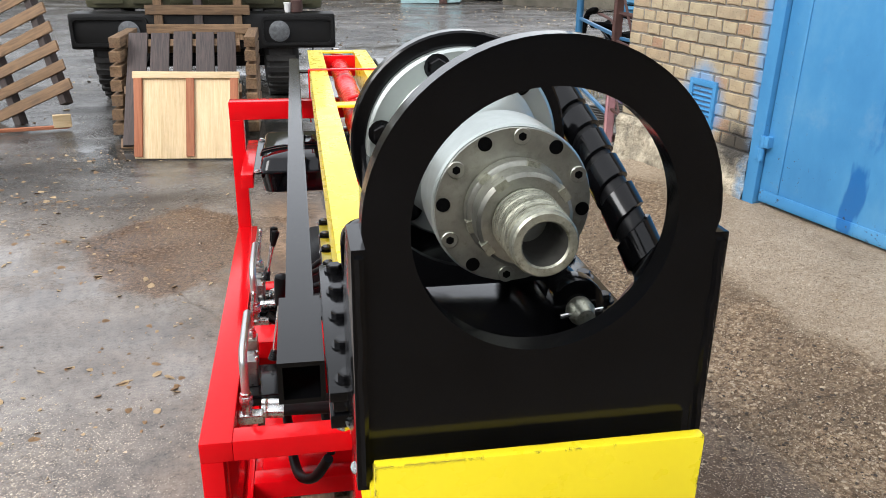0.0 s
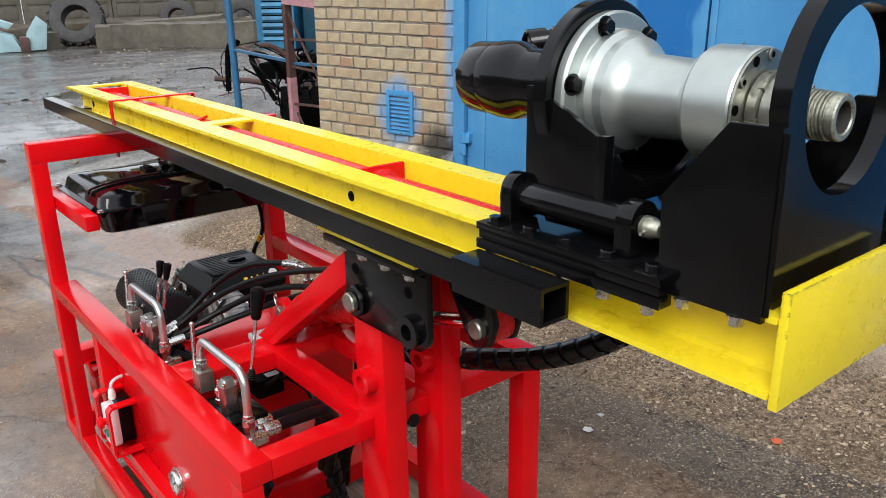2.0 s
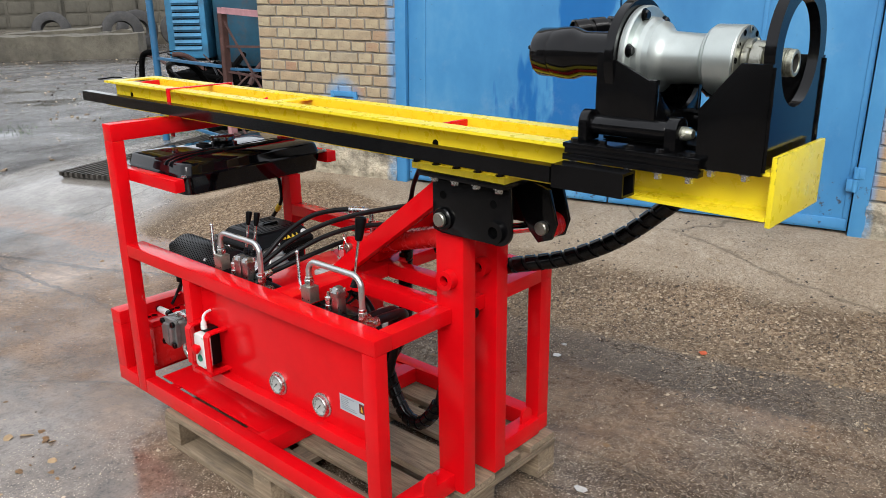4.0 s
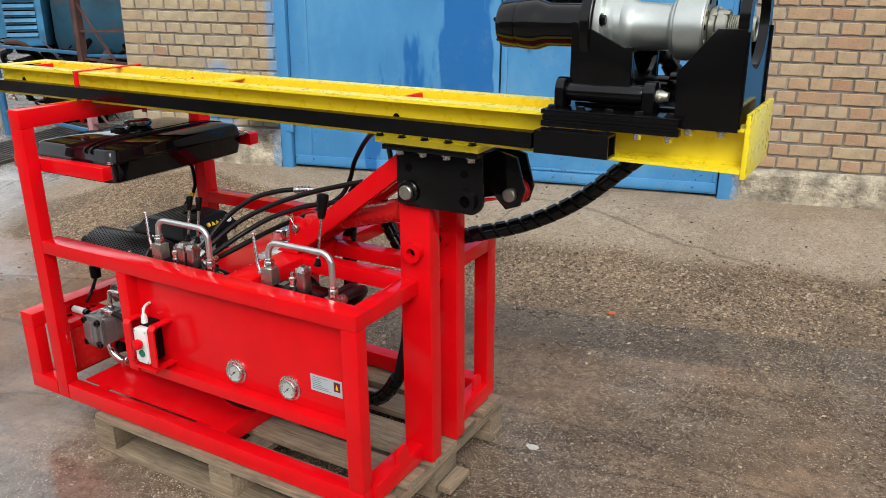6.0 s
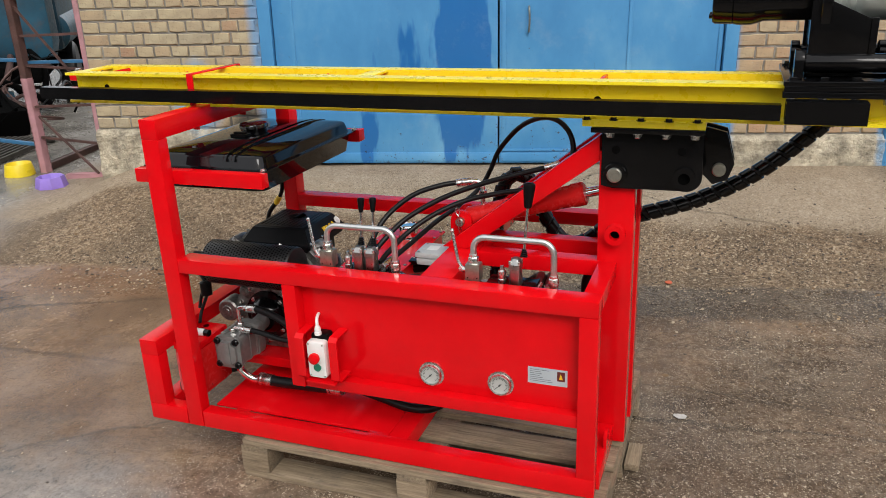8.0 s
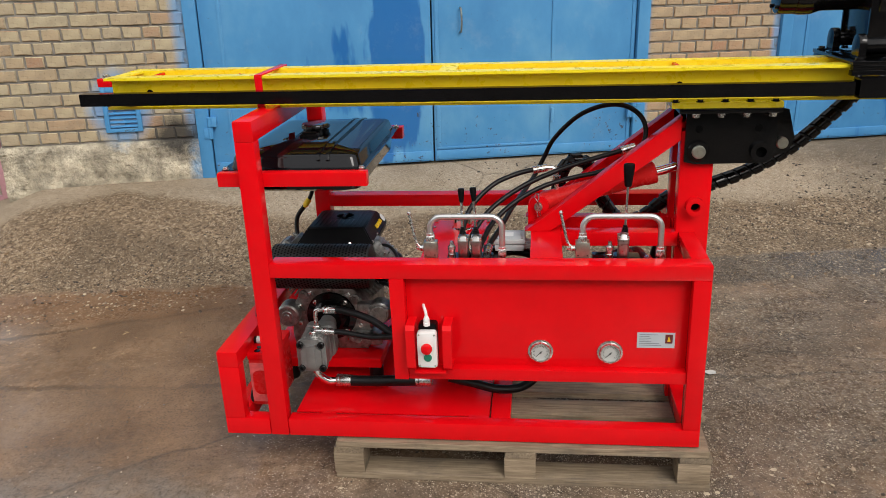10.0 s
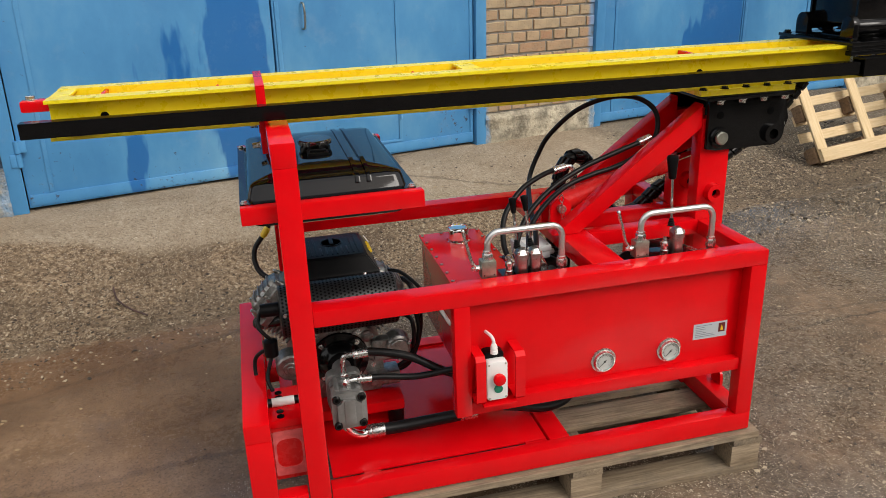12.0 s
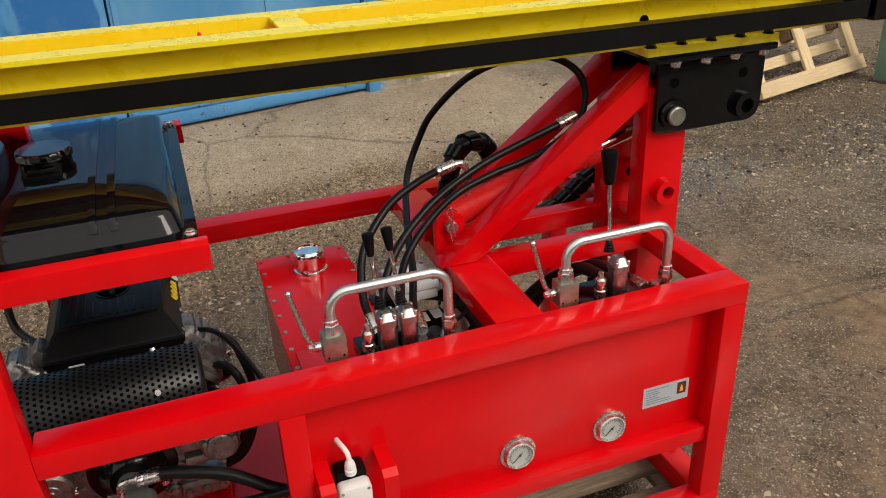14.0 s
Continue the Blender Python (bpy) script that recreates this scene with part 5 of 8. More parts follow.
for x, y in ((TX0 + 0.012, TY0 + 0.012), (TX0 + 0.012, TY1 - 0.012), (TX1 - 0.012, TY0 + 0.012), (TX1 - 0.012, TY1 - 0.012)):
    bolt_part("tank_bolt", tank, (x, y, 1.0575), (0, 0, 1), 0.008, 0.006, ZINC)

# ---- petrol engine ----
engine = thing("petrol_engine", "V-twin petrol engine with black air box and muffler", "engine")
bm = bmesh.new()
ab = lambda i, r=0.012: [(0.188 + i, 2.488 + i), (0.472 - i, 2.488 + i), (0.472 - i, 2.768 - i), (0.188 + i, 2.768 - i)]
loft(bm, [(0.656, ab(0.014)), (0.661, ab(0.004)), (0.688, ab(0.0)), (0.692, ab(0.004)), (0.733, ab(0.030)), (0.739, ab(0.037)), (0.742, ab(0.047))])
bmesh.ops.bevel(bm, geom=list(bm.edges), offset=0.004, segments=2, affect="EDGES")
airbox = part("air_box", bm, PLASTIC, engine, "black plastic air box")
bm = bmesh.new()
lathe(bm, [(0, 0.036), (0.003, 0.036), (0.003, 0.032), (0.001, 0.031)], (0.352, 2.622, 0.741), (0.352, 2.622, 0.8), 32)
box(bm, 0.322, 0.382, 2.615, 2.629, 0.742, 0.749, 0.003)
part("choke_knob", bm, PLASTIC, airbox)
for k in range(11):
    y = 2.545 + k * 0.0165
    bm = bmesh.new()
    for x0, x1 in (((0.242, 0.310),) if 2.57 < y < 2.675 else ((0.242, 0.42),)):
        box(bm, x0, x1, y - 0.003, y + 0.003, 0.7405, 0.7434, 0.0008)
    part("lid_rib", bm, PLASTIC, airbox)
WARN = surface("warning_yellow", (0.72, 0.48, 0.02), 0.4, var=0.03)
for k in range(4):
    bm = bmesh.new()
    m = Matrix.Translation((0.325 + k * 0.022, 2.4995, 0.711)) @ Matrix.Rotation(math.radians(-35), 4, "X")
    out = [(-0.008, -0.008), (0.008, -0.008), (0.0, 0.007)] if k else [(-0.006, -0.008), (0.006, -0.008), (0.006, 0.007), (-0.006, 0.007)]
    vs = [bm.verts.new(m @ Vector((u, -0.0045, v))) for u, v in out] + [bm.verts.new(m @ Vector((u, 0.002, v))) for u, v in out]
    n_ = len(out)
    bm.faces.new(vs[:n_])
    bm.faces.new(vs[n_:][::-1])
    for i in range(n_):
        bm.faces.new((vs[i], vs[(i + 1) % n_], vs[n_ + (i + 1) % n_], vs[n_ + i]))
    part("warning_mark", bm, WARN, airbox, "yellow warning mark")
bm = bmesh.new()
m = Matrix.Translation((0.425, 2.4995, 0.711)) @ Matrix.Rotation(math.radians(-35), 4, "X")
lathe(bm, [(0, 0.016), (0.001, 0.016)], m @ Vector((0, 0.0, 0)), m @ Vector((0, -0.1, 0)), 20)
for v in bm.verts:
    v.co += (m.to_3x3() @ Vector((0, -0.004, 0)))
part("round_sticker", bm, WHITE, airbox, "white round sticker")
bm = bmesh.new()
box(bm, 0.1868, 0.1885, 2.69, 2.72, 0.650, 0.672, 0.0)
part("paper_label", bm, WHITE, airbox, "small white label")
MX, MZ, MR = 0.062, 0.652, 0.078
bm = bmesh.new()
lathe(bm, [(0, 0.05), (0.004, MR - 0.004), (0.010, MR), (0.340, MR), (0.346, MR - 0.004), (0.35, 0.05)], (MX, 2.815, MZ), (MX, 2.465, MZ), 48)
muffler = part("muffler_guard", bm, MESHED, engine, "black perforated muffler guard")
verts, faces = [], []
for j in range(30):
    y = 2.478 + j * 0.0112
    for k in range(26):
        a = math.radians(k * 360 / 44 + (4.1 if j % 2 else 0) + 60)
        c = Vector((MX + math.cos(a) * MR * 1.003, y, MZ + math.sin(a) * MR * 1.003))
        t1, t2 = Vector((0, 1, 0)), Vector((-math.sin(a), 0, math.cos(a)))
        n0 = len(verts)
        for q in range(6):
            ph = q * math.pi / 3
            verts.append(c + 0.0036 * (math.cos(ph) * t1 + math.sin(ph) * t2))
        faces.append(tuple(range(n0, n0 + 6)))
me = bpy.data.meshes.new("perforation")
me.from_pydata(verts, [], faces)
me.materials.append(DARK)
holes = new("perforation", me)
holes.parent = muffler
tagged(holes, kind="stuff")
bm = bmesh.new()
lathe(bm, [(0, 0.020), (0.055, 0.020), (0.055, 0.016), (0.02, 0.016)], (MX - 0.02, 2.812, MZ + 0.02), (MX - 0.02, 2.9, MZ + 0.02), 24)
part("exhaust_outlet", bm, PLASTIC, muffler)
for y, a in ((2.55, 150), (2.80, 165), (2.55, 60)):
    bm = bmesh.new()
    p = Vector((MX + MR * math.cos(math.radians(a)), y, MZ + MR * math.sin(math.radians(a))))
    rod(bm, p, p + (p - Vector((MX, y, MZ))).normalized() * 0.005, 0.006, 10)
    part("guard_screw", bm, ZINC, muffler)
# crankcase, cylinders and covers
bm = bmesh.new()
out = [(2.52, 0.300), (2.79, 0.300), (2.80, 0.36), (2.79, 0.47), (2.75, 0.53), (2.70, 0.57), (2.60, 0.57), (2.55, 0.53), (2.51, 0.47), (2.505, 0.36)]
prism(bm, out, "x", 0.130, 0.42, 0.008)
case = part("crankcase", bm, ALU, engine, "cast aluminium crankcase")
for k in range(10):
    a = math.radians(20 + 36 * k)
    p = Vector((0.130, 2.652 + 0.118 * math.cos(a), 0.432 + 0.108 * math.sin(a)))
    bolt_part("case_bolt", case, p, (-1, 0, 0), 0.0065, 0.007, ZINC)
for k in range(16):
    a = math.radians(11 + 22.5 * k)
    m = Matrix.Translation((0.130, 2.652, 0.432)) @ Matrix.Rotation(a, 4, "X")
    bm = bmesh.new()
    box(bm, -0.006, 0.002, 0.094, 0.112, -0.0025, 0.0025, 0.0012, m)
    part("case_rib", bm, ALU, case)
for y, z, r in ((2.555, 0.500, 0.020), (2.745, 0.515, 0.018), (2.575, 0.345, 0.016), (2.735, 0.340, 0.020)):
    bm = bmesh.new()
    lathe(bm, [(0, r), (0.008, r * 0.95), (0.010, r * 0.6), (0.014, r * 0.55), (0.015, r * 0.3)], (0.130, y, z), (0.0, y, z), 18)
    part("case_boss", bm, ALU, case)
for z in (0.545, 0.552, 0.559):
    for y in (2.60, 2.635, 2.67, 2.70):
        bm = bmesh.new()
        box(bm, 0.126, 0.131, y - 0.011, y + 0.011, z - 0.0018, z + 0.0018, 0.0)
        part("vent_slot", bm, DARK, case)
bm = bmesh.new()
lathe(bm, [(0, 0.09), (0.004, 0.092), (0.012, 0.090), (0.016, 0.070), (0.03, 0.066), (0.05, 0.045)], (0.130, 2.645, 0.435), (0.0, 2.645, 0.435), 40)
part("drive_flange", bm, BLACK, engine, "black drive bell flange")
for k in range(4):
    a = math.radians(45 + 90 * k)
    bolt_part("flange_screw", engine, (0.118, 2.645 + 0.077 * math.cos(a), 0.435 + 0.077 * math.sin(a)), (-1, 0, 0), 0.007, 0.006, ZINC)
for side in (-1, 1):
    c0 = Vector((0.25, 2.652 + side * 0.075, 0.525))
    d = Vector((0, side * 0.72, 0.69)).normalized()
    cyl_ = None
    for k in range(7):
        bm = bmesh.new()
        m, _ = frame_to(c0 + d * (0.02 + 0.014 * k), c0 + d)
        box(bm, -0.085, 0.085, -0.052, 0.052, 0, 0.006, 0.002, m)
        part("cooling_fin", bm, ALU, engine)
    bm = bmesh.new()
    m, _ = frame_to(c0 + d * 0.11, c0 + d)
    def at(o, z):
        return (z, o)
    loft(bm, [at(rounded(-0.078, 0.082, -0.062, 0.062, 0.016, 4), 0.0), at(rounded(-0.080, 0.084, -0.064, 0.064, 0.018, 4), 0.006), at(rounded(-0.080, 0.084, -0.064, 0.064, 0.018, 4), 0.018), at(rounded(-0.066, 0.070, -0.052, 0.052, 0.018, 4), 0.021), at(rounded(-0.064, 0.068, -0.050, 0.050, 0.020, 4), 0.040), at(rounded(-0.070, 0.074, -0.056, 0.056, 0.018, 4), 0.042), at(rounded(-0.070, 0.074, -0.056, 0.056, 0.018, 4), 0.050), at(rounded(-0.060, 0.064, -0.046, 0.046, 0.022, 4), 0.053), at(rounded(-0.056, 0.060, -0.042, 0.042, 0.022, 4), 0.068), at(rounded(-0.046, 0.050, -0.032, 0.032, 0.020, 4), 0.076)])
    for v in bm.verts:
        v.co = m @ v.co
    head = part("cylinder_head", bm, ALU, engine, "cast aluminium rocker cover")
    for u, w in ((-0.058, -0.044), (-0.058, 0.044), (0.062, -0.044), (0.062, 0.044), (0.002, -0.049), (0.002, 0.049)):
        bm = bmesh.new()
        lathe(bm, [(0, 0.010), (0.012, 0.0095), (0.013, 0.0065), (0.022, 0.006)], m @ Vector((u, w, 0.044)), m @ Vector((u, w, 0.2)), 12)
        part("cover_boss", bm, ALU, head)
        bm = bmesh.new()
        hexagon(bm, m @ Vector((u, w, 0.062)), m @ Vector((u, w, 0.070)), 0.0052)
        part("cover_bolt", bm, ZINC, head)
    for u in (-0.030, -0.010, 0.012, 0.034):
        bm = bmesh.new()
        box(bm, u - 0.0025, u + 0.0025, -0.040, 0.040, 0.066, 0.080, 0.0015, m)
        part("cover_rib", bm, ALU, head)
    bm = bmesh.new()
    lathe(bm, [(0, 0.020), (0.010, 0.020), (0.012, 0.016), (0.024, 0.015), (0.026, 0.008)], m @ Vector((-0.060, 0.0, 0.030)), m @ Vector((-0.2, 0.0, 0.05)), 20)
    part("plug_boss", bm, ALU, head)
    bm = bmesh.new()
    box(bm, 0.06, 0.10, -0.03, 0.03, 0.0, 0.05, 0.008, m)
    part("lifting_eye", bm, ALU, head)
    bm = bmesh.new()
    sweep(bm, [m @ Vector((-0.06, 0.0, 0.012)), m @ Vector((-0.10, 0.0, 0.006)), Vector((0.12, 2.652 + side * 0.10, 0.605)), Vector((MX + 0.03, 2.652 + side * 0.09, 0.63))], 0.016, 12)
    part("exhaust_pipe", bm, BLACK, engine, "blackened exhaust pipe")
bm = bmesh.new()
rod(bm, (0.085, 2.462, 0.462), (0.15, 2.462, 0.462), 0.041, 32, 0.006)
rod(bm, (0.079, 2.462, 0.462), (0.085, 2.462, 0.462), 0.031, 32, 0.003)
box(bm, 0.100, 0.14, 2.470, 2.545, 0.455, 0.492, 0.006)
box(bm, 0.100, 0.13, 2.450, 2.540, 0.418, 0.440, 0.006)
for a in (30, 150, 270):
    rod(bm, (0.076, 2.462 + 0.036 * math.cos(math.radians(a)), 0.462 + 0.036 * math.sin(math.radians(a))), (0.10, 2.462 + 0.036 * math.cos(math.radians(a)), 0.462 + 0.036 * math.sin(math.radians(a))), 0.0055, 10, 0.001)
part("oil_filter", bm, ALU, engine, "round alloy oil filter cover")
bm = bmesh.new()
rod(bm, (0.09, 2.80, 0.445), (0.16, 2.80, 0.445), 0.043, 32, 0.006)
rod(bm, (0.084, 2.80, 0.445), (0.09, 2.80, 0.445), 0.022, 24, 0.003)
rod(bm, (0.08, 2.80, 0.445), (0.09, 2.80, 0.445), 0.012, 12, 0.002)
part("starter_motor", bm, ALU, engine, "round alloy starter motor")
bm = bmesh.new()
box(bm, 0.10, 0.17, 2.46, 2.56, 0.33, 0.375, 0.008)
for y in (2.475, 2.51, 2.545):
    rod(bm, (0.098, y, 0.35), (0.09, y, 0.35), 0.008, 10)
part("side_cover", bm, ALU, engine)
bm = bmesh.new()
lathe(bm, [(0, 0.02), (0.005, 0.125), (0.06, 0.13), (0.075, 0.10)], (0.42, 2.652, 0.44), (0.52, 2.652, 0.44), 40)
part("fan_housing", bm, PLASTIC, engine, "black fan housing")
bm = bmesh.new()
box(bm, 0.21, 0.44, 2.52, 2.74, 0.570, 0.656, 0.01)
part("intake_body", bm, PLASTIC, engine)
bar("engine_mount", engine, 0.055, 0.44, 2.46, 2.84, 0.262, 0.298, RED, 0.003)
for x, y in ((0.085, 2.485), (0.085, 2.80), (0.41, 2.485), (0.41, 2.80)):
    bm = bmesh.new()
    lathe(bm, [(0, 0.024), (0.004, 0.026), (0.05, 0.026), (0.055, 0.02)], (x, y, 0.206), (x, y, 0.3), 20)
    part("rubber_mount", bm, RUBBER, engine, "black rubber mount")
for pts, r in (([(0.24, 2.47, 0.56), (0.19, 2.43, 0.595), (0.15, 2.40, 0.58), (0.14, 2.385, 0.48), (0.15, 2.43, 0.38), (0.16, 2.52, 0.34)], 0.009), ([(0.30, 2.46, 0.60), (0.25, 2.41, 0.625), (0.20, 2.385, 0.60), (0.19, 2.37, 0.48), (0.17, 2.42, 0.36), (0.18, 2.52, 0.33)], 0.009), ([(0.22, 2.49, 0.53), (0.15, 2.43, 0.545), (0.11, 2.41, 0.53), (0.12, 2.42, 0.44), (0.15, 2.52, 0.42)], 0.007), ([(0.25, 2.50, 0.66), (0.21, 2.44, 0.675), (0.16, 2.40, 0.66), (0.06, 2.36, 0.63), (-0.02, 2.335, 0.60)], 0.006)):
    bm = bmesh.new()
    sweep(bm, pts, r, 10)
    part("cable", bm, RUBBER, engine, "black cable")
bm = bmesh.new()
rod(bm, (0.0, 2.342, 0.615), (-0.045, 2.325, 0.585), 0.006, 10)
part("cable_end", bm, WHITE, engine, "white cable end")
bm = bmesh.new()
sweep(bm, [(0.50, 2.80, 0.972), (0.525, 2.80, 0.93), (0.542, 2.798, 0.86), (0.548, 2.800, 0.79), (0.546, 2.815, 0.752)], 0.008, 10)
part("fuel_hose", bm, RUBBER, engine, "black fuel hose")
bm = bmesh.new()
lathe(bm, [(0, 0.006), (0.006, 0.009), (0.010, 0.012), (0.036, 0.012), (0.040, 0.009), (0.050, 0.006)], (0.547, 2.812, 0.757), (0.540, 2.852, 0.70), 18)
part("fuel_filter", bm, WARN, engine, "yellow inline fuel filter")
bm = bmesh.new()
sweep(bm, [(0.543, 2.838, 0.722), (0.538, 2.866, 0.685), (0.525, 2.872, 0.645), (0.49, 2.855, 0.610), (0.43, 2.80, 0.590)], 0.009, 10)
part("fuel_hose", bm, RUBBER, engine, "black fuel hose")
bm = bmesh.new()
lathe(bm, [(0, 0.010), (0.002, 0.020), (0.05, 0.021), (0.055, 0.012)], (0.05, 2.85, 0.52), (0.05, 2.85, 0.6), 20)
part("solenoid", bm, PLASTIC, engine)
for pts in ([(0.05, 2.85, 0.52), (0.03, 2.87, 0.46), (0.0, 2.86, 0.43)], [(0.06, 2.86, 0.54), (0.08, 2.90, 0.50), (0.05, 2.90, 0.42), (0.03, 2.88, 0.36)], [(0.05, 2.85, 0.575), (0.06, 2.88, 0.62), (0.10, 2.86, 0.66)]):
    bm = bmesh.new()
    sweep(bm, pts, 0.006, 8)
    part("wire", bm, RUBBER, engine)

# ---- hydraulic gear pump ----
pump = thing("gear_pump", "cast aluminium hydraulic gear pump on the engine shaft", "pump")
PYc, PZc = 2.652, 0.405
bm = bmesh.new()
lathe_out = rounded(PYc - 0.047, PYc + 0.047, PZc - 0.055, PZc + 0.055, 0.022, 5)
prism(bm, lathe_out, "x", -0.118, -0.022, 0.005)
part("body", bm, PUMP_ALLOY, pump)
bm = bmesh.new()
prism(bm, rounded(PYc - 0.050, PYc + 0.050, PZc - 0.058, PZc + 0.058, 0.018, 5), "x", -0.132, -0.119, 0.003)
scallop = []
for cy, cz, a0 in ((0.036, 0.043, 270), (-0.036, 0.043, 0), (-0.036, -0.043, 90), (0.036, -0.043, 180)):
    for k in range(7):
        a = math.radians(a0 - 15 * k)
        scallop.append((PYc + cy + 0.0175 * math.cos(a), PZc + cz + 0.0175 * math.sin(a)))
prism(bm, scallop, "x", -0.144, -0.1315, 0.0015)
prism(bm, rounded(PYc - 0.015, PYc + 0.015, PZc - 0.040, PZc + 0.040, 0.004, 3), "x", -0.1475, -0.1435, 0.0012)
part("end_cover", bm, PUMP_ALLOY, pump)
bm = bmesh.new()
prism(bm, rounded(PYc - 0.052, PYc + 0.052, PZc - 0.06, PZc + 0.06, 0.02, 5), "x", -0.0215, 0.015, 0.004)
rod(bm, (0.015, PYc, PZc + 0.01), (0.085, 2.647, 0.43), 0.03, 20)
part("mount_flange", bm, PUMP_ALLOY, pump)
for u, v in ((-0.036, -0.043), (0.036, -0.043), (-0.036, 0.043), (0.036, 0.043)):
    bm = bmesh.new()
    rod(bm, (-0.132, PYc + u, PZc + v), (-0.143, PYc + u, PZc + v), 0.0118, 18, 0.0015)
    screw_ = part("socket_screw", bm, BLACK, pump, "black socket screw")
    bm = bmesh.new()
    hexagon(bm, (-0.1428, PYc + u, PZc + v), (-0.1434, PYc + u, PZc + v), 0.0062)
    part("hex_socket", bm, DARK, screw_)
for x0 in (-0.112, -0.066, -0.030):
    bm = bmesh.new()
    ring_plate(bm, rounded(PYc - 0.0492, PYc + 0.0492, PZc - 0.0572, PZc + 0.0572, 0.022, 5), rounded(PYc - 0.046, PYc + 0.046, PZc - 0.054, PZc + 0.054, 0.021, 5), "x", x0 - 0.004, x0)
    part("body_rib", bm, PUMP_ALLOY, pump)
for u in (-0.030, 0.030):
    bm = bmesh.new()
    box(bm, -0.112, -0.034, PYc + u - 0.007, PYc + u + 0.007, PZc + 0.053, PZc + 0.060, 0.002)
    part("body_rib", bm, PUMP_ALLOY, pump)
for (x, z, hx_, hz) in ((-0.045, 0.535, -0.07, 0.53), (-0.09, 0.478, -0.07, 0.48)):
    bm = bmesh.new()
    hexagon(bm, (x, PYc, PZc + 0.054), (x, PYc, PZc + 0.072), 0.013)
    sweep(bm, [(x, PYc, PZc + 0.07), (x, PYc, z - 0.012), (x, PYc - 0.012, z), (x, PYc - 0.04, z)], 0.0075, 10)
    part("elbow_fitting", bm, ZINC, pump, "zinc plated elbow fitting")
bm = bmesh.new()
sweep(bm, [(-0.07, PYc + 0.01, PZc - 0.05), (-0.07, PYc + 0.004, PZc - 0.10), (-0.06, PYc - 0.03, 0.272), (-0.05, PYc - 0.06, 0.270)], 0.013, 12)
part("suction_elbow", bm, CHROME, pump, "bright steel suction elbow")


def hose(label, pts, r, ferrules=(), name="hydraulic_hose", steps=10, mat=RUBBER):
    h = thing(name, label, "hose")
    bm = bmesh.new()
    sweep(bm, pts, r, 14, steps)
    part("hose_line", bm, mat, h)
    for a, b, rr in ferrules:
        bm = bmesh.new()
        lathe(bm, [(0, rr * 0.9), (0.003, rr), (0.012, rr * 1.02), (0.014, rr * 0.95), (0.016, rr), ((Vector(b) - Vector(a)).length, rr * 0.98)], a, b, 16)
        part("ferrule", bm, ZINC, h, "crimped zinc ferrule")
    return h


hose("black hydraulic hose from the gear pump", [(-0.045, 2.610, 0.535), (-0.05, 2.56, 0.537), (-0.07, 2.46, 0.515), (-0.10, 2.37, 0.47), (-0.12, 2.30, 0.45)], 0.0125, [((-0.045, 2.622, 0.535), (-0.046, 2.578, 0.537), 0.0145)])
hose("thin black hydraulic hose from the gear pump", [(-0.09, 2.612, 0.478), (-0.09, 2.55, 0.474), (-0.10, 2.45, 0.463), (-0.12, 2.36, 0.478), (-0.13, 2.30, 0.49)], 0.0095, [((-0.09, 2.620, 0.478), (-0.09, 2.578, 0.475), 0.012)])
hose("thick black suction hose above the red floor plate", [(-0.05, 2.585, 0.270), (-0.05, 2.50, 0.268), (-0.06, 2.38, 0.278), (-0.07, 2.30, 0.287)], 0.019, [((-0.05, 2.598, 0.270), (-0.05, 2.545, 0.269), 0.0215), ((-0.066, 2.315, 0.286), (-0.07, 2.26, 0.290), 0.0215)])
hose("black hose sagging under the control panel", [(-0.07, 2.20, 0.300), (-0.06, 2.12, 0.275), (-0.05, 2.03, 0.248), (-0.03, 1.95, 0.250), (0.01, 1.89, 0.29), (0.05, 1.86, 0.37)], 0.015)

# ---- battery box ----
battery = thing("battery_box", "red battery box with black terminals beside the engine", "battery")
bar("case", battery, -0.130, 0.045, 2.785, 2.878, 0.2105, 0.385, RED_CYL, 0.006)
bar("lid", battery, -0.135, 0.050, 2.782, 2.879, 0.386, 0.412, RED, 0.006)
for x, y in ((-0.116, 2.846), (-0.090, 2.846), (-0.012, 2.846), (0.014, 2.846)):
    bm = bmesh.new()
    rod(bm, (x, y, 0.412), (x, y, 0.4140), 0.0105, 16)
    part("vent_plug", bm, BLACK, battery, "black vent plug")
bm = bmesh.new()
rod(bm, (-0.052, 2.784, 0.422), (-0.052, 2.876, 0.422), 0.0125, 16)
part("strap", bm, BLACK, battery)
bm = bmesh.new()
pipe(bm, (-0.052, 2.802, 0.422), (-0.052, 2.866, 0.422), 0.0133, 0.0126, 20)
part("paper_label", bm, WHITE, battery, "white paper label")
bm = bmesh.new()
ring_plate(bm, rounded(2.789, 2.875, 0.226, 0.374, 0.006, 5), rounded(2.797, 2.868, 0.252, 0.346, 0.024, 5), "x", -0.1325, -0.1302)
part("film_window", bm, surface("milky_red_film", (0.62, 0.11, 0.11), 0.22, var=0.25, big=30, fine=60, relief=0.3, relief_dist=0.002), battery, "torn milky film round a window")
bm = bmesh.new()
sweep(bm, [(-0.07, 2.79, 0.23), (-0.11, 2.82, 0.222), (-0.12, 2.88, 0.225), (-0.10, 2.872, 0.30), (-0.09, 2.884, 0.36)], 0.008, 10)
part("cable", bm, RUBBER, battery, "black cable")

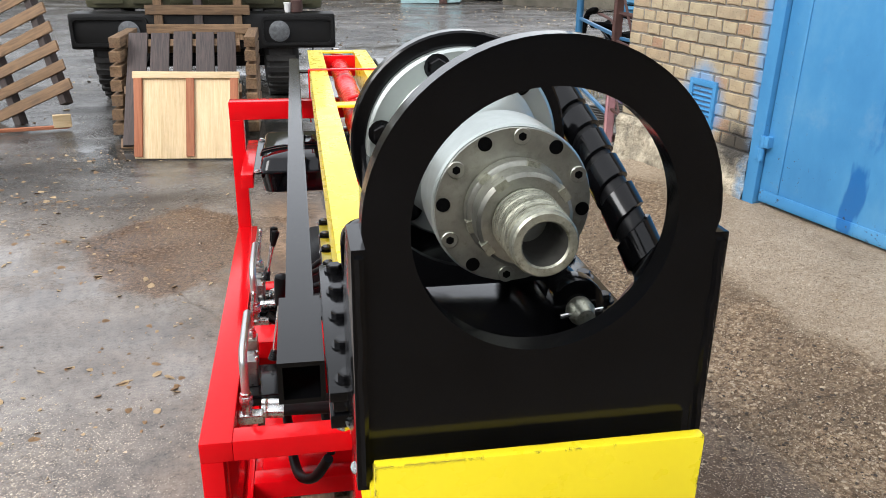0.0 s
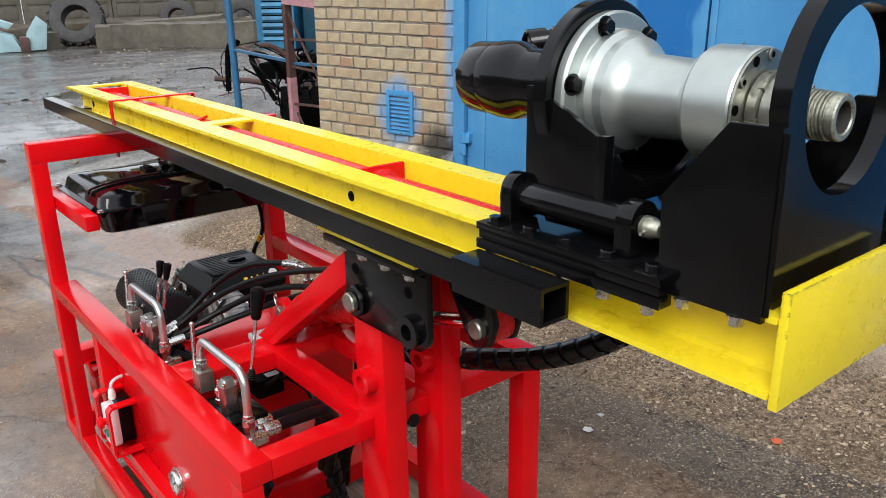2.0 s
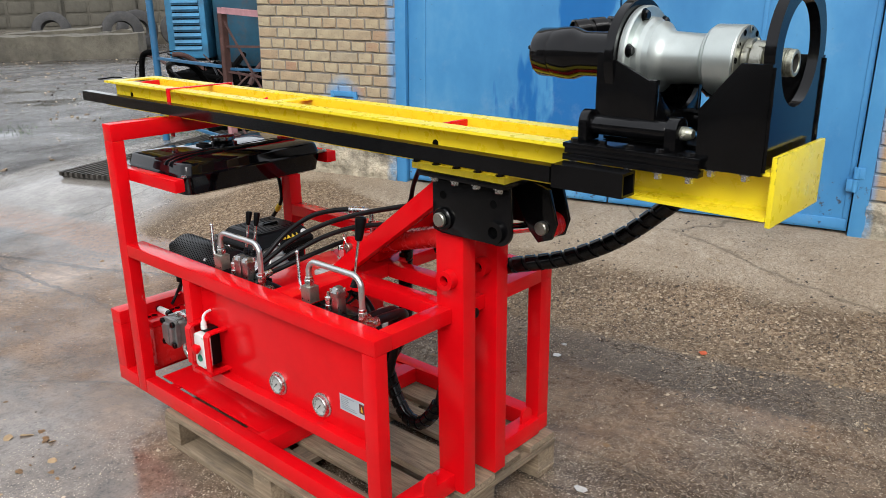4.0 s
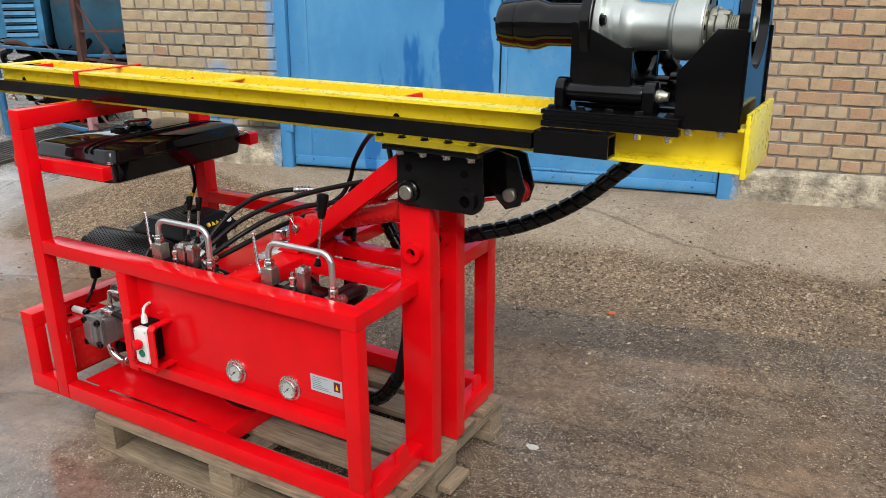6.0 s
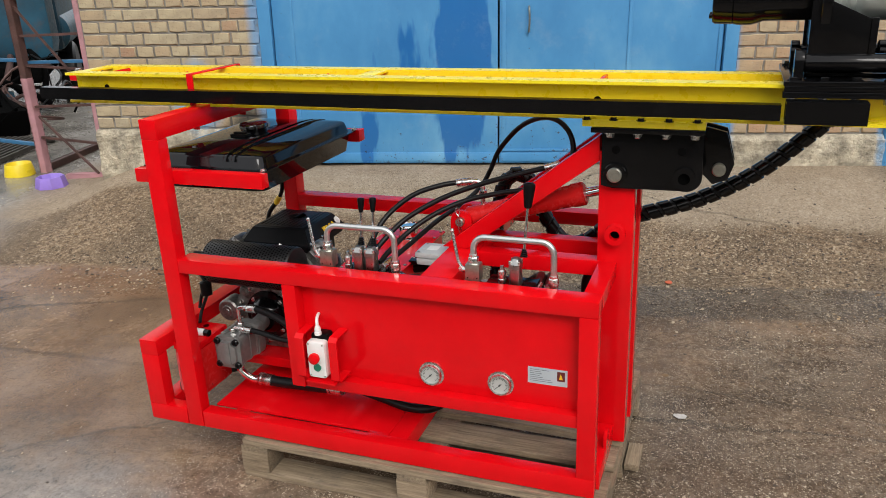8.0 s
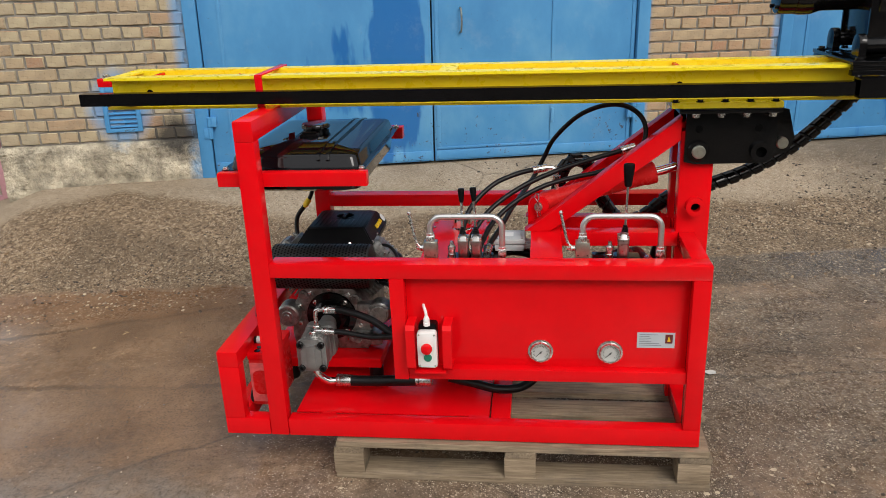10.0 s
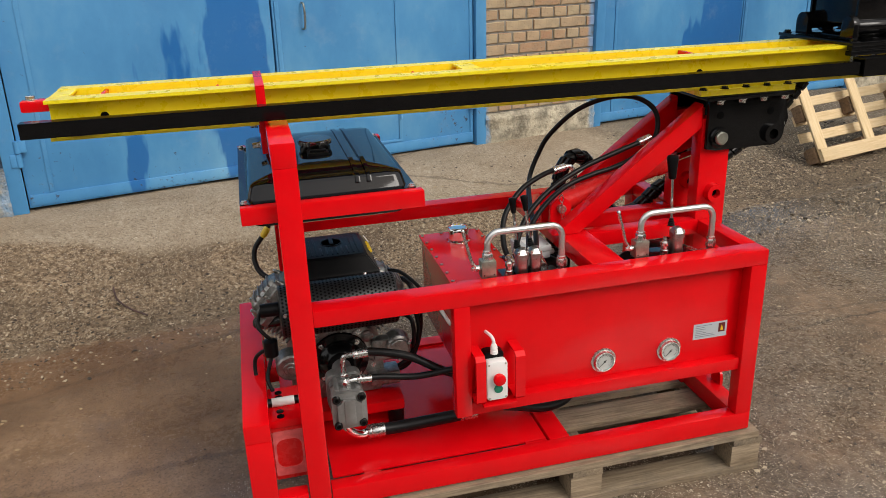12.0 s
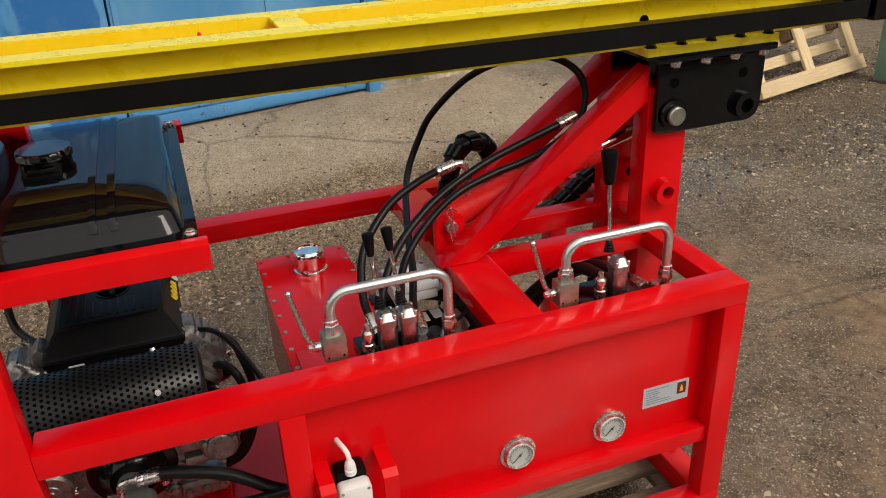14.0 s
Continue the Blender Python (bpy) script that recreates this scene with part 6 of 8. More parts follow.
# ---- oil tank ----
oil = thing("oil_tank", "red welded oil tank with bolted lid and chrome breather", "oil tank", m=pose(0, 0, -0.010))
bar("body", oil, -0.146, 0.478, 2.090, 2.292, 0.400, 0.683, RED, 0.003)
bar("valve_bracket", oil, -0.146, 0.030, 2.205, 2.285, 0.6912, 0.7000, RED, 0.003)
bar("lid", oil, -0.148, 0.488, 2.080, 2.300, 0.6835, 0.691, RED, 0.002)
for k in range(9):
    for y in (2.09, 2.29):
        bm = bmesh.new()
        x = -0.09 + k * 0.07
        rod(bm, (x, y, 0.691), (x, y, 0.695), 0.0055, 10, 0.001)
        part("lid_screw", bm, STEEL, oil)
for y in (2.15, 2.22):
    bm = bmesh.new()
    rod(bm, (0.478, y, 0.691), (0.478, y, 0.695), 0.0055, 10, 0.001)
    part("lid_screw", bm, STEEL, oil)
bm = bmesh.new()
lathe(bm, [(0, 0.041), (0.005, 0.041), (0.006, 0.035), (0.012, 0.034), (0.012, 0.036), (0.040, 0.0365), (0.047, 0.0365), (0.051, 0.034), (0.053, 0.027), (0.050, 0.024), (0.0505, 0.0)], (0.385, 2.181, 0.691), (0.385, 2.181, 0.8), 40)
part("breather_cap", bm, CHROME, oil, "chrome breather filler cap")

# ---- control valves ----
def ball_valve(parent, y, x=-0.132, zt=0.835):
    bm = bmesh.new()
    box(bm, x - 0.018, x + 0.018, y - 0.021, y + 0.021, zt - 0.062, zt - 0.012, 0.002)
    blk = part("ball_valve", bm, STEEL, parent, "steel ball valve block")
    for u in (-0.014, 0.014):
        bm = bmesh.new()
        rod(bm, (x - 0.018, y + u, zt - 0.052), (x - 0.0185, y + u, zt - 0.052), 0.0022, 8)
        part("screw_hole", bm, DARK, blk)
    bm = bmesh.new()
    hexagon(bm, (x, y, zt - 0.012), (x, y, zt + 0.008), 0.0155)
    hexagon(bm, (x, y, zt + 0.008), (x, y, zt + 0.016), 0.013)
    part("hex_union", bm, ZINC, blk)
    bm = bmesh.new()
    rod(bm, (x, y + 0.021, zt - 0.035), (x, y + 0.036, zt - 0.035), 0.009, 12, 0.002)
    hexagon(bm, (x, y + 0.036, zt - 0.035), (x, y + 0.046, zt - 0.035), 0.007)
    sweep(bm, [(x - 0.002, y + 0.028, zt - 0.035), (x, y + 0.045, zt - 0.015), (x + 0.006, y + 0.056, zt + 0.03), (x + 0.012, y + 0.066, zt + 0.074)], 0.0048, 10)
    bmesh.ops.create_icosphere(bm, subdivisions=2, radius=0.0065, matrix=Matrix.Translation((x + 0.012, y + 0.066, zt + 0.076)))
    part("valve_lever", bm, ZINC, blk, "zinc plated valve lever")


def u_pipe(parent, y0, y1, x=-0.132, z0=0.845, zt=0.902, zr=0.795):
    bm = bmesh.new()
    r = 0.036
    pts = [Vector((x, y0, z0))]
    pts += [Vector((x, y0 - r + r * math.cos(math.radians(a)), zt - r + r * math.sin(math.radians(a)))) for a in range(0, 91, 9)]
    pts += [Vector((x, y1 + r - r * math.sin(math.radians(a)), zt - r + r * math.cos(math.radians(a)))) for a in range(0, 91, 9)]
    pts += [Vector((x, y1, zr))]
    sweep(bm, pts, 0.0092, 20, 1)
    p = part("bent_pipe", bm, SATIN, parent, "bent zinc plated pipe")
    bm = bmesh.new()
    hexagon(bm, (x, y1, zr - 0.02), (x, y1, zr + 0.004), 0.0145)
    hexagon(bm, (x, y1, zr + 0.004), (x, y1, zr + 0.012), 0.0125)
    rod(bm, (x, y1, zr - 0.055), (x, y1, zr - 0.02), 0.011, 12)
    box(bm, x - 0.02, x + 0.035, y1 - 0.016, y1 + 0.014, zr - 0.062, zr - 0.040, 0.003)
    part("hex_union", bm, ZINC, p)


def spool(parent, y, x=-0.125, zb=0.765, h=0.066):
    bm = bmesh.new()
    def ring(k, r):
        return rounded(x - 0.019 + k, x + 0.019 - k, y - 0.0172 + k, y + 0.0172 - k, r, 4)
    loft(bm, [(zb, ring(0.002, 0.006)), (zb + 0.003, ring(0.0008, 0.007)), (zb + h * 0.62, ring(0.0018, 0.008)), (zb + h * 0.64, ring(0.0, 0.006)), (zb + h * 0.80, ring(0.0, 0.006)), (zb + h * 0.83, ring(0.002, 0.006)), (zb + h * 0.97, ring(0.006, 0.006)), (zb + h, ring(0.009, 0.005))])
    s_ = part("spool_housing", bm, CASTING, parent, "bright cast alloy spool housing")
    for u in (-0.013, 0.013):
        for q in (-0.0145, 0.0145):
            bm = bmesh.new()
            lathe(bm, [(0, 0.0042), (0.010, 0.0042), (0.011, 0.0032), (0.0112, 0.0)], (x + q, y + u, zb + h * 0.80), (x + q, y + u, zb + h), 12)
            part("screw", bm, ZINC, s_)
    return s_


def relief_valve(parent, y, x=-0.128, zb=0.765):
    bm = bmesh.new()
    lathe(bm, [(0, 0.012), (0.016, 0.0125), (0.018, 0.0105), (0.030, 0.0105), (0.031, 0.0125), (0.040, 0.012), (0.044, 0.007), (0.056, 0.0055)], (x, y, zb), (x, y, zb + 0.1), 16)
    part("relief_valve", bm, ZINC, parent, "zinc plated relief valve")


def hand_lever(parent, a, b, knob):
    bm = bmesh.new()
    a, b = Vector(a), Vector(b)
    d = (b - a).normalized()
    rod(bm, a - d * 0.004, b, 0.0042, 12)
    lv = part("hand_lever", bm, CHROME, parent, "chrome lever rod")
    bm = bmesh.new()
    lathe(bm, [(0, 0.012)] + [(0.002 + 0.0026 * q, (0.0118 if q % 2 else 0.0095) - 0.0006 * q) for q in range(8)] + [(0.023, 0.005)], a - d * 0.006, b, 16)
    part("rubber_boot", bm, RUBBER, lv, "black rubber boot")
    bm = bmesh.new()
    k = knob
    lathe(bm, [(0, 0.0055 * k), (0.004, 0.0070 * k), (0.030 * k, 0.0100 * k), (0.038 * k, 0.0108 * k), (0.043 * k, 0.0102 * k), (0.045 * k, 0.007 * k)], b - d * 0.004, b + d, 20)
    part("knob", bm, PLASTIC, lv, "black plastic knob")


valve_1 = thing("valve_bank", "double spool hydraulic valve bank with two black-knobbed levers", "control valve", "valve banks", m=pose(0.004, -0.004, -0.010))
bar("valve_base", valve_1, -0.149, -0.07, 2.045, 2.190, 0.735, 0.764, BLACK, 0.004)
spool(valve_1, 2.135, h=0.076)
spool(valve_1, 2.095, h=0.076)
relief_valve(valve_1, 2.172)
ball_valve(valve_1, 2.237)
u_pipe(valve_1, 2.237, 2.015)
hand_lever(valve_1, (-0.100, 2.139, 0.842), (-0.080, 2.142, 0.936), 1.0)
hand_lever(valve_1, (-0.100, 2.098, 0.842), (-0.076, 2.104, 0.938), 1.0)
valve_2 = thing("valve_bank", "single spool hydraulic valve bank with one tall knobbed lever", "control valve", "valve banks", m=pose(0.004, -0.006, -0.010))
bar("valve_base", valve_2, -0.149, -0.06, 1.595, 1.740, 0.735, 0.764, BLACK, 0.004)
spool(valve_2, 1.650, h=0.082)
relief_valve(valve_2, 1.690)
ball_valve(valve_2, 1.772)
u_pipe(valve_2, 1.772, 1.540)
hand_lever(valve_2, (-0.072, 1.640, 0.838), (-0.050, 1.634, 0.975), 1.6)
for x, y in ((-0.10, 1.56), (-0.10, 1.595)):
    hose("black hydraulic hose behind the valve bank", [(x + 0.03, y, 0.728), (x + 0.09, y + 0.01, 0.722), (x + 0.19, y + 0.03, 0.70), (x + 0.26, y + 0.12, 0.60), (x + 0.28, y + 0.2, 0.40)], 0.0145, [((x - 0.0, y, 0.730), (x + 0.05, y, 0.726), 0.016)])
for y in (1.98, 2.01):
    hose("black hydraulic hose behind the valve bank", [(-0.10, y + 0.05, 0.745), (-0.04, y + 0.04, 0.70), (0.0, y + 0.04, 0.62), (0.04, y + 0.03, 0.48), (0.06, y, 0.30)], 0.013)

# ---- hoses that rise to the feed and tilt cylinders ----
hose("black hydraulic hose looping up under the yellow beam", [(-0.10, 2.06, 0.765), (-0.03, 2.05, 0.775), (0.06, 2.02, 0.80), (0.18, 1.99, 0.825), (0.33, 1.945, 0.850), (0.41, 1.910, 0.885), (0.425, 1.878, 0.945), (0.41, 1.843, 1.015), (0.37, 1.765, 1.10), (0.31, 1.683, 1.147), (0.255, 1.615, 1.155), (0.215, 1.565, 1.125), (0.200, 1.550, 1.070), (0.19, 1.575, 1.010), (0.19, 1.645, 0.965), (0.19, 1.71, 0.943), (0.185, 1.78, 0.930), (0.16, 1.88, 0.908), (0.11, 1.97, 0.872), (0.05, 2.04, 0.825), (-0.03, 2.075, 0.785), (-0.08, 2.085, 0.765)], 0.0082, [((-0.115, 2.06, 0.764), (-0.06, 2.055, 0.770), 0.0125)])
hose("black hydraulic hose to the tilt cylinder rod end", [(-0.08, 2.12, 0.765), (-0.02, 2.11, 0.80), (0.05, 2.05, 0.865), (0.11, 1.95, 0.922), (0.15, 1.83, 0.966), (0.165, 1.72, 0.998), (0.175, 1.63, 1.022), (0.179, 1.60, 1.030)], 0.0082, [((0.176, 1.63, 1.022), (0.181, 1.585, 1.035), 0.0125), ((-0.10, 2.12, 0.760), (-0.055, 2.116, 0.778), 0.0125)])
hose("black hydraulic hose to the tilt cylinder base", [(-0.07, 2.14, 0.765), (-0.01, 2.145, 0.80), (0.06, 2.12, 0.865), (0.115, 2.05, 0.925), (0.155, 1.97, 0.952), (0.19, 1.90, 0.960)], 0.0082, [((0.180, 1.92, 0.957), (0.197, 1.872, 0.961), 0.0125), ((-0.09, 2.14, 0.760), (-0.045, 2.143, 0.778), 0.0125)])
elbow = thing("hose_elbow", "zinc plated elbow fitting on the tilt cylinder", "fitting")
bm = bmesh.new()
sweep(bm, [(0.197, 1.874, 0.961), (0.201, 1.853, 0.960), (0.202, 1.840, 0.945), (0.202, 1.838, 0.915), (0.202, 1.840, 0.87)], 0.0075, 10)
part("elbow", bm, ZINC, elbow)
bm = bmesh.new()
hexagon(bm, (0.202, 1.838, 0.932), (0.202, 1.838, 0.908), 0.013)
part("nut", bm, ZINC, elbow)


def wrapped_hose(label, pts, r, pitch=0.036):
    h = thing("wrapped_hose", label, "hose")
    path = smooth_path(pts, 14)
    total = 0
    dist = [0]
    for a, b in zip(path, path[1:]):
        total += (b - a).length
        dist.append(total)
    bm = bmesh.new()
    sweep(bm, pts, r * 0.82, 16, 8)
    part("hose_core", bm, RUBBER, h)
    # flat plastic band wound round the hoses
    n = int(total / pitch * 22)
    bm = bmesh.new()
    rows = []
    up0 = Vector((0.3, 0.2, 0.93))
    for i in range(n + 1):
        s_ = total * i / n
        k = max(j for j in range(len(dist)) if dist[j] <= s_ + 1e-9)
        k = min(k, len(path) - 2)
        d = (path[k + 1] - path[k])
        p = path[k] + d * ((s_ - dist[k]) / max(1e-6, d.length))
        d = d.normalized()
        side = up0.cross(d).normalized()
        up = d.cross(side)
        a = 2 * math.pi * s_ / pitch
        nrm = math.cos(a) * side + math.sin(a) * up
        w = pitch * 0.40
        rows.append([bm.verts.new(p + nrm * r * 0.84 - d * w), bm.verts.new(p + nrm * r * 1.02 - d * (w * 0.9)), bm.verts.new(p + nrm * r * 1.02 + d * (w * 0.9)), bm.verts.new(p + nrm * r * 0.84 + d * w)])
    for a, b in zip(rows, rows[1:]):
        for k in range(3):
            bm.faces.new((a[k], a[k + 1], b[k + 1], b[k]))
    part("spiral_wrap", bm, BLACK, h, "black plastic spiral wrap")


wrapped_hose("thick black spiral-wrapped hose bundle hanging below the beam", [(0.27, 1.12, 1.55), (0.345, 1.03, 1.555), (0.368, 0.95, 1.515), (0.380, 0.87, 1.468), (0.393, 0.81, 1.425), (0.413, 0.775, 1.37), (0.440, 0.77, 1.30), (0.430, 0.80, 1.19), (0.405, 0.90, 1.09), (0.385, 1.03, 0.98), (0.36, 1.18, 0.90), (0.325, 1.34, 0.852), (0.345, 1.44, 0.812), (0.358, 1.53, 0.735), (0.368, 1.61, 0.725), (0.372, 1.680, 0.815), (0.370, 1.712, 0.905), (0.365, 1.745, 0.942), (0.36, 1.785, 0.942), (0.358, 1.815, 0.905), (0.358, 1.83, 0.84), (0.36, 1.845, 0.72), (0.35, 1.85, 0.50), (0.33, 1.93, 0.32), (0.31, 1.92, 0.215)], 0.0245, 0.044)
wrapped_hose("black spiral-wrapped hose looping down inside the skid", [(0.2, 1.82, 0.52), (0.2, 1.79, 0.42), (0.2, 1.75, 0.32), (0.2, 1.70, 0.255), (0.2, 1.64, 0.25), (0.2, 1.59, 0.29), (0.2, 1.545, 0.36)], 0.024)
hose("black hydraulic hose rising out of the wrapped bundle", [(0.2, 1.545, 0.355), (0.2, 1.53, 0.42), (0.2, 1.512, 0.50), (0.2, 1.503, 0.60), (0.2, 1.495, 0.67), (0.2, 1.45, 0.71), (0.2, 1.39, 0.72)], 0.016)
hose("black hydraulic hose running down from the oil tank", [(0.2, 2.089, 0.64), (0.2, 1.98, 0.66), (0.2, 1.89, 0.63), (0.2, 1.84, 0.57), (0.2, 1.815, 0.51)], 0.016)

# ---- gauges, plate and control box on the red panel ----
DIAL = surface("dial_face", (0.42, 0.42, 0.40), 0.5, var=0.02)
INK = surface("black_ink", (0.02, 0.02, 0.02), 0.6, var=0.05)


def gauge(y, z, needle):
    g = thing("pressure_gauge", "round steel pressure gauge with white dial", "gauge", "panel gauges", m=pose(-0.176, y, z))
    bm = bmesh.new()
    lathe(bm, [(0, 0.0395), (0.004, 0.0395), (0.005, 0.034), (0.014, 0.033), (0.017, 0.031), (0.017, 0.0275), (0.012, 0.027)], (0, 0, 0), (-0.02, 0, 0), 48)
    part("bezel", bm, ZINC, g)
    bm = bmesh.new()
    rod(bm, (-0.012, 0, 0), (-0.0125, 0, 0), 0.0272, 40)
    part("dial", bm, DIAL, g)
    for k in range(21):
        a = math.radians(225 - 13.5 * k)
        r0 = 0.0200 if k % 4 else 0.0175
        m = Matrix.Rotation(a, 4, "X")
        bm = bmesh.new()
        box(bm, -0.0132, -0.0126, r0, 0.0238, -0.0007, 0.0007, 0, m)
        for v in bm.verts:
            v.co.y = -v.co.y
        part("tick", bm, INK, g)
    m = Matrix.Rotation(math.radians(needle), 4, "X")
    bm = bmesh.new()
    box(bm, -0.0142, -0.0136, -0.008, 0.019, -0.0008, 0.0008, 0, m)
    for v in bm.verts:
        v.co.y = -v.co.y
    part("needle", bm, INK, g)
    bm = bmesh.new()
    rod(bm, (-0.0136, 0, 0), (-0.0152, 0, 0), 0.003, 12)
    part("hub", bm, INK, g)
    for k in range(3):
        a = math.radians(30 + 120 * k)
        bm = bmesh.new()
        rod(bm, (-0.004, 0.0368 * math.cos(a), 0.0368 * math.sin(a)), (-0.0062, 0.0368 * math.cos(a), 0.0368 * math.sin(a)), 0.0025, 8)
        part("screw", bm, STEEL, g)


gauge(1.892, 0.463, 225)
gauge(1.677, 0.463, 225)

PRINT = surface("grey_print", (0.16, 0.18, 0.20), 0.6, var=0.05)
plate = thing("type_plate", "small aluminium type plate with fine unreadable print", "plate", m=pose(-0.176, 1.539, 0.506))
bm = bmesh.new()
box(bm, -0.0012, 0.0, -0.057, 0.057, -0.026, 0.026, 0.0)
part("plate_sheet", bm, surface("anodised_plate", (0.40, 0.44, 0.47), 0.4, metal=0.0, var=0.05), plate)
for k in range(7):
    bm = bmesh.new()
    z = 0.019 - k * 0.006
    w = (0.055, 0.03, 0.034, 0.028, 0.036, 0.060, 0.066)[k]
    box(bm, -0.0018, -0.00125, 0.050 - w, 0.050, z - 0.0008, z + 0.0008, 0)
    part("print_bar", bm, PRINT, plate)
bm = bmesh.new()
box(bm, -0.0018, -0.00125, -0.050, -0.028, -0.010, 0.020, 0)
part("emblem", bm, surface("emblem_dark_red", (0.10, 0.012, 0.012), 0.5), plate, "small dark red emblem")
bm = bmesh.new()
prism(bm, [(-0.044, -0.004), (-0.034, -0.004), (-0.036, 0.008), (-0.038, 0.014), (-0.041, 0.008)], "x", -0.0023, -0.0019)
part("emblem_mark", bm, WARN, plate, "yellow flame-shaped mark")

ctl = thing("control_box", "grey-white push-button box between two red ears", "control box", m=pose(0.008, -0.009, -0.022))
bm = bmesh.new()
prism(bm, rounded(2.222, 2.284, 0.452, 0.574, 0.010, 4), "x", -0.252, -0.222, 0.006)
part("front_cover", bm, WHITE, ctl)
bm = bmesh.new()
prism(bm, rounded(2.224, 2.282, 0.454, 0.590, 0.010, 4), "x", -0.2215, -0.186, 0.004)
part("back_shell", bm, PLASTIC, ctl, "black plastic back shell")
bm = bmesh.new()
lathe(bm, [(0, 0.010), (0.008, 0.010), (0.009, 0.0165), (0.016, 0.018), (0.022, 0.0165), (0.025, 0.011), (0.026, 0.0)], (-0.252, 2.252, 0.526), (-0.3, 2.252, 0.526), 28)
part("stop_button", bm, RED, ctl, "red mushroom stop button")
bm = bmesh.new()
lathe(bm, [(0, 0.0125), (0.004, 0.0125), (0.005, 0.010), (0.003, 0.009)], (-0.252, 2.251, 0.489), (-0.3, 2.251, 0.489), 24)
part("start_button", bm, surface("green_button", (0.01, 0.17, 0.10), 0.35), ctl, "green start button")
for u, v in ((2.229, 0.460), (2.277, 0.460), (2.229, 0.566), (2.277, 0.566)):
    bm = bmesh.new()
    rod(bm, (-0.2515, u, v), (-0.2525, u, v), 0.003, 10)
    part("cover_screw", bm, STEEL, ctl)
bm = bmesh.new()
lathe(bm, [(0, 0.011), (0.010, 0.011), (0.011, 0.009), (0.016, 0.0105), (0.024, 0.009), (0.030, 0.006)], (-0.225, 2.254, 0.588), (-0.225, 2.254, 0.7), 14)
part("cable_gland", bm, WHITE, ctl)
bm = bmesh.new()
sweep(bm, [(-0.225, 2.254, 0.61), (-0.2235, 2.255, 0.628), (-0.214, 2.259, 0.637), (-0.200, 2.264, 0.640), (-0.187, 2.267, 0.640)], 0.0048, 10)
part("cable", bm, WHITE, ctl, "white cable")
for y in (2.174, 2.289):
    bm = bmesh.new()
    ear = [(-0.184, 0.446), (-0.250, 0.446), (-0.262, 0.458), (-0.262, 0.586), (-0.250, 0.598), (-0.184, 0.598)]
    inner = [(-0.184, 0.452), (-0.249, 0.452), (-0.256, 0.460), (-0.256, 0.584), (-0.249, 0.592), (-0.184, 0.592)]
    prism(bm, ear + inner[::-1], "y", y, y + 0.028, 0.0)
    part("ear", bm, RED, ctl, "red flat bar bent into a guard")
bar("shelf", ctl, -0.255, -0.209, 2.195, 2.295, 0.432, 0.440, RED, 0.001)
jbox = thing("junction_box", "grey-white cable junction box beside the oil tank", "junction box")
BOXGREY = surface("grey_box_plastic", (0.46, 0.48, 0.48), 0.45, var=0.06, big=20, fine=120, relief=0.05, dirt=0.2)
bm = bmesh.new()
box(bm, 0.118, 0.216, 1.947, 2.048, 0.688, 0.713, 0.006)
part("box_body", bm, BOXGREY, jbox)
bm = bmesh.new()
box(bm, 0.115, 0.219, 1.944, 2.051, 0.7135, 0.732, 0.005)
lid_ = part("box_lid", bm, BOXGREY, jbox)
for x, y in ((0.126, 1.955), (0.208, 1.955), (0.126, 2.040), (0.208, 2.040)):
    bm = bmesh.new()
    rod(bm, (x, y, 0.7315), (x, y, 0.7335), 0.004, 10)
    part("lid_screw", bm, STEEL, lid_)
bm = bmesh.new()
box(bm, 0.150, 0.190, 1.985, 2.022, 0.7321, 0.7326)
part("paper_label", bm, WHITE, lid_, "white paper label")
for x in (0.145, 0.190):
    bm = bmesh.new()
    lathe(bm, [(0, 0.011), (0.008, 0.011), (0.009, 0.009), (0.020, 0.009), (0.022, 0.005)], (x, 1.947, 0.700), (x, 1.9, 0.700), 14)
    part("gland", bm, BOXGREY, jbox)
    bm = bmesh.new()
    sweep(bm, [(x, 1.927, 0.700), (x, 1.900, 0.696), (x - 0.02, 1.882, 0.672), (x - 0.05, 1.905, 0.638), (x - 0.03, 1.965, 0.62)], 0.0045, 8)
    part("wire", bm, RUBBER, jbox, "black wire")
bm = bmesh.new()
box(bm, 0.150, 0.190, 1.990, 2.0895, 0.672, 0.6875, 0.002)
part("bracket", bm, BLACK, jbox, "black steel bracket")
coil = thing("solenoid_coil", "black solenoid coil with white labels under the junction box", "solenoid")
bm = bmesh.new()
box(bm, 0.075, 0.155, 1.930, 2.0895, 0.585, 0.640, 0.006)
part("coil_body", bm, PLASTIC, coil)
for x0, x1, y0, y1 in ((0.110, 0.148, 1.938, 1.962), (0.105, 0.145, 1.972, 2.010)):
    bm = bmesh.new()
    box(bm, x0, x1, y0, y1, 0.6401, 0.6408)
    part("white_label", bm, WHITE, coil, "white printed label")
can = thing("filter_canister", "white plastic oil filter canister beside the oil tank", "filter")
bm = bmesh.new()
lathe(bm, [(0, 0.020), (0.003, 0.030), (0.010, 0.0345), (0.095, 0.0355), (0.108, 0.033), (0.117, 0.026), (0.120, 0.012)], (0.262, 1.858, 0.470), (0.262, 1.858, 0.7), 32)
part("canister", bm, surface("milky_plastic", (0.60, 0.61, 0.58), 0.4, var=0.06, big=20, fine=120, relief=0.05), can)
bm = bmesh.new()
sweep(bm, [(0.262, 1.885, 0.53), (0.262, 1.97, 0.53), (0.250, 2.04, 0.54), (0.245, 2.0895, 0.54)], 0.012, 12)
part("neck", bm, RUBBER, can, "black rubber neck to the tank")
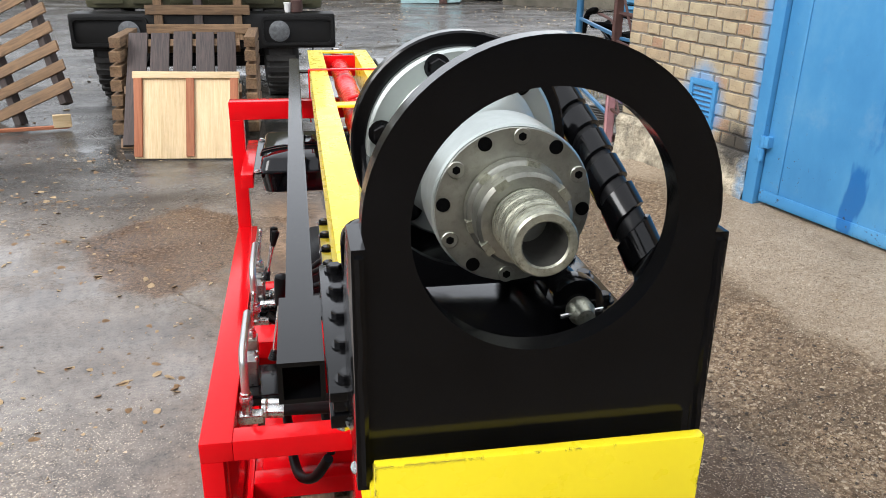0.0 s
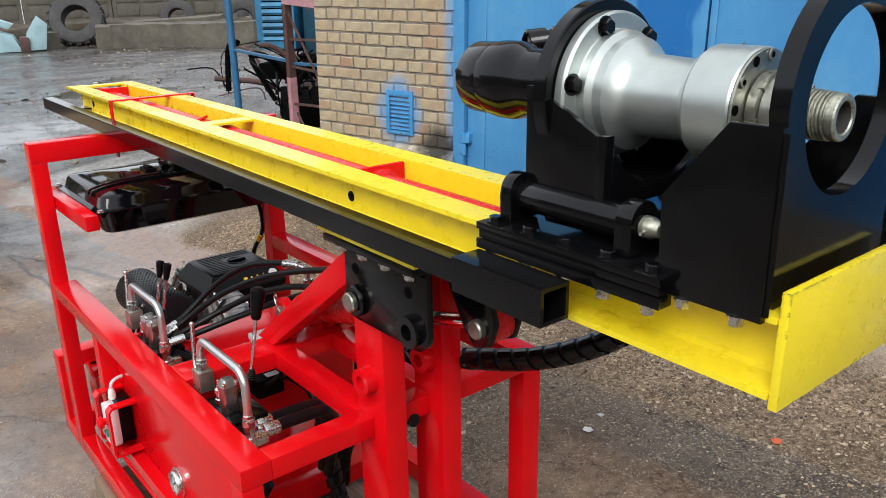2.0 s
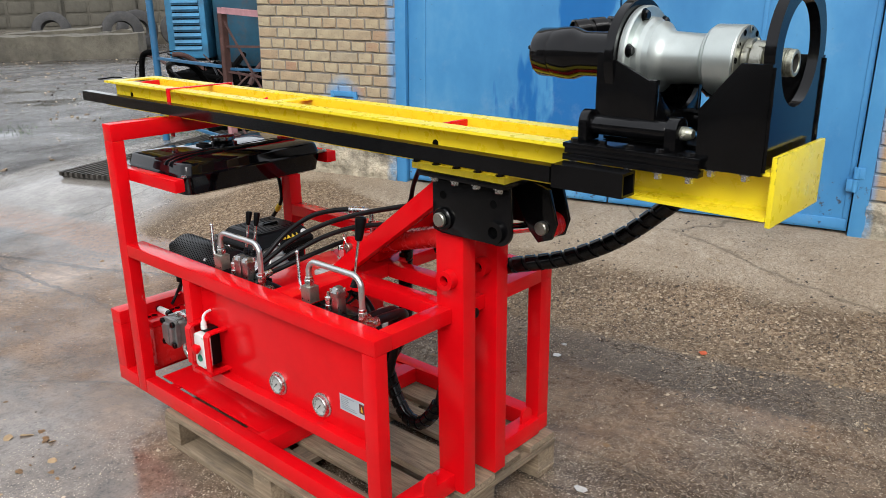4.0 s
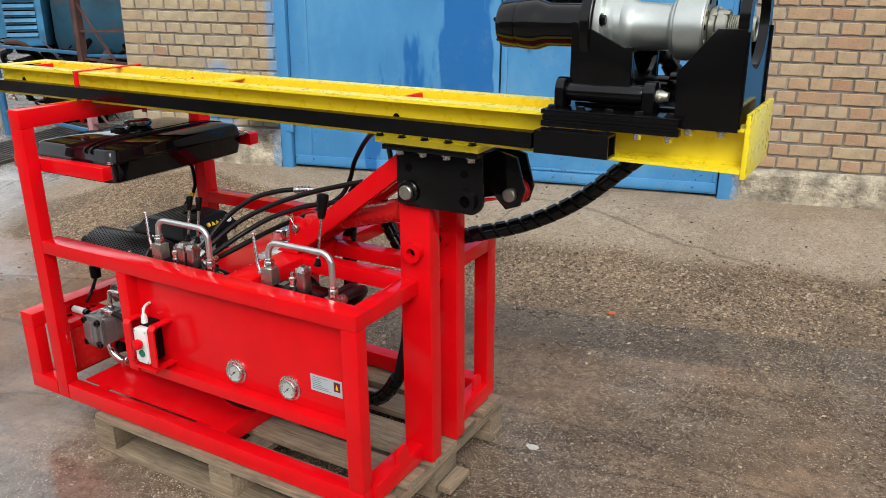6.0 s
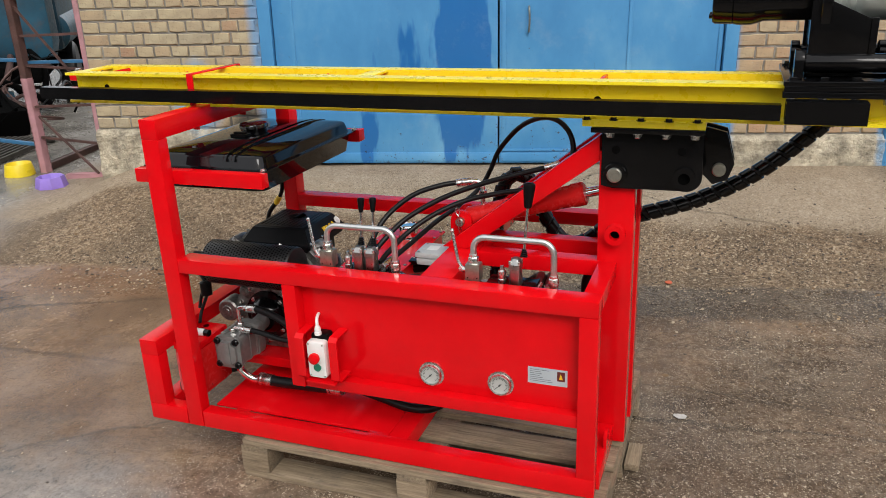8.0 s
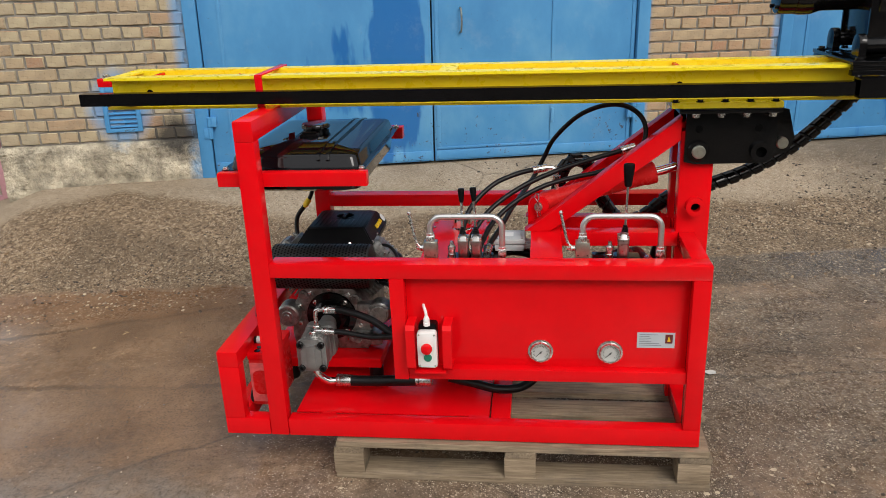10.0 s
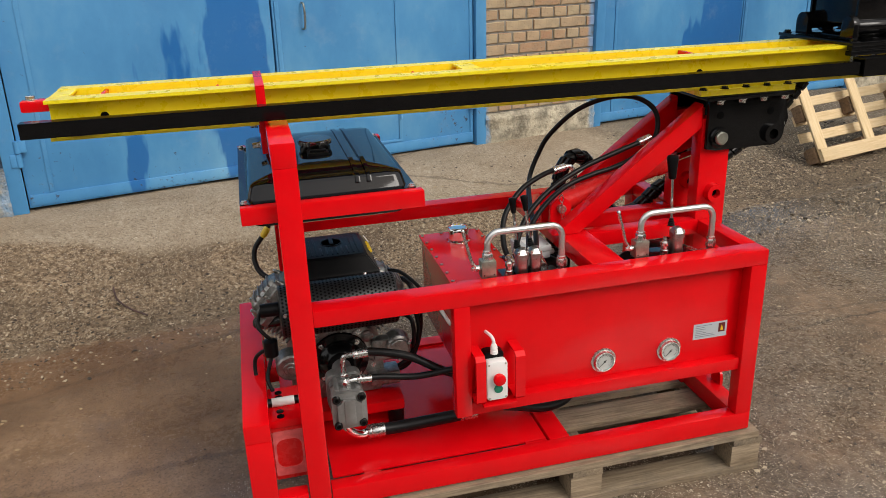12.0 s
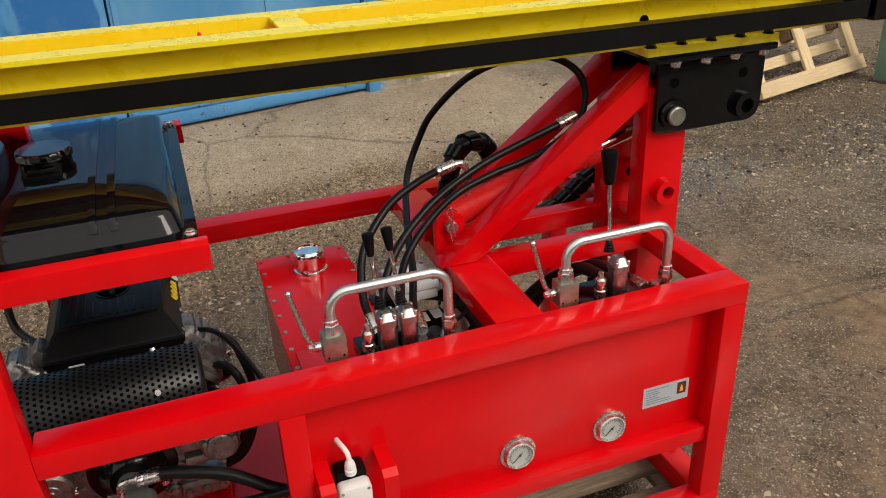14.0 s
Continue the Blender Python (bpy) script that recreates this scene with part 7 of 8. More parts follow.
# ---- open steel portal at the corner of the workshop ----
def stick(bm, a, b, w, h=None):
    """A square bar between two points."""
    m, L = frame_to(a, b)
    h = h or w
    box(bm, -w / 2, w / 2, -h / 2, h / 2, 0, L, min(w, h) * 0.08, m)


portal = thing("steel_portal", "open frame of rusty brown and faded pink steel posts", "steel frame")
GZ = 0.155
PK, BRN, BLU = Vector((2.570, 5.625, 0)), Vector((2.61, 6.30, 0)), Vector((2.95, 8.15, 0))
for nm, p, mat, top, w in (("pink_post", PK, PINK, 1.52, 0.045), ("brown_post", BRN, RUST, 1.50, 0.055)):
    bm = bmesh.new()
    stick(bm, p + Vector((0, 0, GZ)), p + Vector((0, 0, top)), w)
    part(nm, bm, mat, portal, nm.replace("_", " ") + " of square steel tube")
bm = bmesh.new()
stick(bm, BRN + Vector((0, 0, GZ + 0.002)), BRN + Vector((0, 0, 0.90)), 0.0585)
part("painted_foot", bm, PINK, portal, "faded pink paint on the foot of the post")
bm = bmesh.new()
stick(bm, PK + Vector((0, -0.02, 1.50)), BRN + Vector((0, 0.03, 1.53)), 0.045)
part("head_bar", bm, PINK, portal)
for za, zb in ((0.42, 0.44), (0.72, 0.68), (0.98, 1.0), (1.24, 1.22)):
    bm = bmesh.new()
    stick(bm, PK + Vector((0, 0, za)), BRN + Vector((0, 0, zb)), 0.016)
    part("rung", bm, RUST, portal)
for a, b in (((0.0, 0.0, 1.46), (0.0, 0.0, 0.75)), ((0.02, 0.0, 0.62), (-0.05, 0.05, 0.20))):
    bm = bmesh.new()
    stick(bm, BRN + Vector(a) * 1.0, PK + Vector(b), 0.014)
    part("brace_rod", bm, RUST, portal)
bm = bmesh.new()
stick(bm, BRN + Vector((0.05, 0.02, GZ + 0.03)), Vector((3.46, 6.50, GZ + 0.03)), 0.05)
part("sill_bar", bm, RUST, portal)
bm = bmesh.new()
stick(bm, Vector((2.46, 5.93, GZ + 0.02)), PK + Vector((-0.01, 0.03, GZ + 0.02)), 0.04)
part("sill_bar", bm, PINK, portal)
pipe_post = thing("blue_pipe_post", "blue painted round steel pipe post with rails", "post")
bm = bmesh.new()
rod(bm, BLU + Vector((0, 0, 0.08)), BLU + Vector((-0.02, 0, 2.6)), 0.037, 20)
part("pipe", bm, BLUEPIPE, pipe_post)
for z in (1.02, 0.36):
    bm = bmesh.new()
    stick(bm, BLU + Vector((0, 0, z)), BRN + Vector((0, 0.03, z + 0.02)), 0.028)
    part("rail", bm, BLUEPIPE, pipe_post)
bm = bmesh.new()
stick(bm, BRN + Vector((0.03, 0, 1.02)), PK + Vector((0.03, 0, 1.04)), 0.024)
part("rail", bm, BLUEPIPE, pipe_post)

grate = thing("floor_grating", "dark ribbed steel grating lying on the ground", "grating")
GRATE_STEEL = surface("dirty_grating_steel", (0.075, 0.068, 0.060), 0.55, metal=0.2, var=0.4, big=6, fine=60, relief=0.4, dirt=0.6, dirt_color=(0.04, 0.030, 0.024))
GU, GV = Vector((0.957, 0.290, 0)), Vector((-0.290, 0.957, 0))


def on_ground(p, up):
    return Vector((p.x, p.y, ground_z(p.x, p.y) + up))


for k in range(10):
    bm = bmesh.new()
    a0 = Vector((1.50, 6.56, 0)) + GV * (0.064 * k)
    stick(bm, on_ground(a0, 0.040), on_ground(a0 + GU * 2.2, 0.040), 0.034, 0.03)
    part("bar", bm, GRATE_STEEL, grate)
for f in (0.05, 0.75, 1.45, 2.15):
    bm = bmesh.new()
    a0 = Vector((1.50, 6.56, 0)) + GU * f
    stick(bm, on_ground(a0 - GV * 0.02, 0.014), on_ground(a0 + GV * 0.60, 0.014), 0.04, 0.02)
    part("cross_bar", bm, GRATE_STEEL, grate)


def bowl(x, y, r, h, color, name_, label, square=False):
    mat = surface(name_, color, 0.4, var=0.08, big=8, fine=60, relief=0.05, dirt=0.15)
    bm = bmesh.new()
    z = ground_z(x, y)
    lathe(bm, [(0, r), (0.004, r), (h * 0.95, r * 0.86), (h, r * 0.84), (h, r * 0.78), (h * 0.9, r * 0.74), (h * 0.35, r * 0.62), (h * 0.33, 0.001)], (x, y, z), (x, y, z + 1), 8 if square else 32)
    if not square:
        box(bm, x - 0.03, x + 0.03, y - r * 0.97, y - r * 0.9, z + h * 0.35, z + h * 0.55, 0.003)
    solid("pet_bowl", bm, mat, label, "bowl", "pet bowls")


bowl(2.47, 6.43, 0.115, 0.095, (0.72, 0.55, 0.015), "yellow_bowl_plastic", "yellow plastic pet bowl on the concrete")
bowl(2.22, 5.85, 0.115, 0.080, (0.26, 0.17, 0.56), "purple_bowl_plastic", "purple plastic pet bowl on the concrete", True)

# ---- blue machine and scrap behind the portal ----
BLUE_OLD = surface("old_blue_machine_paint", (0.014, 0.070, 0.115), 0.45, var=0.5, big=1.8, fine=30, relief=0.4, dirt=0.75, dirt_color=(0.11, 0.055, 0.03))
mach = thing("blue_trailer_machine", "old blue trailer compressor with louvred side panels", "compressor", m=pose(4.75, 9.35, 0, 0, 0, 40))
bm = bmesh.new()
box(bm, 0.55, 4.2, -0.9, 0.9, 0.78, 2.3, 0.06)
part("body", bm, BLUE_OLD, mach)
bm = bmesh.new()
box(bm, -0.04, 0.54, -0.88, 0.30, 0.70, 2.25, 0.22)
part("tank_end", bm, BLUE_OLD, mach)
bm = bmesh.new()
box(bm, -0.12, 0.54, 0.32, 0.86, 0.86, 2.2, 0.04)
HOODBLUE = surface("faded_hood_blue", (0.045, 0.20, 0.36), 0.5, var=0.35, big=3, fine=40, relief=0.3, dirt=0.6, dirt_color=(0.06, 0.04, 0.03))
hood = part("hood", bm, HOODBLUE, mach)
for k in range(14):
    bm = bmesh.new()
    z0 = 0.98 + k * 0.085
    prism(bm, [(-0.121, z0), (-0.150, z0 + 0.004), (-0.121, z0 + 0.045)], "y", 0.40, 0.76)
    part("louvre", bm, HOODBLUE, hood)
    # dark strip in place of the shade between louvres
    bm = bmesh.new()
    box(bm, -0.1225, -0.1205, 0.40, 0.76, z0 + 0.046, z0 + 0.062)
    part("louvre_gap", bm, DARK, hood)
bm = bmesh.new()
rod(bm, (0.6, -0.75, 1.0), (3.6, -0.75, 1.0), 0.24, 28, 0.05)
part("air_tank", bm, BLUE_OLD, mach)
for x in (1.2, 3.2):
    bm = bmesh.new()
    lathe(bm, [(0, 0.2), (0.0, 0.38), (0.03, 0.42), (0.19, 0.42), (0.22, 0.38), (0.22, 0.2)], (x, -0.98, 0.42), (x, 0, 0.42), 32)
    part("wheel", bm, RUBBER, mach, "black rubber wheel")
bm = bmesh.new()
box(bm, -0.5, 4.0, -0.7, 0.7, 0.52, 0.72, 0.02)
part("chassis", bm, DARK, mach, "dark rusty chassis")

scrap = thing("scrap_heap", "heap of rusty pipes, rods and bent sheet", "scrap")
rs = random.Random(4)
for k in range(58):
    bm = bmesh.new()
    a = Vector((3.35 + rs.uniform(0, 1.5), 7.7 + rs.uniform(0, 2.0), 0.2 + rs.uniform(0, 0.25)))
    b = a + Vector((rs.uniform(-0.8, 0.9), rs.uniform(-0.5, 0.8), rs.uniform(-0.05, 0.65)))
    c = (a + b) / 2 + Vector((rs.uniform(-0.2, 0.2), rs.uniform(-0.2, 0.2), rs.uniform(-0.05, 0.25)))
    sweep(bm, [a, c, b], rs.choice((0.006, 0.009, 0.012, 0.02, 0.035)), 8, 6)
    part("rusty_rod", bm, rs.choice((RUST, DARK, DARK, RUBBER)), scrap)
for k in range(4):
    bm = bmesh.new()
    x, y = 3.7 + k * 0.3, 8.1 + 0.35 * k
    box(bm, -0.3, 0.3, -0.22, 0.22, 0, 0.35, 0.02, pose(x, y, 0.15, rs.uniform(-20, 20), rs.uniform(-15, 15), rs.uniform(0, 90)))
    part("bent_sheet", bm, (DARK, RUST, BLUE_OLD, DARK)[k], scrap)


# ---- far side of the yard ----
TYRE = surface("weathered_tyre_rubber", (0.035, 0.034, 0.033), 0.75, var=0.35, big=4, fine=40, relief=0.5, dirt=0.45, dirt_color=(0.10, 0.09, 0.075))


def tyre(label, m, r, w, lugs=0):
    t = thing("old_tyre", label, "tyre", "dumped tyres", m=m)
    bm = bmesh.new()
    lathe(bm, [(-w / 2, r * 0.52), (-w / 2 - 0.01, r * 0.60), (-w * 0.56, r * 0.80), (-w * 0.48, r * 0.95), (-w * 0.36, r), (w * 0.36, r), (w * 0.48, r * 0.95), (w * 0.56, r * 0.80), (w / 2 + 0.01, r * 0.60), (w / 2, r * 0.52), (w * 0.3, r * 0.54), (-w * 0.3, r * 0.54), (-w / 2, r * 0.52)], (0, 0, 0), (1, 0, 0), 48, False)
    part("carcass", bm, TYRE, t)
    for k in range(lugs):
        for side in (-1, 1):
            bm = bmesh.new()
            a = 2 * math.pi * (k + (0.5 if side > 0 else 0)) / lugs
            m2 = Matrix.Rotation(a, 4, "X") @ Matrix.Translation((side * w * 0.24, 0, r)) @ Matrix.Rotation(side * radians(38), 4, "Z")
            box(bm, -w * 0.30, w * 0.30, -0.035, 0.035, -0.03, 0.045, 0.008, m2)
            part("tread_lug", bm, TYRE, t)
    return t


tyre("huge worn tractor tyre with chevron lugs leaning on rubble", pose(6.50, 26.88, 0.74, 0, 22, 62), 0.80, 0.45, 20)
tyre("old truck tyre standing by the concrete slabs", pose(11.12, 25.08, 0.62, 0, 8, 68), 0.64, 0.30, 0)
tyre("old truck tyre standing by the concrete slabs", pose(12.20, 26.16, 0.62, 0, 5, 80), 0.66, 0.32, 0)
tyre("old truck tyre lying against the fence", pose(9.92, 27.48, 0.66, 0, 14, 55), 0.60, 0.30, 0)
tyre("old truck tyre half hidden behind others", pose(13.52, 25.80, 0.60, 0, 6, 60), 0.60, 0.30, 0)
tyre("old truck tyre lying against the fence", pose(2.00, 29.16, 0.55, 0, 10, 70), 0.56, 0.30, 0)

PALEBLUE = surface("pale_blue_sheet", (0.30, 0.44, 0.47), 0.5, var=0.15, big=2, fine=30, dirt=0.4)
shell_ = thing("bent_sheet_shell", "crumpled pale blue sheet metal shell dumped on the ground", "scrap metal", m=pose(3.38, 25.92, 0, 0, 0, -14))
for out, a, b in (([(0, 0), (1.25, 0.02), (1.05, 0.45), (0.55, 0.62), (0.05, 0.85)], -0.5, 0.4), ([(1.28, 0.02), (1.85, 0.05), (1.95, 0.70), (1.70, 0.95), (1.42, 0.55)], -0.45, 0.5), ([(0.30, 0.86), (0.95, 0.62), (1.10, 0.75), (0.45, 1.02)], -0.3, 0.3)):
    bm = bmesh.new()
    prism(bm, out, "y", a, b, 0.02)
    part("panel", bm, PALEBLUE, shell_)
bm = bmesh.new()
box(bm, 1.20, 1.45, -0.52, 0.3, 0.0, 0.40, 0.03)
part("inner_frame", bm, RUST, shell_)


def rough_block(name, label, m, sx, sy, sz, mat=CONCRETE, amp=0.05, cat="concrete block", seedv=0):
    bm = bmesh.new()
    bmesh.ops.create_cube(bm, size=1)
    bmesh.ops.subdivide_edges(bm, edges=list(bm.edges), cuts=9, use_grid_fill=True)
    for v in bm.verts:
        v.co = Vector((v.co.x * sx, v.co.y * sy, (v.co.z + 0.5) * sz))
        q = v.co * 2.2 + Vector((seedv, 0, 0))
        v.co += Vector((noise.noise(q), noise.noise(q + Vector((9, 0, 0))), noise.noise(q + Vector((0, 9, 0))) * (1 if v.co.z > 0.05 else 0))) * amp
    ob = solid(name, bm, mat, label, cat, "yard rubble")
    ob.matrix_basis = m
    return ob


rough_block("concrete_slab", "long weathered concrete foundation slab", pose(8.84, 23.88, 0, 0, 0, -36), 4.1, 1.6, 0.66, seedv=1)
rough_block("concrete_slab", "cracked concrete slab lying on a foundation", pose(8.96, 25.08, 0.62, 2, -3, -30), 2.7, 0.9, 0.13, amp=0.03, seedv=2)
rough_block("concrete_stump", "broken concrete stump stained by damp", pose(6.92, 24.90, 0, 0, 0, -30), 0.8, 0.9, 0.62, amp=0.09, seedv=3)
rough_block("concrete_block", "rounded mossy concrete block by the tyres", pose(10.34, 24.00, 0, 0, 0, -20), 0.9, 0.8, 0.72, amp=0.09, seedv=5)
rough_block("rubble_bank", "low bank of earth and rubble along the fence", pose(7.88, 29.16, -0.1, 0, 0, -3), 16, 1.8, 0.65, amp=0.22, mat=surface("earth_bank", (0.075, 0.062, 0.043), 0.9, var=0.6, big=2.5, fine=25, relief=1.0, relief_dist=0.03, dirt=0.6, dirt_color=(0.05, 0.06, 0.02)), cat="rubble", seedv=7)
rough_block("white_stone", "pale broken stone beside the rubble", pose(5.54, 26.40, 0, 0, 0, 10), 0.4, 0.3, 0.45, amp=0.06, seedv=8)

FENCE = surface("grey_concrete_fence", (0.11, 0.10, 0.078), 0.9, var=0.5, big=0.8, fine=12, relief=0.6, relief_dist=0.02, dirt=0.8, dirt_color=(0.06, 0.055, 0.035))
bm = bmesh.new()
box(bm, 0.0, 0.82, -0.10, -0.07, 0.0, 0.40, 0.02)
FIELD = mesh_of("raised_field", bm, FENCE)
for k in range(18):
    bm = bmesh.new()
    box(bm, 0.02, 2.98, -0.07, 0.07, -0.05, 2.7, 0.02)
    ob = thing("fence_panel", "grey precast concrete fence panel with raised fields", "fence", "yard fence", m=pose(-24 + k * 3, 31.6 + 0.12 * math.sin(k), 0, 0, 0, -2))
    part("slab", bm, FENCE, ob)
    for j in range(5):
        for i in range(3):
            fld = new("raised_field", FIELD)
            fld.parent = ob
            fld.matrix_basis = pose(0.16 + i * 0.93, 0, 0.2 + j * 0.48)
for k in range(9):
    bm = bmesh.new()
    box(bm, 0.02, 2.98, -0.07, 0.07, -0.05, 2.7, 0.02)
    ob = solid("fence_panel", bm, FENCE, "grey precast concrete fence panel", "fence", "yard fence")
    ob.matrix_basis = pose(28.5 + 0.2 * k, 31 - k * 3, 0, 0, 0, -86)

# far buildings that close the yard on the sides the camera turns from
FARWALL = surface("far_plaster_wall", (0.15, 0.14, 0.12), 0.9, var=0.25, big=0.6, fine=8, dirt=0.5)
for nm, lab, m in (("workshop_building", "long plastered workshop across the yard", pose(-14, 4, 0, 0, 0, 90)), ("garage_building", "low plastered garage behind the yard", pose(2, -16, 0, 0, 0, 0))):
    hs = thing(nm, lab, "building", m=m)
    bm = bmesh.new()
    box(bm, -16, 16, -1.5, 1.5, 0, 4.2, 0.02)
    part("wall", bm, FARWALL, hs)
    bm = bmesh.new()
    box(bm, -16.3, 16.3, -1.8, 1.8, 4.2, 4.45, 0.02)
    part("roof", bm, CONCRETE, hs)

# ---- truck with timber leaning on it ----
OLIVE = surface("olive_truck_paint", (0.075, 0.072, 0.038), 0.55, var=0.25, big=3, fine=40, dirt=0.4)
TRUCKBLK = surface("dusty_black_bumper", (0.006, 0.006, 0.006), 0.5, var=0.4, big=5, fine=60, dirt=0.15, dirt_color=(0.05, 0.045, 0.04), spec=0.3)
truck = thing("army_truck", "parked olive truck with a black bumper and headlamps", "truck", m=pose(-0.96, 9.30, 0))
bm = bmesh.new()
box(bm, -1.42, 1.42, 0.0, 0.35, 0.60, 0.98, 0.03)
bump_ = part("bumper", bm, TRUCKBLK, truck, "black steel bumper")
for x in (-1.0, 1.0):
    bm = bmesh.new()
    o = rounded(x - 0.40, x + 0.40, 0.635, 0.945, 0.06, 5)
    i_ = rounded(x - 0.37, x + 0.37, 0.665, 0.915, 0.05, 5)
    ring_plate(bm, o, i_, "y", -0.03, 0.0)
    part("lamp_surround", bm, TRUCKBLK, bump_)
    sgn = -1 if x > 0 else 1
    bm = bmesh.new()
    lathe(bm, [(0, 0.115), (0.03, 0.115), (0.034, 0.105), (0.045, 0.06), (0.048, 0.0)], (x + sgn * 0.20, 0.0, 0.79), (x + sgn * 0.20, -1, 0.79), 28)
    part("headlamp", bm, surface("headlamp_glass_%d" % (x > 0), (0.11, 0.115, 0.12), 0.10, var=0.3, big=30, fine=80, relief=0.4), bump_, "round glass headlamp")
    bm = bmesh.new()
    sweep(bm, [(x + 0.16, -0.01, 0.61), (x + 0.17, -0.03, 0.50), (x + 0.34, -0.03, 0.47), (x + 0.38, -0.01, 0.60)], 0.01, 8)
    part("step_loop", bm, TRUCKBLK, bump_)
for x in (-1.06, 0.80):
    bm = bmesh.new()
    lathe(bm, [(-0.19, 0.25), (-0.20, 0.40), (-0.17, 0.51), (-0.13, 0.545), (0.13, 0.545), (0.17, 0.51), (0.20, 0.40), (0.19, 0.25)], (x, 0.64, 0.545), (x + 1, 0.64, 0.545), 40)
    wh = part("wheel", bm, TYRE, truck, "black truck tyre")
    for k in range(26):
        a = 2 * math.pi * k / 26
        bm = bmesh.new()
        m2 = Matrix.Translation((x, 0.64, 0.545)) @ Matrix.Rotation(a, 4, "X") @ Matrix.Translation((0, 0, 0.54))
        box(bm, -0.16, 0.16, -0.03, 0.03, -0.02, 0.02, 0.005, m2)
        part("tread_lug", bm, TYRE, wh)
bm = bmesh.new()
box(bm, -1.30, 1.30, 0.30, 2.2, 1.0, 2.6, 0.08)
cabp = part("cab", bm, OLIVE, truck)
for k in range(6):
    bm = bmesh.new()
    box(bm, -1.2 + k * 0.41, -0.88 + k * 0.41, 0.27, 0.305, 1.06, 1.30, 0.015)
    part("grille_panel", bm, OLIVE, cabp)
bm = bmesh.new()
box(bm, -0.5, 0.5, 0.5, 4.0, 0.62, 1.0, 0.03)
part("chassis", bm, TRUCKBLK, truck)
# added dark box that stands in for the shade under the truck
bm = bmesh.new()
box(bm, -0.85, 0.60, 0.75, 3.4, 0.30, 0.61, 0.04)
part("underbody_shade_box", bm, TRUCKBLK, truck)
bm = bmesh.new()
rod(bm, (-1.0, 0.64, 0.52), (0.75, 0.64, 0.52), 0.08, 16)
part("axle", bm, TRUCKBLK, truck)
bm = bmesh.new()
box(bm, -1.2, 1.2, 2.3, 6.5, 1.05, 2.4, 0.04)
part("load_body", bm, OLIVE, truck)
bm = bmesh.new()
rod(bm, (1.0, 0.14, 0.98), (1.0, 0.14, 1.12), 0.07, 20, 0.01)
rod(bm, (1.0, 0.14, 1.12), (1.0, 0.14, 1.22), 0.06, 20, 0.03)
part("indicator_lamp", bm, RUST, truck, "dark amber indicator lamp")
cup = bmesh.new()
lathe(cup, [(0, 0.032), (0.10, 0.042), (0.102, 0.044), (0.106, 0.042), (0.104, 0.0)], (-0.06, 9.42, 0.982), (-0.06, 9.42, 2), 20)
solid("paper_cup", cup, WHITE, "white paper cup standing on the truck bumper", "cup")


def board(parent, name, m, L, w, t, mat):
    bm = bmesh.new()
    box(bm, -L / 2, L / 2, -w / 2, w / 2, -t / 2, t / 2, 0.004)
    for v in bm.verts:
        v.co += Vector((random.uniform(-1, 1), random.uniform(-1, 1), 0)) * 0.004
    ob = part(name, bm, mat, parent)
    ob.matrix_basis = m
    return ob


def leaning(name, label, cat, base, lean, yaw, group=""):
    """A thing whose local x runs across, z up the slope, leaning back by lean degrees."""
    return thing(name, label, cat, group, m=pose(*base, -lean, 0, yaw))


dark_pallet = leaning("leaning_pallet", "weathered dark board pallet leaning against the truck", "pallet", (-1.02, 7.15, 0.01), 52, 2, "leaning pallets")
for k in range(5):
    board(dark_pallet, "slat", pose(-0.42 + k * 0.205 + random.uniform(-0.01, 0.01), 0, 0.72, 0, 90, 0) @ pose(0, 0, 0, 90, 0, 0) @ pose(0, 0, 0), 1.40 + random.uniform(-0.05, 0.03), 0.17, 0.024, OLD)
for z in (0.08, 0.70, 1.30):
    board(dark_pallet, "bearer", pose(0, 0.06, z) @ pose(0, 0, 0, 90), 1.05, 0.10, 0.09, TAN)
stack = thing("pallet_stack", "stack of tan pallets on edge behind the leaning boards", "pallet", "leaning pallets", m=pose(-1.02, 8.05, 0))
for x in (-0.62, 0.60):
    for k in range(7):
        board(stack, "board_end", pose(x, 0.0 + 0.05 * k, 0.08 + k * 0.125, 0, 0, 90), 0.9, 0.10, 0.095, TAN)
upright = leaning("leaning_pallet", "tan open pallet standing upright on the truck bumper", "pallet", (-1.02, 9.24, 0.70), 4, 0, "leaning pallets")
for k in range(3):
    board(upright, "post", pose(-0.42 + 0.42 * k, 0.05, 0.5) @ pose(0, 0, 0, 0, 90, 0), 1.0, 0.10, 0.09, TAN if k != 1 else OLD)
for k in range(5):
    board(upright, "slat", pose(0, 0, 0.12 + 0.2 * k) @ pose(0, 0, 0, 90), 1.1, 0.10, 0.022, TAN)
lid = leaning("crate_lid", "fresh pine crate lid with brown battens leaning on pallets", "crate lid", (-0.93, 6.72, 0.012), 22, -6)
for k in range(4):
    board(lid, "plank", pose(-0.3225 + k * 0.215, 0.0, 0.36) @ pose(0, 0, 0, 0, 90, 0) @ pose(0, 0, 0, 90), 0.72, 0.2145, 0.018, FRESH)
for x in (-0.395, 0.03, 0.395):
    board(lid, "batten", pose(x, -0.021, 0.345) @ pose(0, 0, 0, 0, 90, 0) @ pose(0, 0, 0, 90), 0.66, 0.065, 0.022, ORANGE)
board(lid, "top_batten", pose(0, -0.022, 0.70) @ pose(0, 0, 0, 90), 0.88, 0.055, 0.022, FRESH)
rack = leaning("leaning_pallet", "brown open pallet leaning askew beside the truck", "pallet", (-2.75, 8.35, 0.0), 12, -28, "leaning pallets")
rk = pose(0, 0, 0, 0, -24, 0)
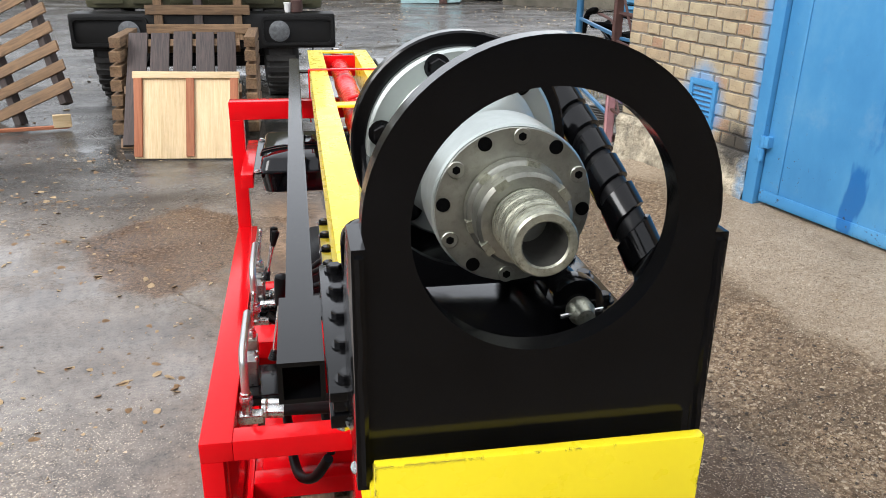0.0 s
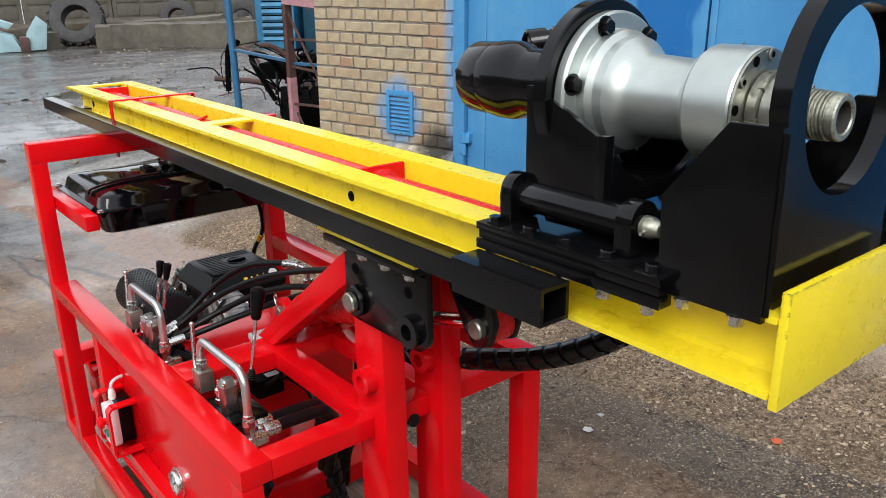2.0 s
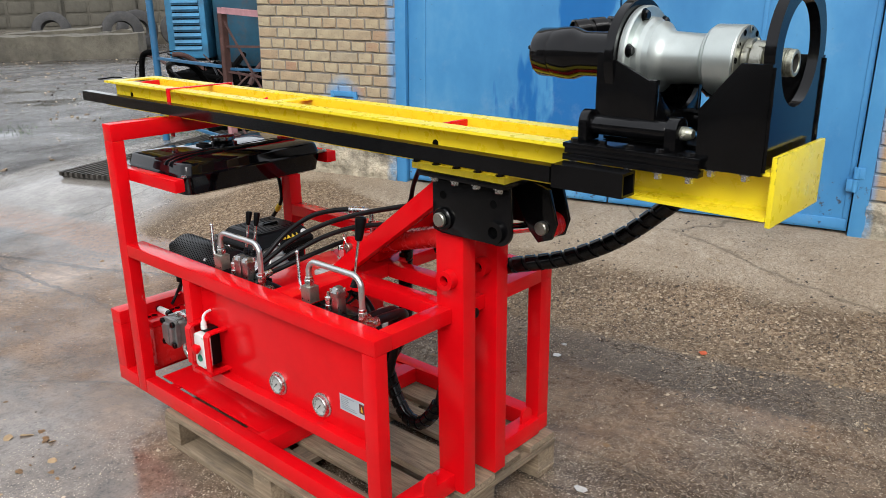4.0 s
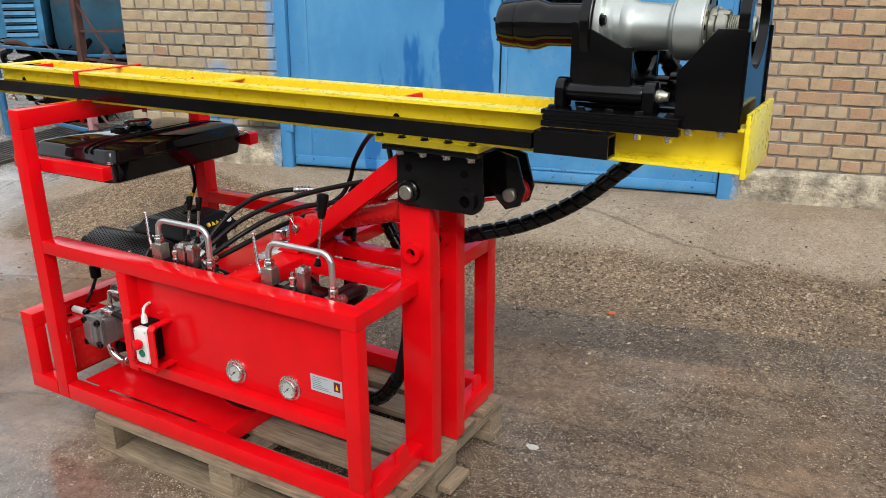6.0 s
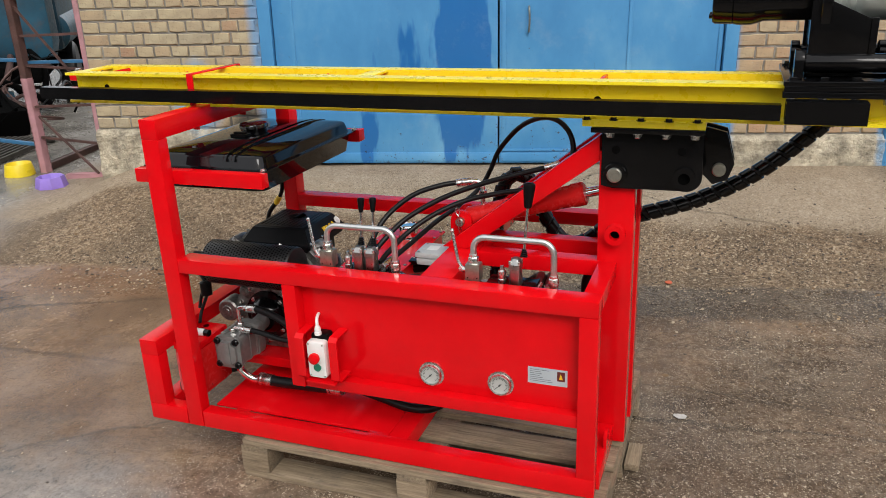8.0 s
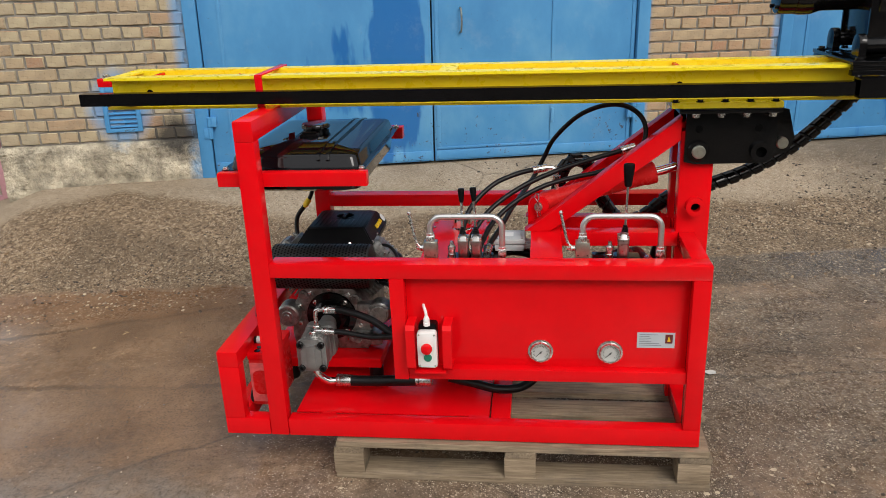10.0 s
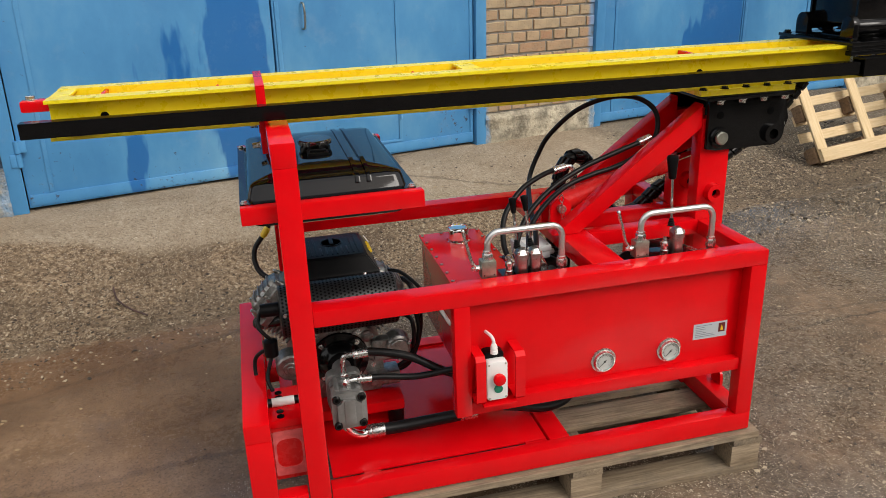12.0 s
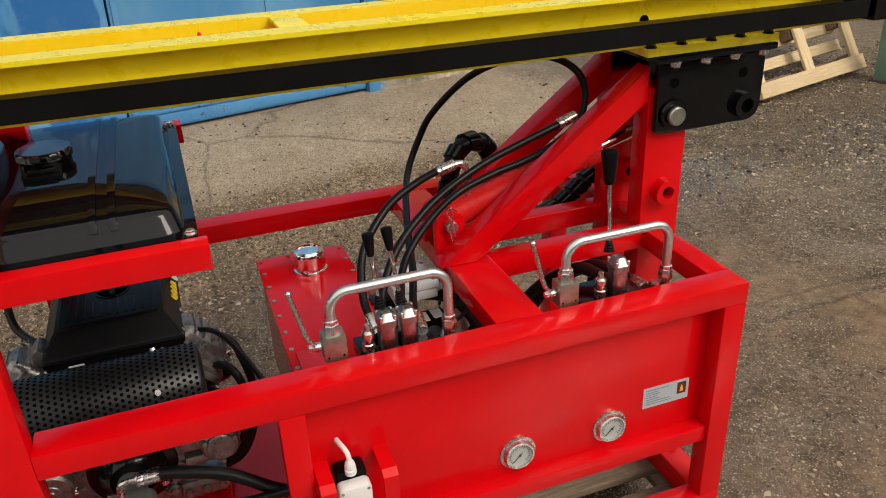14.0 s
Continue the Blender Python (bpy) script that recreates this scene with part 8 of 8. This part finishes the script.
for k in range(6):
    board(rack, "slat", rk @ pose(0, 0, 0.14 + 0.19 * k) @ pose(0, 0, 0, 90), 1.55, 0.10, 0.022, TAN)
for x in (-0.6, 0.0, 0.6):
    board(rack, "post", rk @ pose(x, 0.06, 0.62) @ pose(0, 0, 0, 0, 90, 0), 1.25, 0.10, 0.08, OLD)
cutoff = thing("wood_offcut", "short fresh timber offcut lying on the ground", "timber", m=pose(-2.35, 8.0, 0.02, 0, 0, 12))
board(cutoff, "strip", pose(-0.25, 0, 0.012), 0.85, 0.05, 0.03, ORANGE)
board(cutoff, "block_end", pose(0.12, 0, 0.07), 0.16, 0.06, 0.12, FRESH)

# ---- pallet and green post past the second gate ----
side_pallet = thing("leaning_pallet", "pale new softwood pallet leaning back near the gate", "pallet", "leaning pallets", m=pose(2.86, -1.78, 0.045, 0, 0, -74.5) @ pose(0, 0, 0, -30))
for x in (-0.56, 0.0, 0.56):
    board(side_pallet, "bearer", pose(x, 0.0, 0.40) @ pose(0, 0, 0, 0, 90, 0) @ pose(0, 0, 0, 90), 0.80, 0.10, 0.022, FRESH)
    for z in (0.07, 0.40, 0.73):
        board(side_pallet, "block", pose(x, 0.06, z) @ pose(0, 0, 0, 90), 0.12, 0.12, 0.078, TAN)
for z, w in ((0.06, 0.12), (0.225, 0.075), (0.36, 0.075), (0.495, 0.075), (0.74, 0.12)):
    board(side_pallet, "slat", pose(0, 0.113, z) @ pose(0, 0, 0, 90), 1.22, w, 0.022, FRESH if z != 0.06 else TAN)
board(side_pallet, "foot_board", pose(0, -0.022, 0.05) @ pose(0, 0, 0, 90), 1.24, 0.10, 0.022, FRESH)
board(side_pallet, "top_board", pose(0, -0.022, 0.76) @ pose(0, 0, 0, 90), 1.24, 0.10, 0.022, FRESH)
GREEN = surface("faded_green_post_paint", (0.16, 0.27, 0.20), 0.6, var=0.25, big=4, fine=50, dirt=0.4)
gpost = thing("green_post", "faded green steel channel post near the gate", "post", m=pose(2.82, -2.38, 0.0, 0, -3, -70))
bm = bmesh.new()
prism(bm, [(-0.075, -0.05), (0.075, -0.05), (0.075, 0.05), (0.066, 0.05), (0.066, -0.041), (-0.066, -0.041), (-0.066, 0.05), (-0.075, 0.05)], "z", 0.0, 2.4, 0.001)
part("channel", bm, GREEN, gpost)
bm = bmesh.new()
box(bm, -0.10, 0.10, -0.08, 0.08, -0.01, 0.015, 0.003)
part("foot", bm, RUST, gpost)

# ---- loose litter on the ground ----
def scatter(name, label, count, place, size, mats, seedv, flat=0.6):
    r = random.Random(seedv)
    base = bmesh.new()
    bmesh.ops.create_icosphere(base, subdivisions=1, radius=1)
    bv = [v.co.copy() for v in base.verts]
    bf = [[v.index for v in f.verts] for f in base.faces]
    base.free()
    groups_ = [([], []) for _ in mats]
    made = 0
    while made < count:
        x, y = place(r)
        z = ground_z(x, y)
        k = r.randrange(len(mats))
        V, F = groups_[k]
        n0 = len(V)
        s_ = size * (0.35 + r.random() ** 3 * 1.9)
        rot = Euler((r.uniform(-0.4, 0.4), r.uniform(-0.4, 0.4), r.uniform(0, 6.3))).to_matrix()
        sc = Vector((s_ * r.uniform(0.7, 1.5), s_ * r.uniform(0.6, 1.1), s_ * flat * r.uniform(0.6, 1.1)))
        for v in bv:
            q = Vector((v.x * sc.x, v.y * sc.y, v.z * sc.z)) * (1 + 0.25 * r.uniform(-1, 1))
            V.append(Vector((x, y, z + sc.z * 0.3)) + rot @ q)
        F += [[i + n0 for i in f] for f in bf]
        made += 1
    top = thing(name, label, name.replace("_", " "), kind="stuff")
    for k, (V, F) in enumerate(groups_):
        me = bpy.data.meshes.new("pebbles")
        me.from_pydata(V, [], F)
        me.materials.append(mats[k])
        ob = new("pebbles", me)
        ob.parent = top
        tagged(ob, kind="stuff")


STONE = [surface("grey_pebble", (0.24, 0.18, 0.12), 0.85, var=0.3, big=20), surface("dark_pebble", (0.045, 0.032, 0.021), 0.7, var=0.3, big=20), surface("pale_pebble", (0.43, 0.345, 0.24), 0.85, var=0.2, big=20)]
CHIP = [surface("old_leaf", (0.17, 0.10, 0.045), 0.8, var=0.4, big=20), surface("wood_chip", (0.34, 0.24, 0.13), 0.8, var=0.3, big=20)]


def in_wall_band(w0, w1, s0, s1):
    def f(r):
        while True:
            s_, w_ = r.uniform(s0, s1), w0 + (w1 - w0) * (r.random() + r.random()) / 2
            p = WALL @ Vector((s_, w_, 0))
            if noise.noise(Vector((p.x * 1.1, p.y * 1.1, 3))) > r.uniform(-0.5, 0.35):
                return p.x, p.y
    return f


def in_box(x0, x1, y0, y1):
    def f(r):
        while True:
            x, y = r.uniform(x0, x1), r.uniform(y0, y1)
            if noise.noise(Vector((x * 0.9, y * 0.9, 7))) > r.uniform(-0.4, 0.5):
                return x, y
    return f


scatter("gravel", "scattered gravel on the earth strip before the wall", 22000, in_wall_band(-1.72, -0.78, -1.3, 8), 0.0042, STONE, 11)
scatter("grit", "fine grit and crumbs over the wet slab", 5000, in_box(-2.6, 2.4, -1.2, 6.5), 0.0026, STONE, 12)
scatter("grit", "fine tan gravel flakes trodden into the slab", 9000, in_box(-0.9, 3.2, -1.9, 2.6), 0.0044, STONE, 17, 0.30)
scatter("gravel", "coarse gravel heaped near the leaning pallet", 4500, in_box(1.6, 3.6, -3.2, 0.2), 0.0058, STONE, 13)
scatter("leaf_litter", "old leaves and wood chips strewn about", 1500, in_box(-3.2, -0.5, 2.6, 7.2), 0.011, CHIP, 14, 0.12)
scatter("leaf_litter", "old leaves and chips near the gate", 1300, in_wall_band(-2.6, -0.3, -1.3, 7), 0.0065, CHIP, 15, 0.15)
scatter("rubble_crumbs", "stones and rubble across the far yard", 3200, in_box(-3, 13, 8, 28), 0.016, STONE, 16)

def flat_scrap(name, label, category, x, y, outline, material, curl=0.006):
    """A thin leaf or torn scrap, curled up along its rim."""
    bm = bmesh.new()
    z = ground_z(x, y) + 0.005
    hub = [bm.verts.new((x, y, z + h)) for h in (0.0, 0.0012)]
    rims = [[bm.verts.new((x + u, y + v, z + h + curl * (0.5 + 0.5 * math.sin(3 * k)))) for k, (u, v) in enumerate(outline)] for h in (0.0, 0.0012)]
    n_ = len(outline)
    for k in range(n_):
        j = (k + 1) % n_
        bm.faces.new((hub[1], rims[1][k], rims[1][j]))
        bm.faces.new((hub[0], rims[0][j], rims[0][k]))
        bm.faces.new((rims[0][k], rims[0][j], rims[1][j], rims[1][k]))
    return solid(name, bm, material, label, category)


SCRAP = surface("dirty_paper", (0.46, 0.45, 0.42), 0.8, var=0.3, big=40, fine=120)
flat_scrap("paper_scrap", "torn white paper scrap lying on the wet slab", "paper", 0.54, 1.20, [(-0.014, -0.020), (0.004, -0.025), (0.016, -0.012), (0.010, 0.009), (0.012, 0.022), (-0.006, 0.025), (-0.017, 0.006)], SCRAP)
flat_scrap("fallen_leaf", "single orange fallen leaf on the slab", "leaf", 1.85, 1.355, [(-0.022, -0.006), (-0.008, -0.020), (0.012, -0.018), (0.026, 0.000), (0.014, 0.016), (-0.010, 0.018)], surface("orange_leaf", (0.52, 0.10, 0.03), 0.6, var=0.25, big=30))
flat_scrap("paper_scrap", "small white paper scrap trodden into the dirt", "paper", 1.37, 1.86, [(-0.014, -0.018), (0.012, -0.020), (0.020, 0.004), (0.004, 0.020), (-0.016, 0.012)], SCRAP)
flat_scrap("paper_scrap", "small white paper scrap trodden into the dirt", "paper", 1.49, 1.90, [(-0.010, -0.014), (0.012, -0.012), (0.014, 0.010), (-0.008, 0.012)], SCRAP)
bm = bmesh.new()
sweep(bm, [(p.x, p.y, ground_z(p.x, p.y) + 0.012 + h) for p, h in ((Vector((1.81, 3.59, 0)), 0.012), (Vector((1.72, 3.565, 0)), 0.004), (Vector((1.64, 3.50, 0)), 0.0), (Vector((1.565, 3.415, 0)), 0.004))], 0.0042, 8, radius=None)
solid("twig", bm, RUST, "thin dark curved twig on the gravel", "twig")

DRY = surface("dry_grass", (0.24, 0.18, 0.08), 0.8, var=0.3, big=3)
LUSH = surface("green_grass", (0.07, 0.12, 0.025), 0.8, var=0.3, big=3)


def grass(label, count, x0, x1, y0, y1, h, mat, seedv):
    r = random.Random(seedv)
    V, F = [], []
    for _ in range(count):
        x, y = r.gauss((x0 + x1) / 2, (x1 - x0) / 4), r.gauss((y0 + y1) / 2, (y1 - y0) / 4)
        z = ground_z(x, y)
        a, L = r.uniform(0, 6.3), h * r.uniform(0.4, 1.2)
        d, wv = Vector((math.cos(a), math.sin(a), 0)), 0.004
        side = Vector((-d.y, d.x, 0)) * wv
        lean_ = r.uniform(0.2, 0.9) * L
        n0 = len(V)
        p = Vector((x, y, z - 0.01))
        V += [p - side, p + side, p + d * lean_ * 0.4 + Vector((0, 0, L * 0.6)) + side * 0.7, p + d * lean_ * 0.4 + Vector((0, 0, L * 0.6)) - side * 0.7, p + d * lean_ + Vector((0, 0, L * 0.8))]
        F += [[n0, n0 + 1, n0 + 2, n0 + 3], [n0 + 3, n0 + 2, n0 + 4]]
    me = bpy.data.meshes.new("grass")
    me.from_pydata(V, [], F)
    me.materials.append(mat)
    tagged(new("grass", me), label, "grass", kind="stuff")


grass("tuft of dry grass by the blue post", 220, 3.3, 4.3, 8.5, 10.0, 0.12, DRY, 21)
grass("patch of green grass beyond the portal", 110, 3.2, 4.0, 7.9, 8.7, 0.05, LUSH, 22)
grass("small green weeds at the slab edge", 110, 2.0, 2.8, 10.5, 12.0, 0.04, LUSH, 23)
grass("dry weeds along the rubble bank", 1600, -1, 15, 27.3, 29.8, 0.5, DRY, 24)
grass("green weeds along the rubble bank", 900, 3.5, 11, 27.3, 29.6, 0.3, LUSH, 25)

# ---- bricks, laid piece by piece ----
def brick_meshes(L, H, count, seedv):
    r = random.Random(seedv)
    out = []
    for k in range(count):
        bm = bmesh.new()
        cuts = max(2, round(L / 0.055))
        rim = [(L * i / cuts, 0.0) for i in range(cuts)] + [(L, H * i / 2) for i in range(2)]
        rim += [(L - L * i / cuts, H) for i in range(cuts)] + [(0.0, H - H * i / 2) for i in range(2)]
        rim = [(u + r.uniform(-1, 1) * 0.0026, v + r.uniform(-1, 1) * 0.0024) for u, v in rim]
        face = []
        for u, v in rim:
            k = r.uniform(0.0025, 0.0065)
            face.append(bm.verts.new((u + k * (1 if u < L / 2 else -1), r.uniform(-0.0015, 0.0012), v + k * (1 if v < H / 2 else -1))))
        ring = [bm.verts.new((u, 0.0045, v)) for u, v in rim]
        back = [bm.verts.new((u, 0.06, v)) for u, v in rim]
        bm.faces.new(face)
        for i in range(len(rim)):
            j = (i + 1) % len(rim)
            bm.faces.new((face[j], face[i], ring[i], ring[j]))
            bm.faces.new((ring[j], ring[i], back[i], back[j]))
        bmesh.ops.recalc_face_normals(bm, faces=bm.faces)
        out.append(mesh_of("brick", bm, BRICK, 20))
    return out


JOINT = 0.0135
BH = COURSE - JOINT
LONG = brick_meshes(STRETCH - JOINT, BH, 8, 31)
HALF = brick_meshes(STRETCH / 2 - JOINT, BH, 8, 32)


def cut_brick(L, seedv):
    return brick_meshes(L, BH, 1, seedv)[0]


def lay(wall, s0, s1, z0, rows, seedv, header_first=True):
    r = random.Random(seedv)
    for row in range(rows):
        z = z0 + row * COURSE + JOINT / 2
        header = (row % 2 == 0) == header_first
        step = STRETCH / 2 if header else STRETCH
        s = s0 + (0.0 if header else 0.0)
        first = True
        while s < s1 - 0.02:
            L = step
            if first and not header:
                L = STRETCH * 0.75
            elif first and header:
                L = STRETCH / 2
            elif not header and r.random() < 0.10:
                L = STRETCH / 2
            first = False
            if s + L > s1:
                L = s1 - s
                if L < 0.04:
                    break
            if abs(L - STRETCH) < 1e-6:
                me = r.choice(LONG)
            elif abs(L - STRETCH / 2) < 1e-6:
                me = r.choice(HALF)
            else:
                me = cut_brick(L - JOINT, int(1000 * (s + 9) + row))
            ob = new("brick", me)
            ob.parent = wall
            ob.matrix_basis = pose(s + JOINT / 2, -0.004 + r.uniform(-0.003, 0.003), z, 0, 0, r.uniform(-0.4, 0.4))
            s += L


lay(wall_west, -1.27, -0.006, PLINTH_WEST, 17, 41)
lay(wall_pier, 3.18, 4.20, PLINTH_PIER, 17, 42)
# brickwork above the reach of the eye, joined
V, F = [], []
for s0, s1, base in ((-1.27, -0.006, PLINTH_WEST), (3.18, 4.20, PLINTH_PIER)):
    z_start = base + 17 * COURSE
    rows = int((TOP - z_start) / COURSE)
    for row in range(rows):
        s = s0 + (STRETCH * 0.25 if row % 2 else 0)
        while s < s1 - 0.06:
            L = min(STRETCH, s1 - s)
            z = z_start + row * COURSE + JOINT / 2
            n0 = len(V)
            for y in (-0.004, 0.02):
                V += [(s + JOINT / 2, y, z), (s + L - JOINT / 2, y, z), (s + L - JOINT / 2, y, z + BH), (s + JOINT / 2, y, z + BH)]
            F += [[n0, n0 + 1, n0 + 2, n0 + 3], [n0, n0 + 4, n0 + 5, n0 + 1], [n0 + 3, n0 + 2, n0 + 6, n0 + 7], [n0, n0 + 3, n0 + 7, n0 + 4], [n0 + 1, n0 + 5, n0 + 6, n0 + 2]]
            s += L
me = bpy.data.meshes.new("upper_brickwork")
me.from_pydata(V, [], F)
me.materials.append(BRICK)
ub = new("upper_brickwork", me)
ub.parent = wall_west
tagged(ub, kind="stuff")
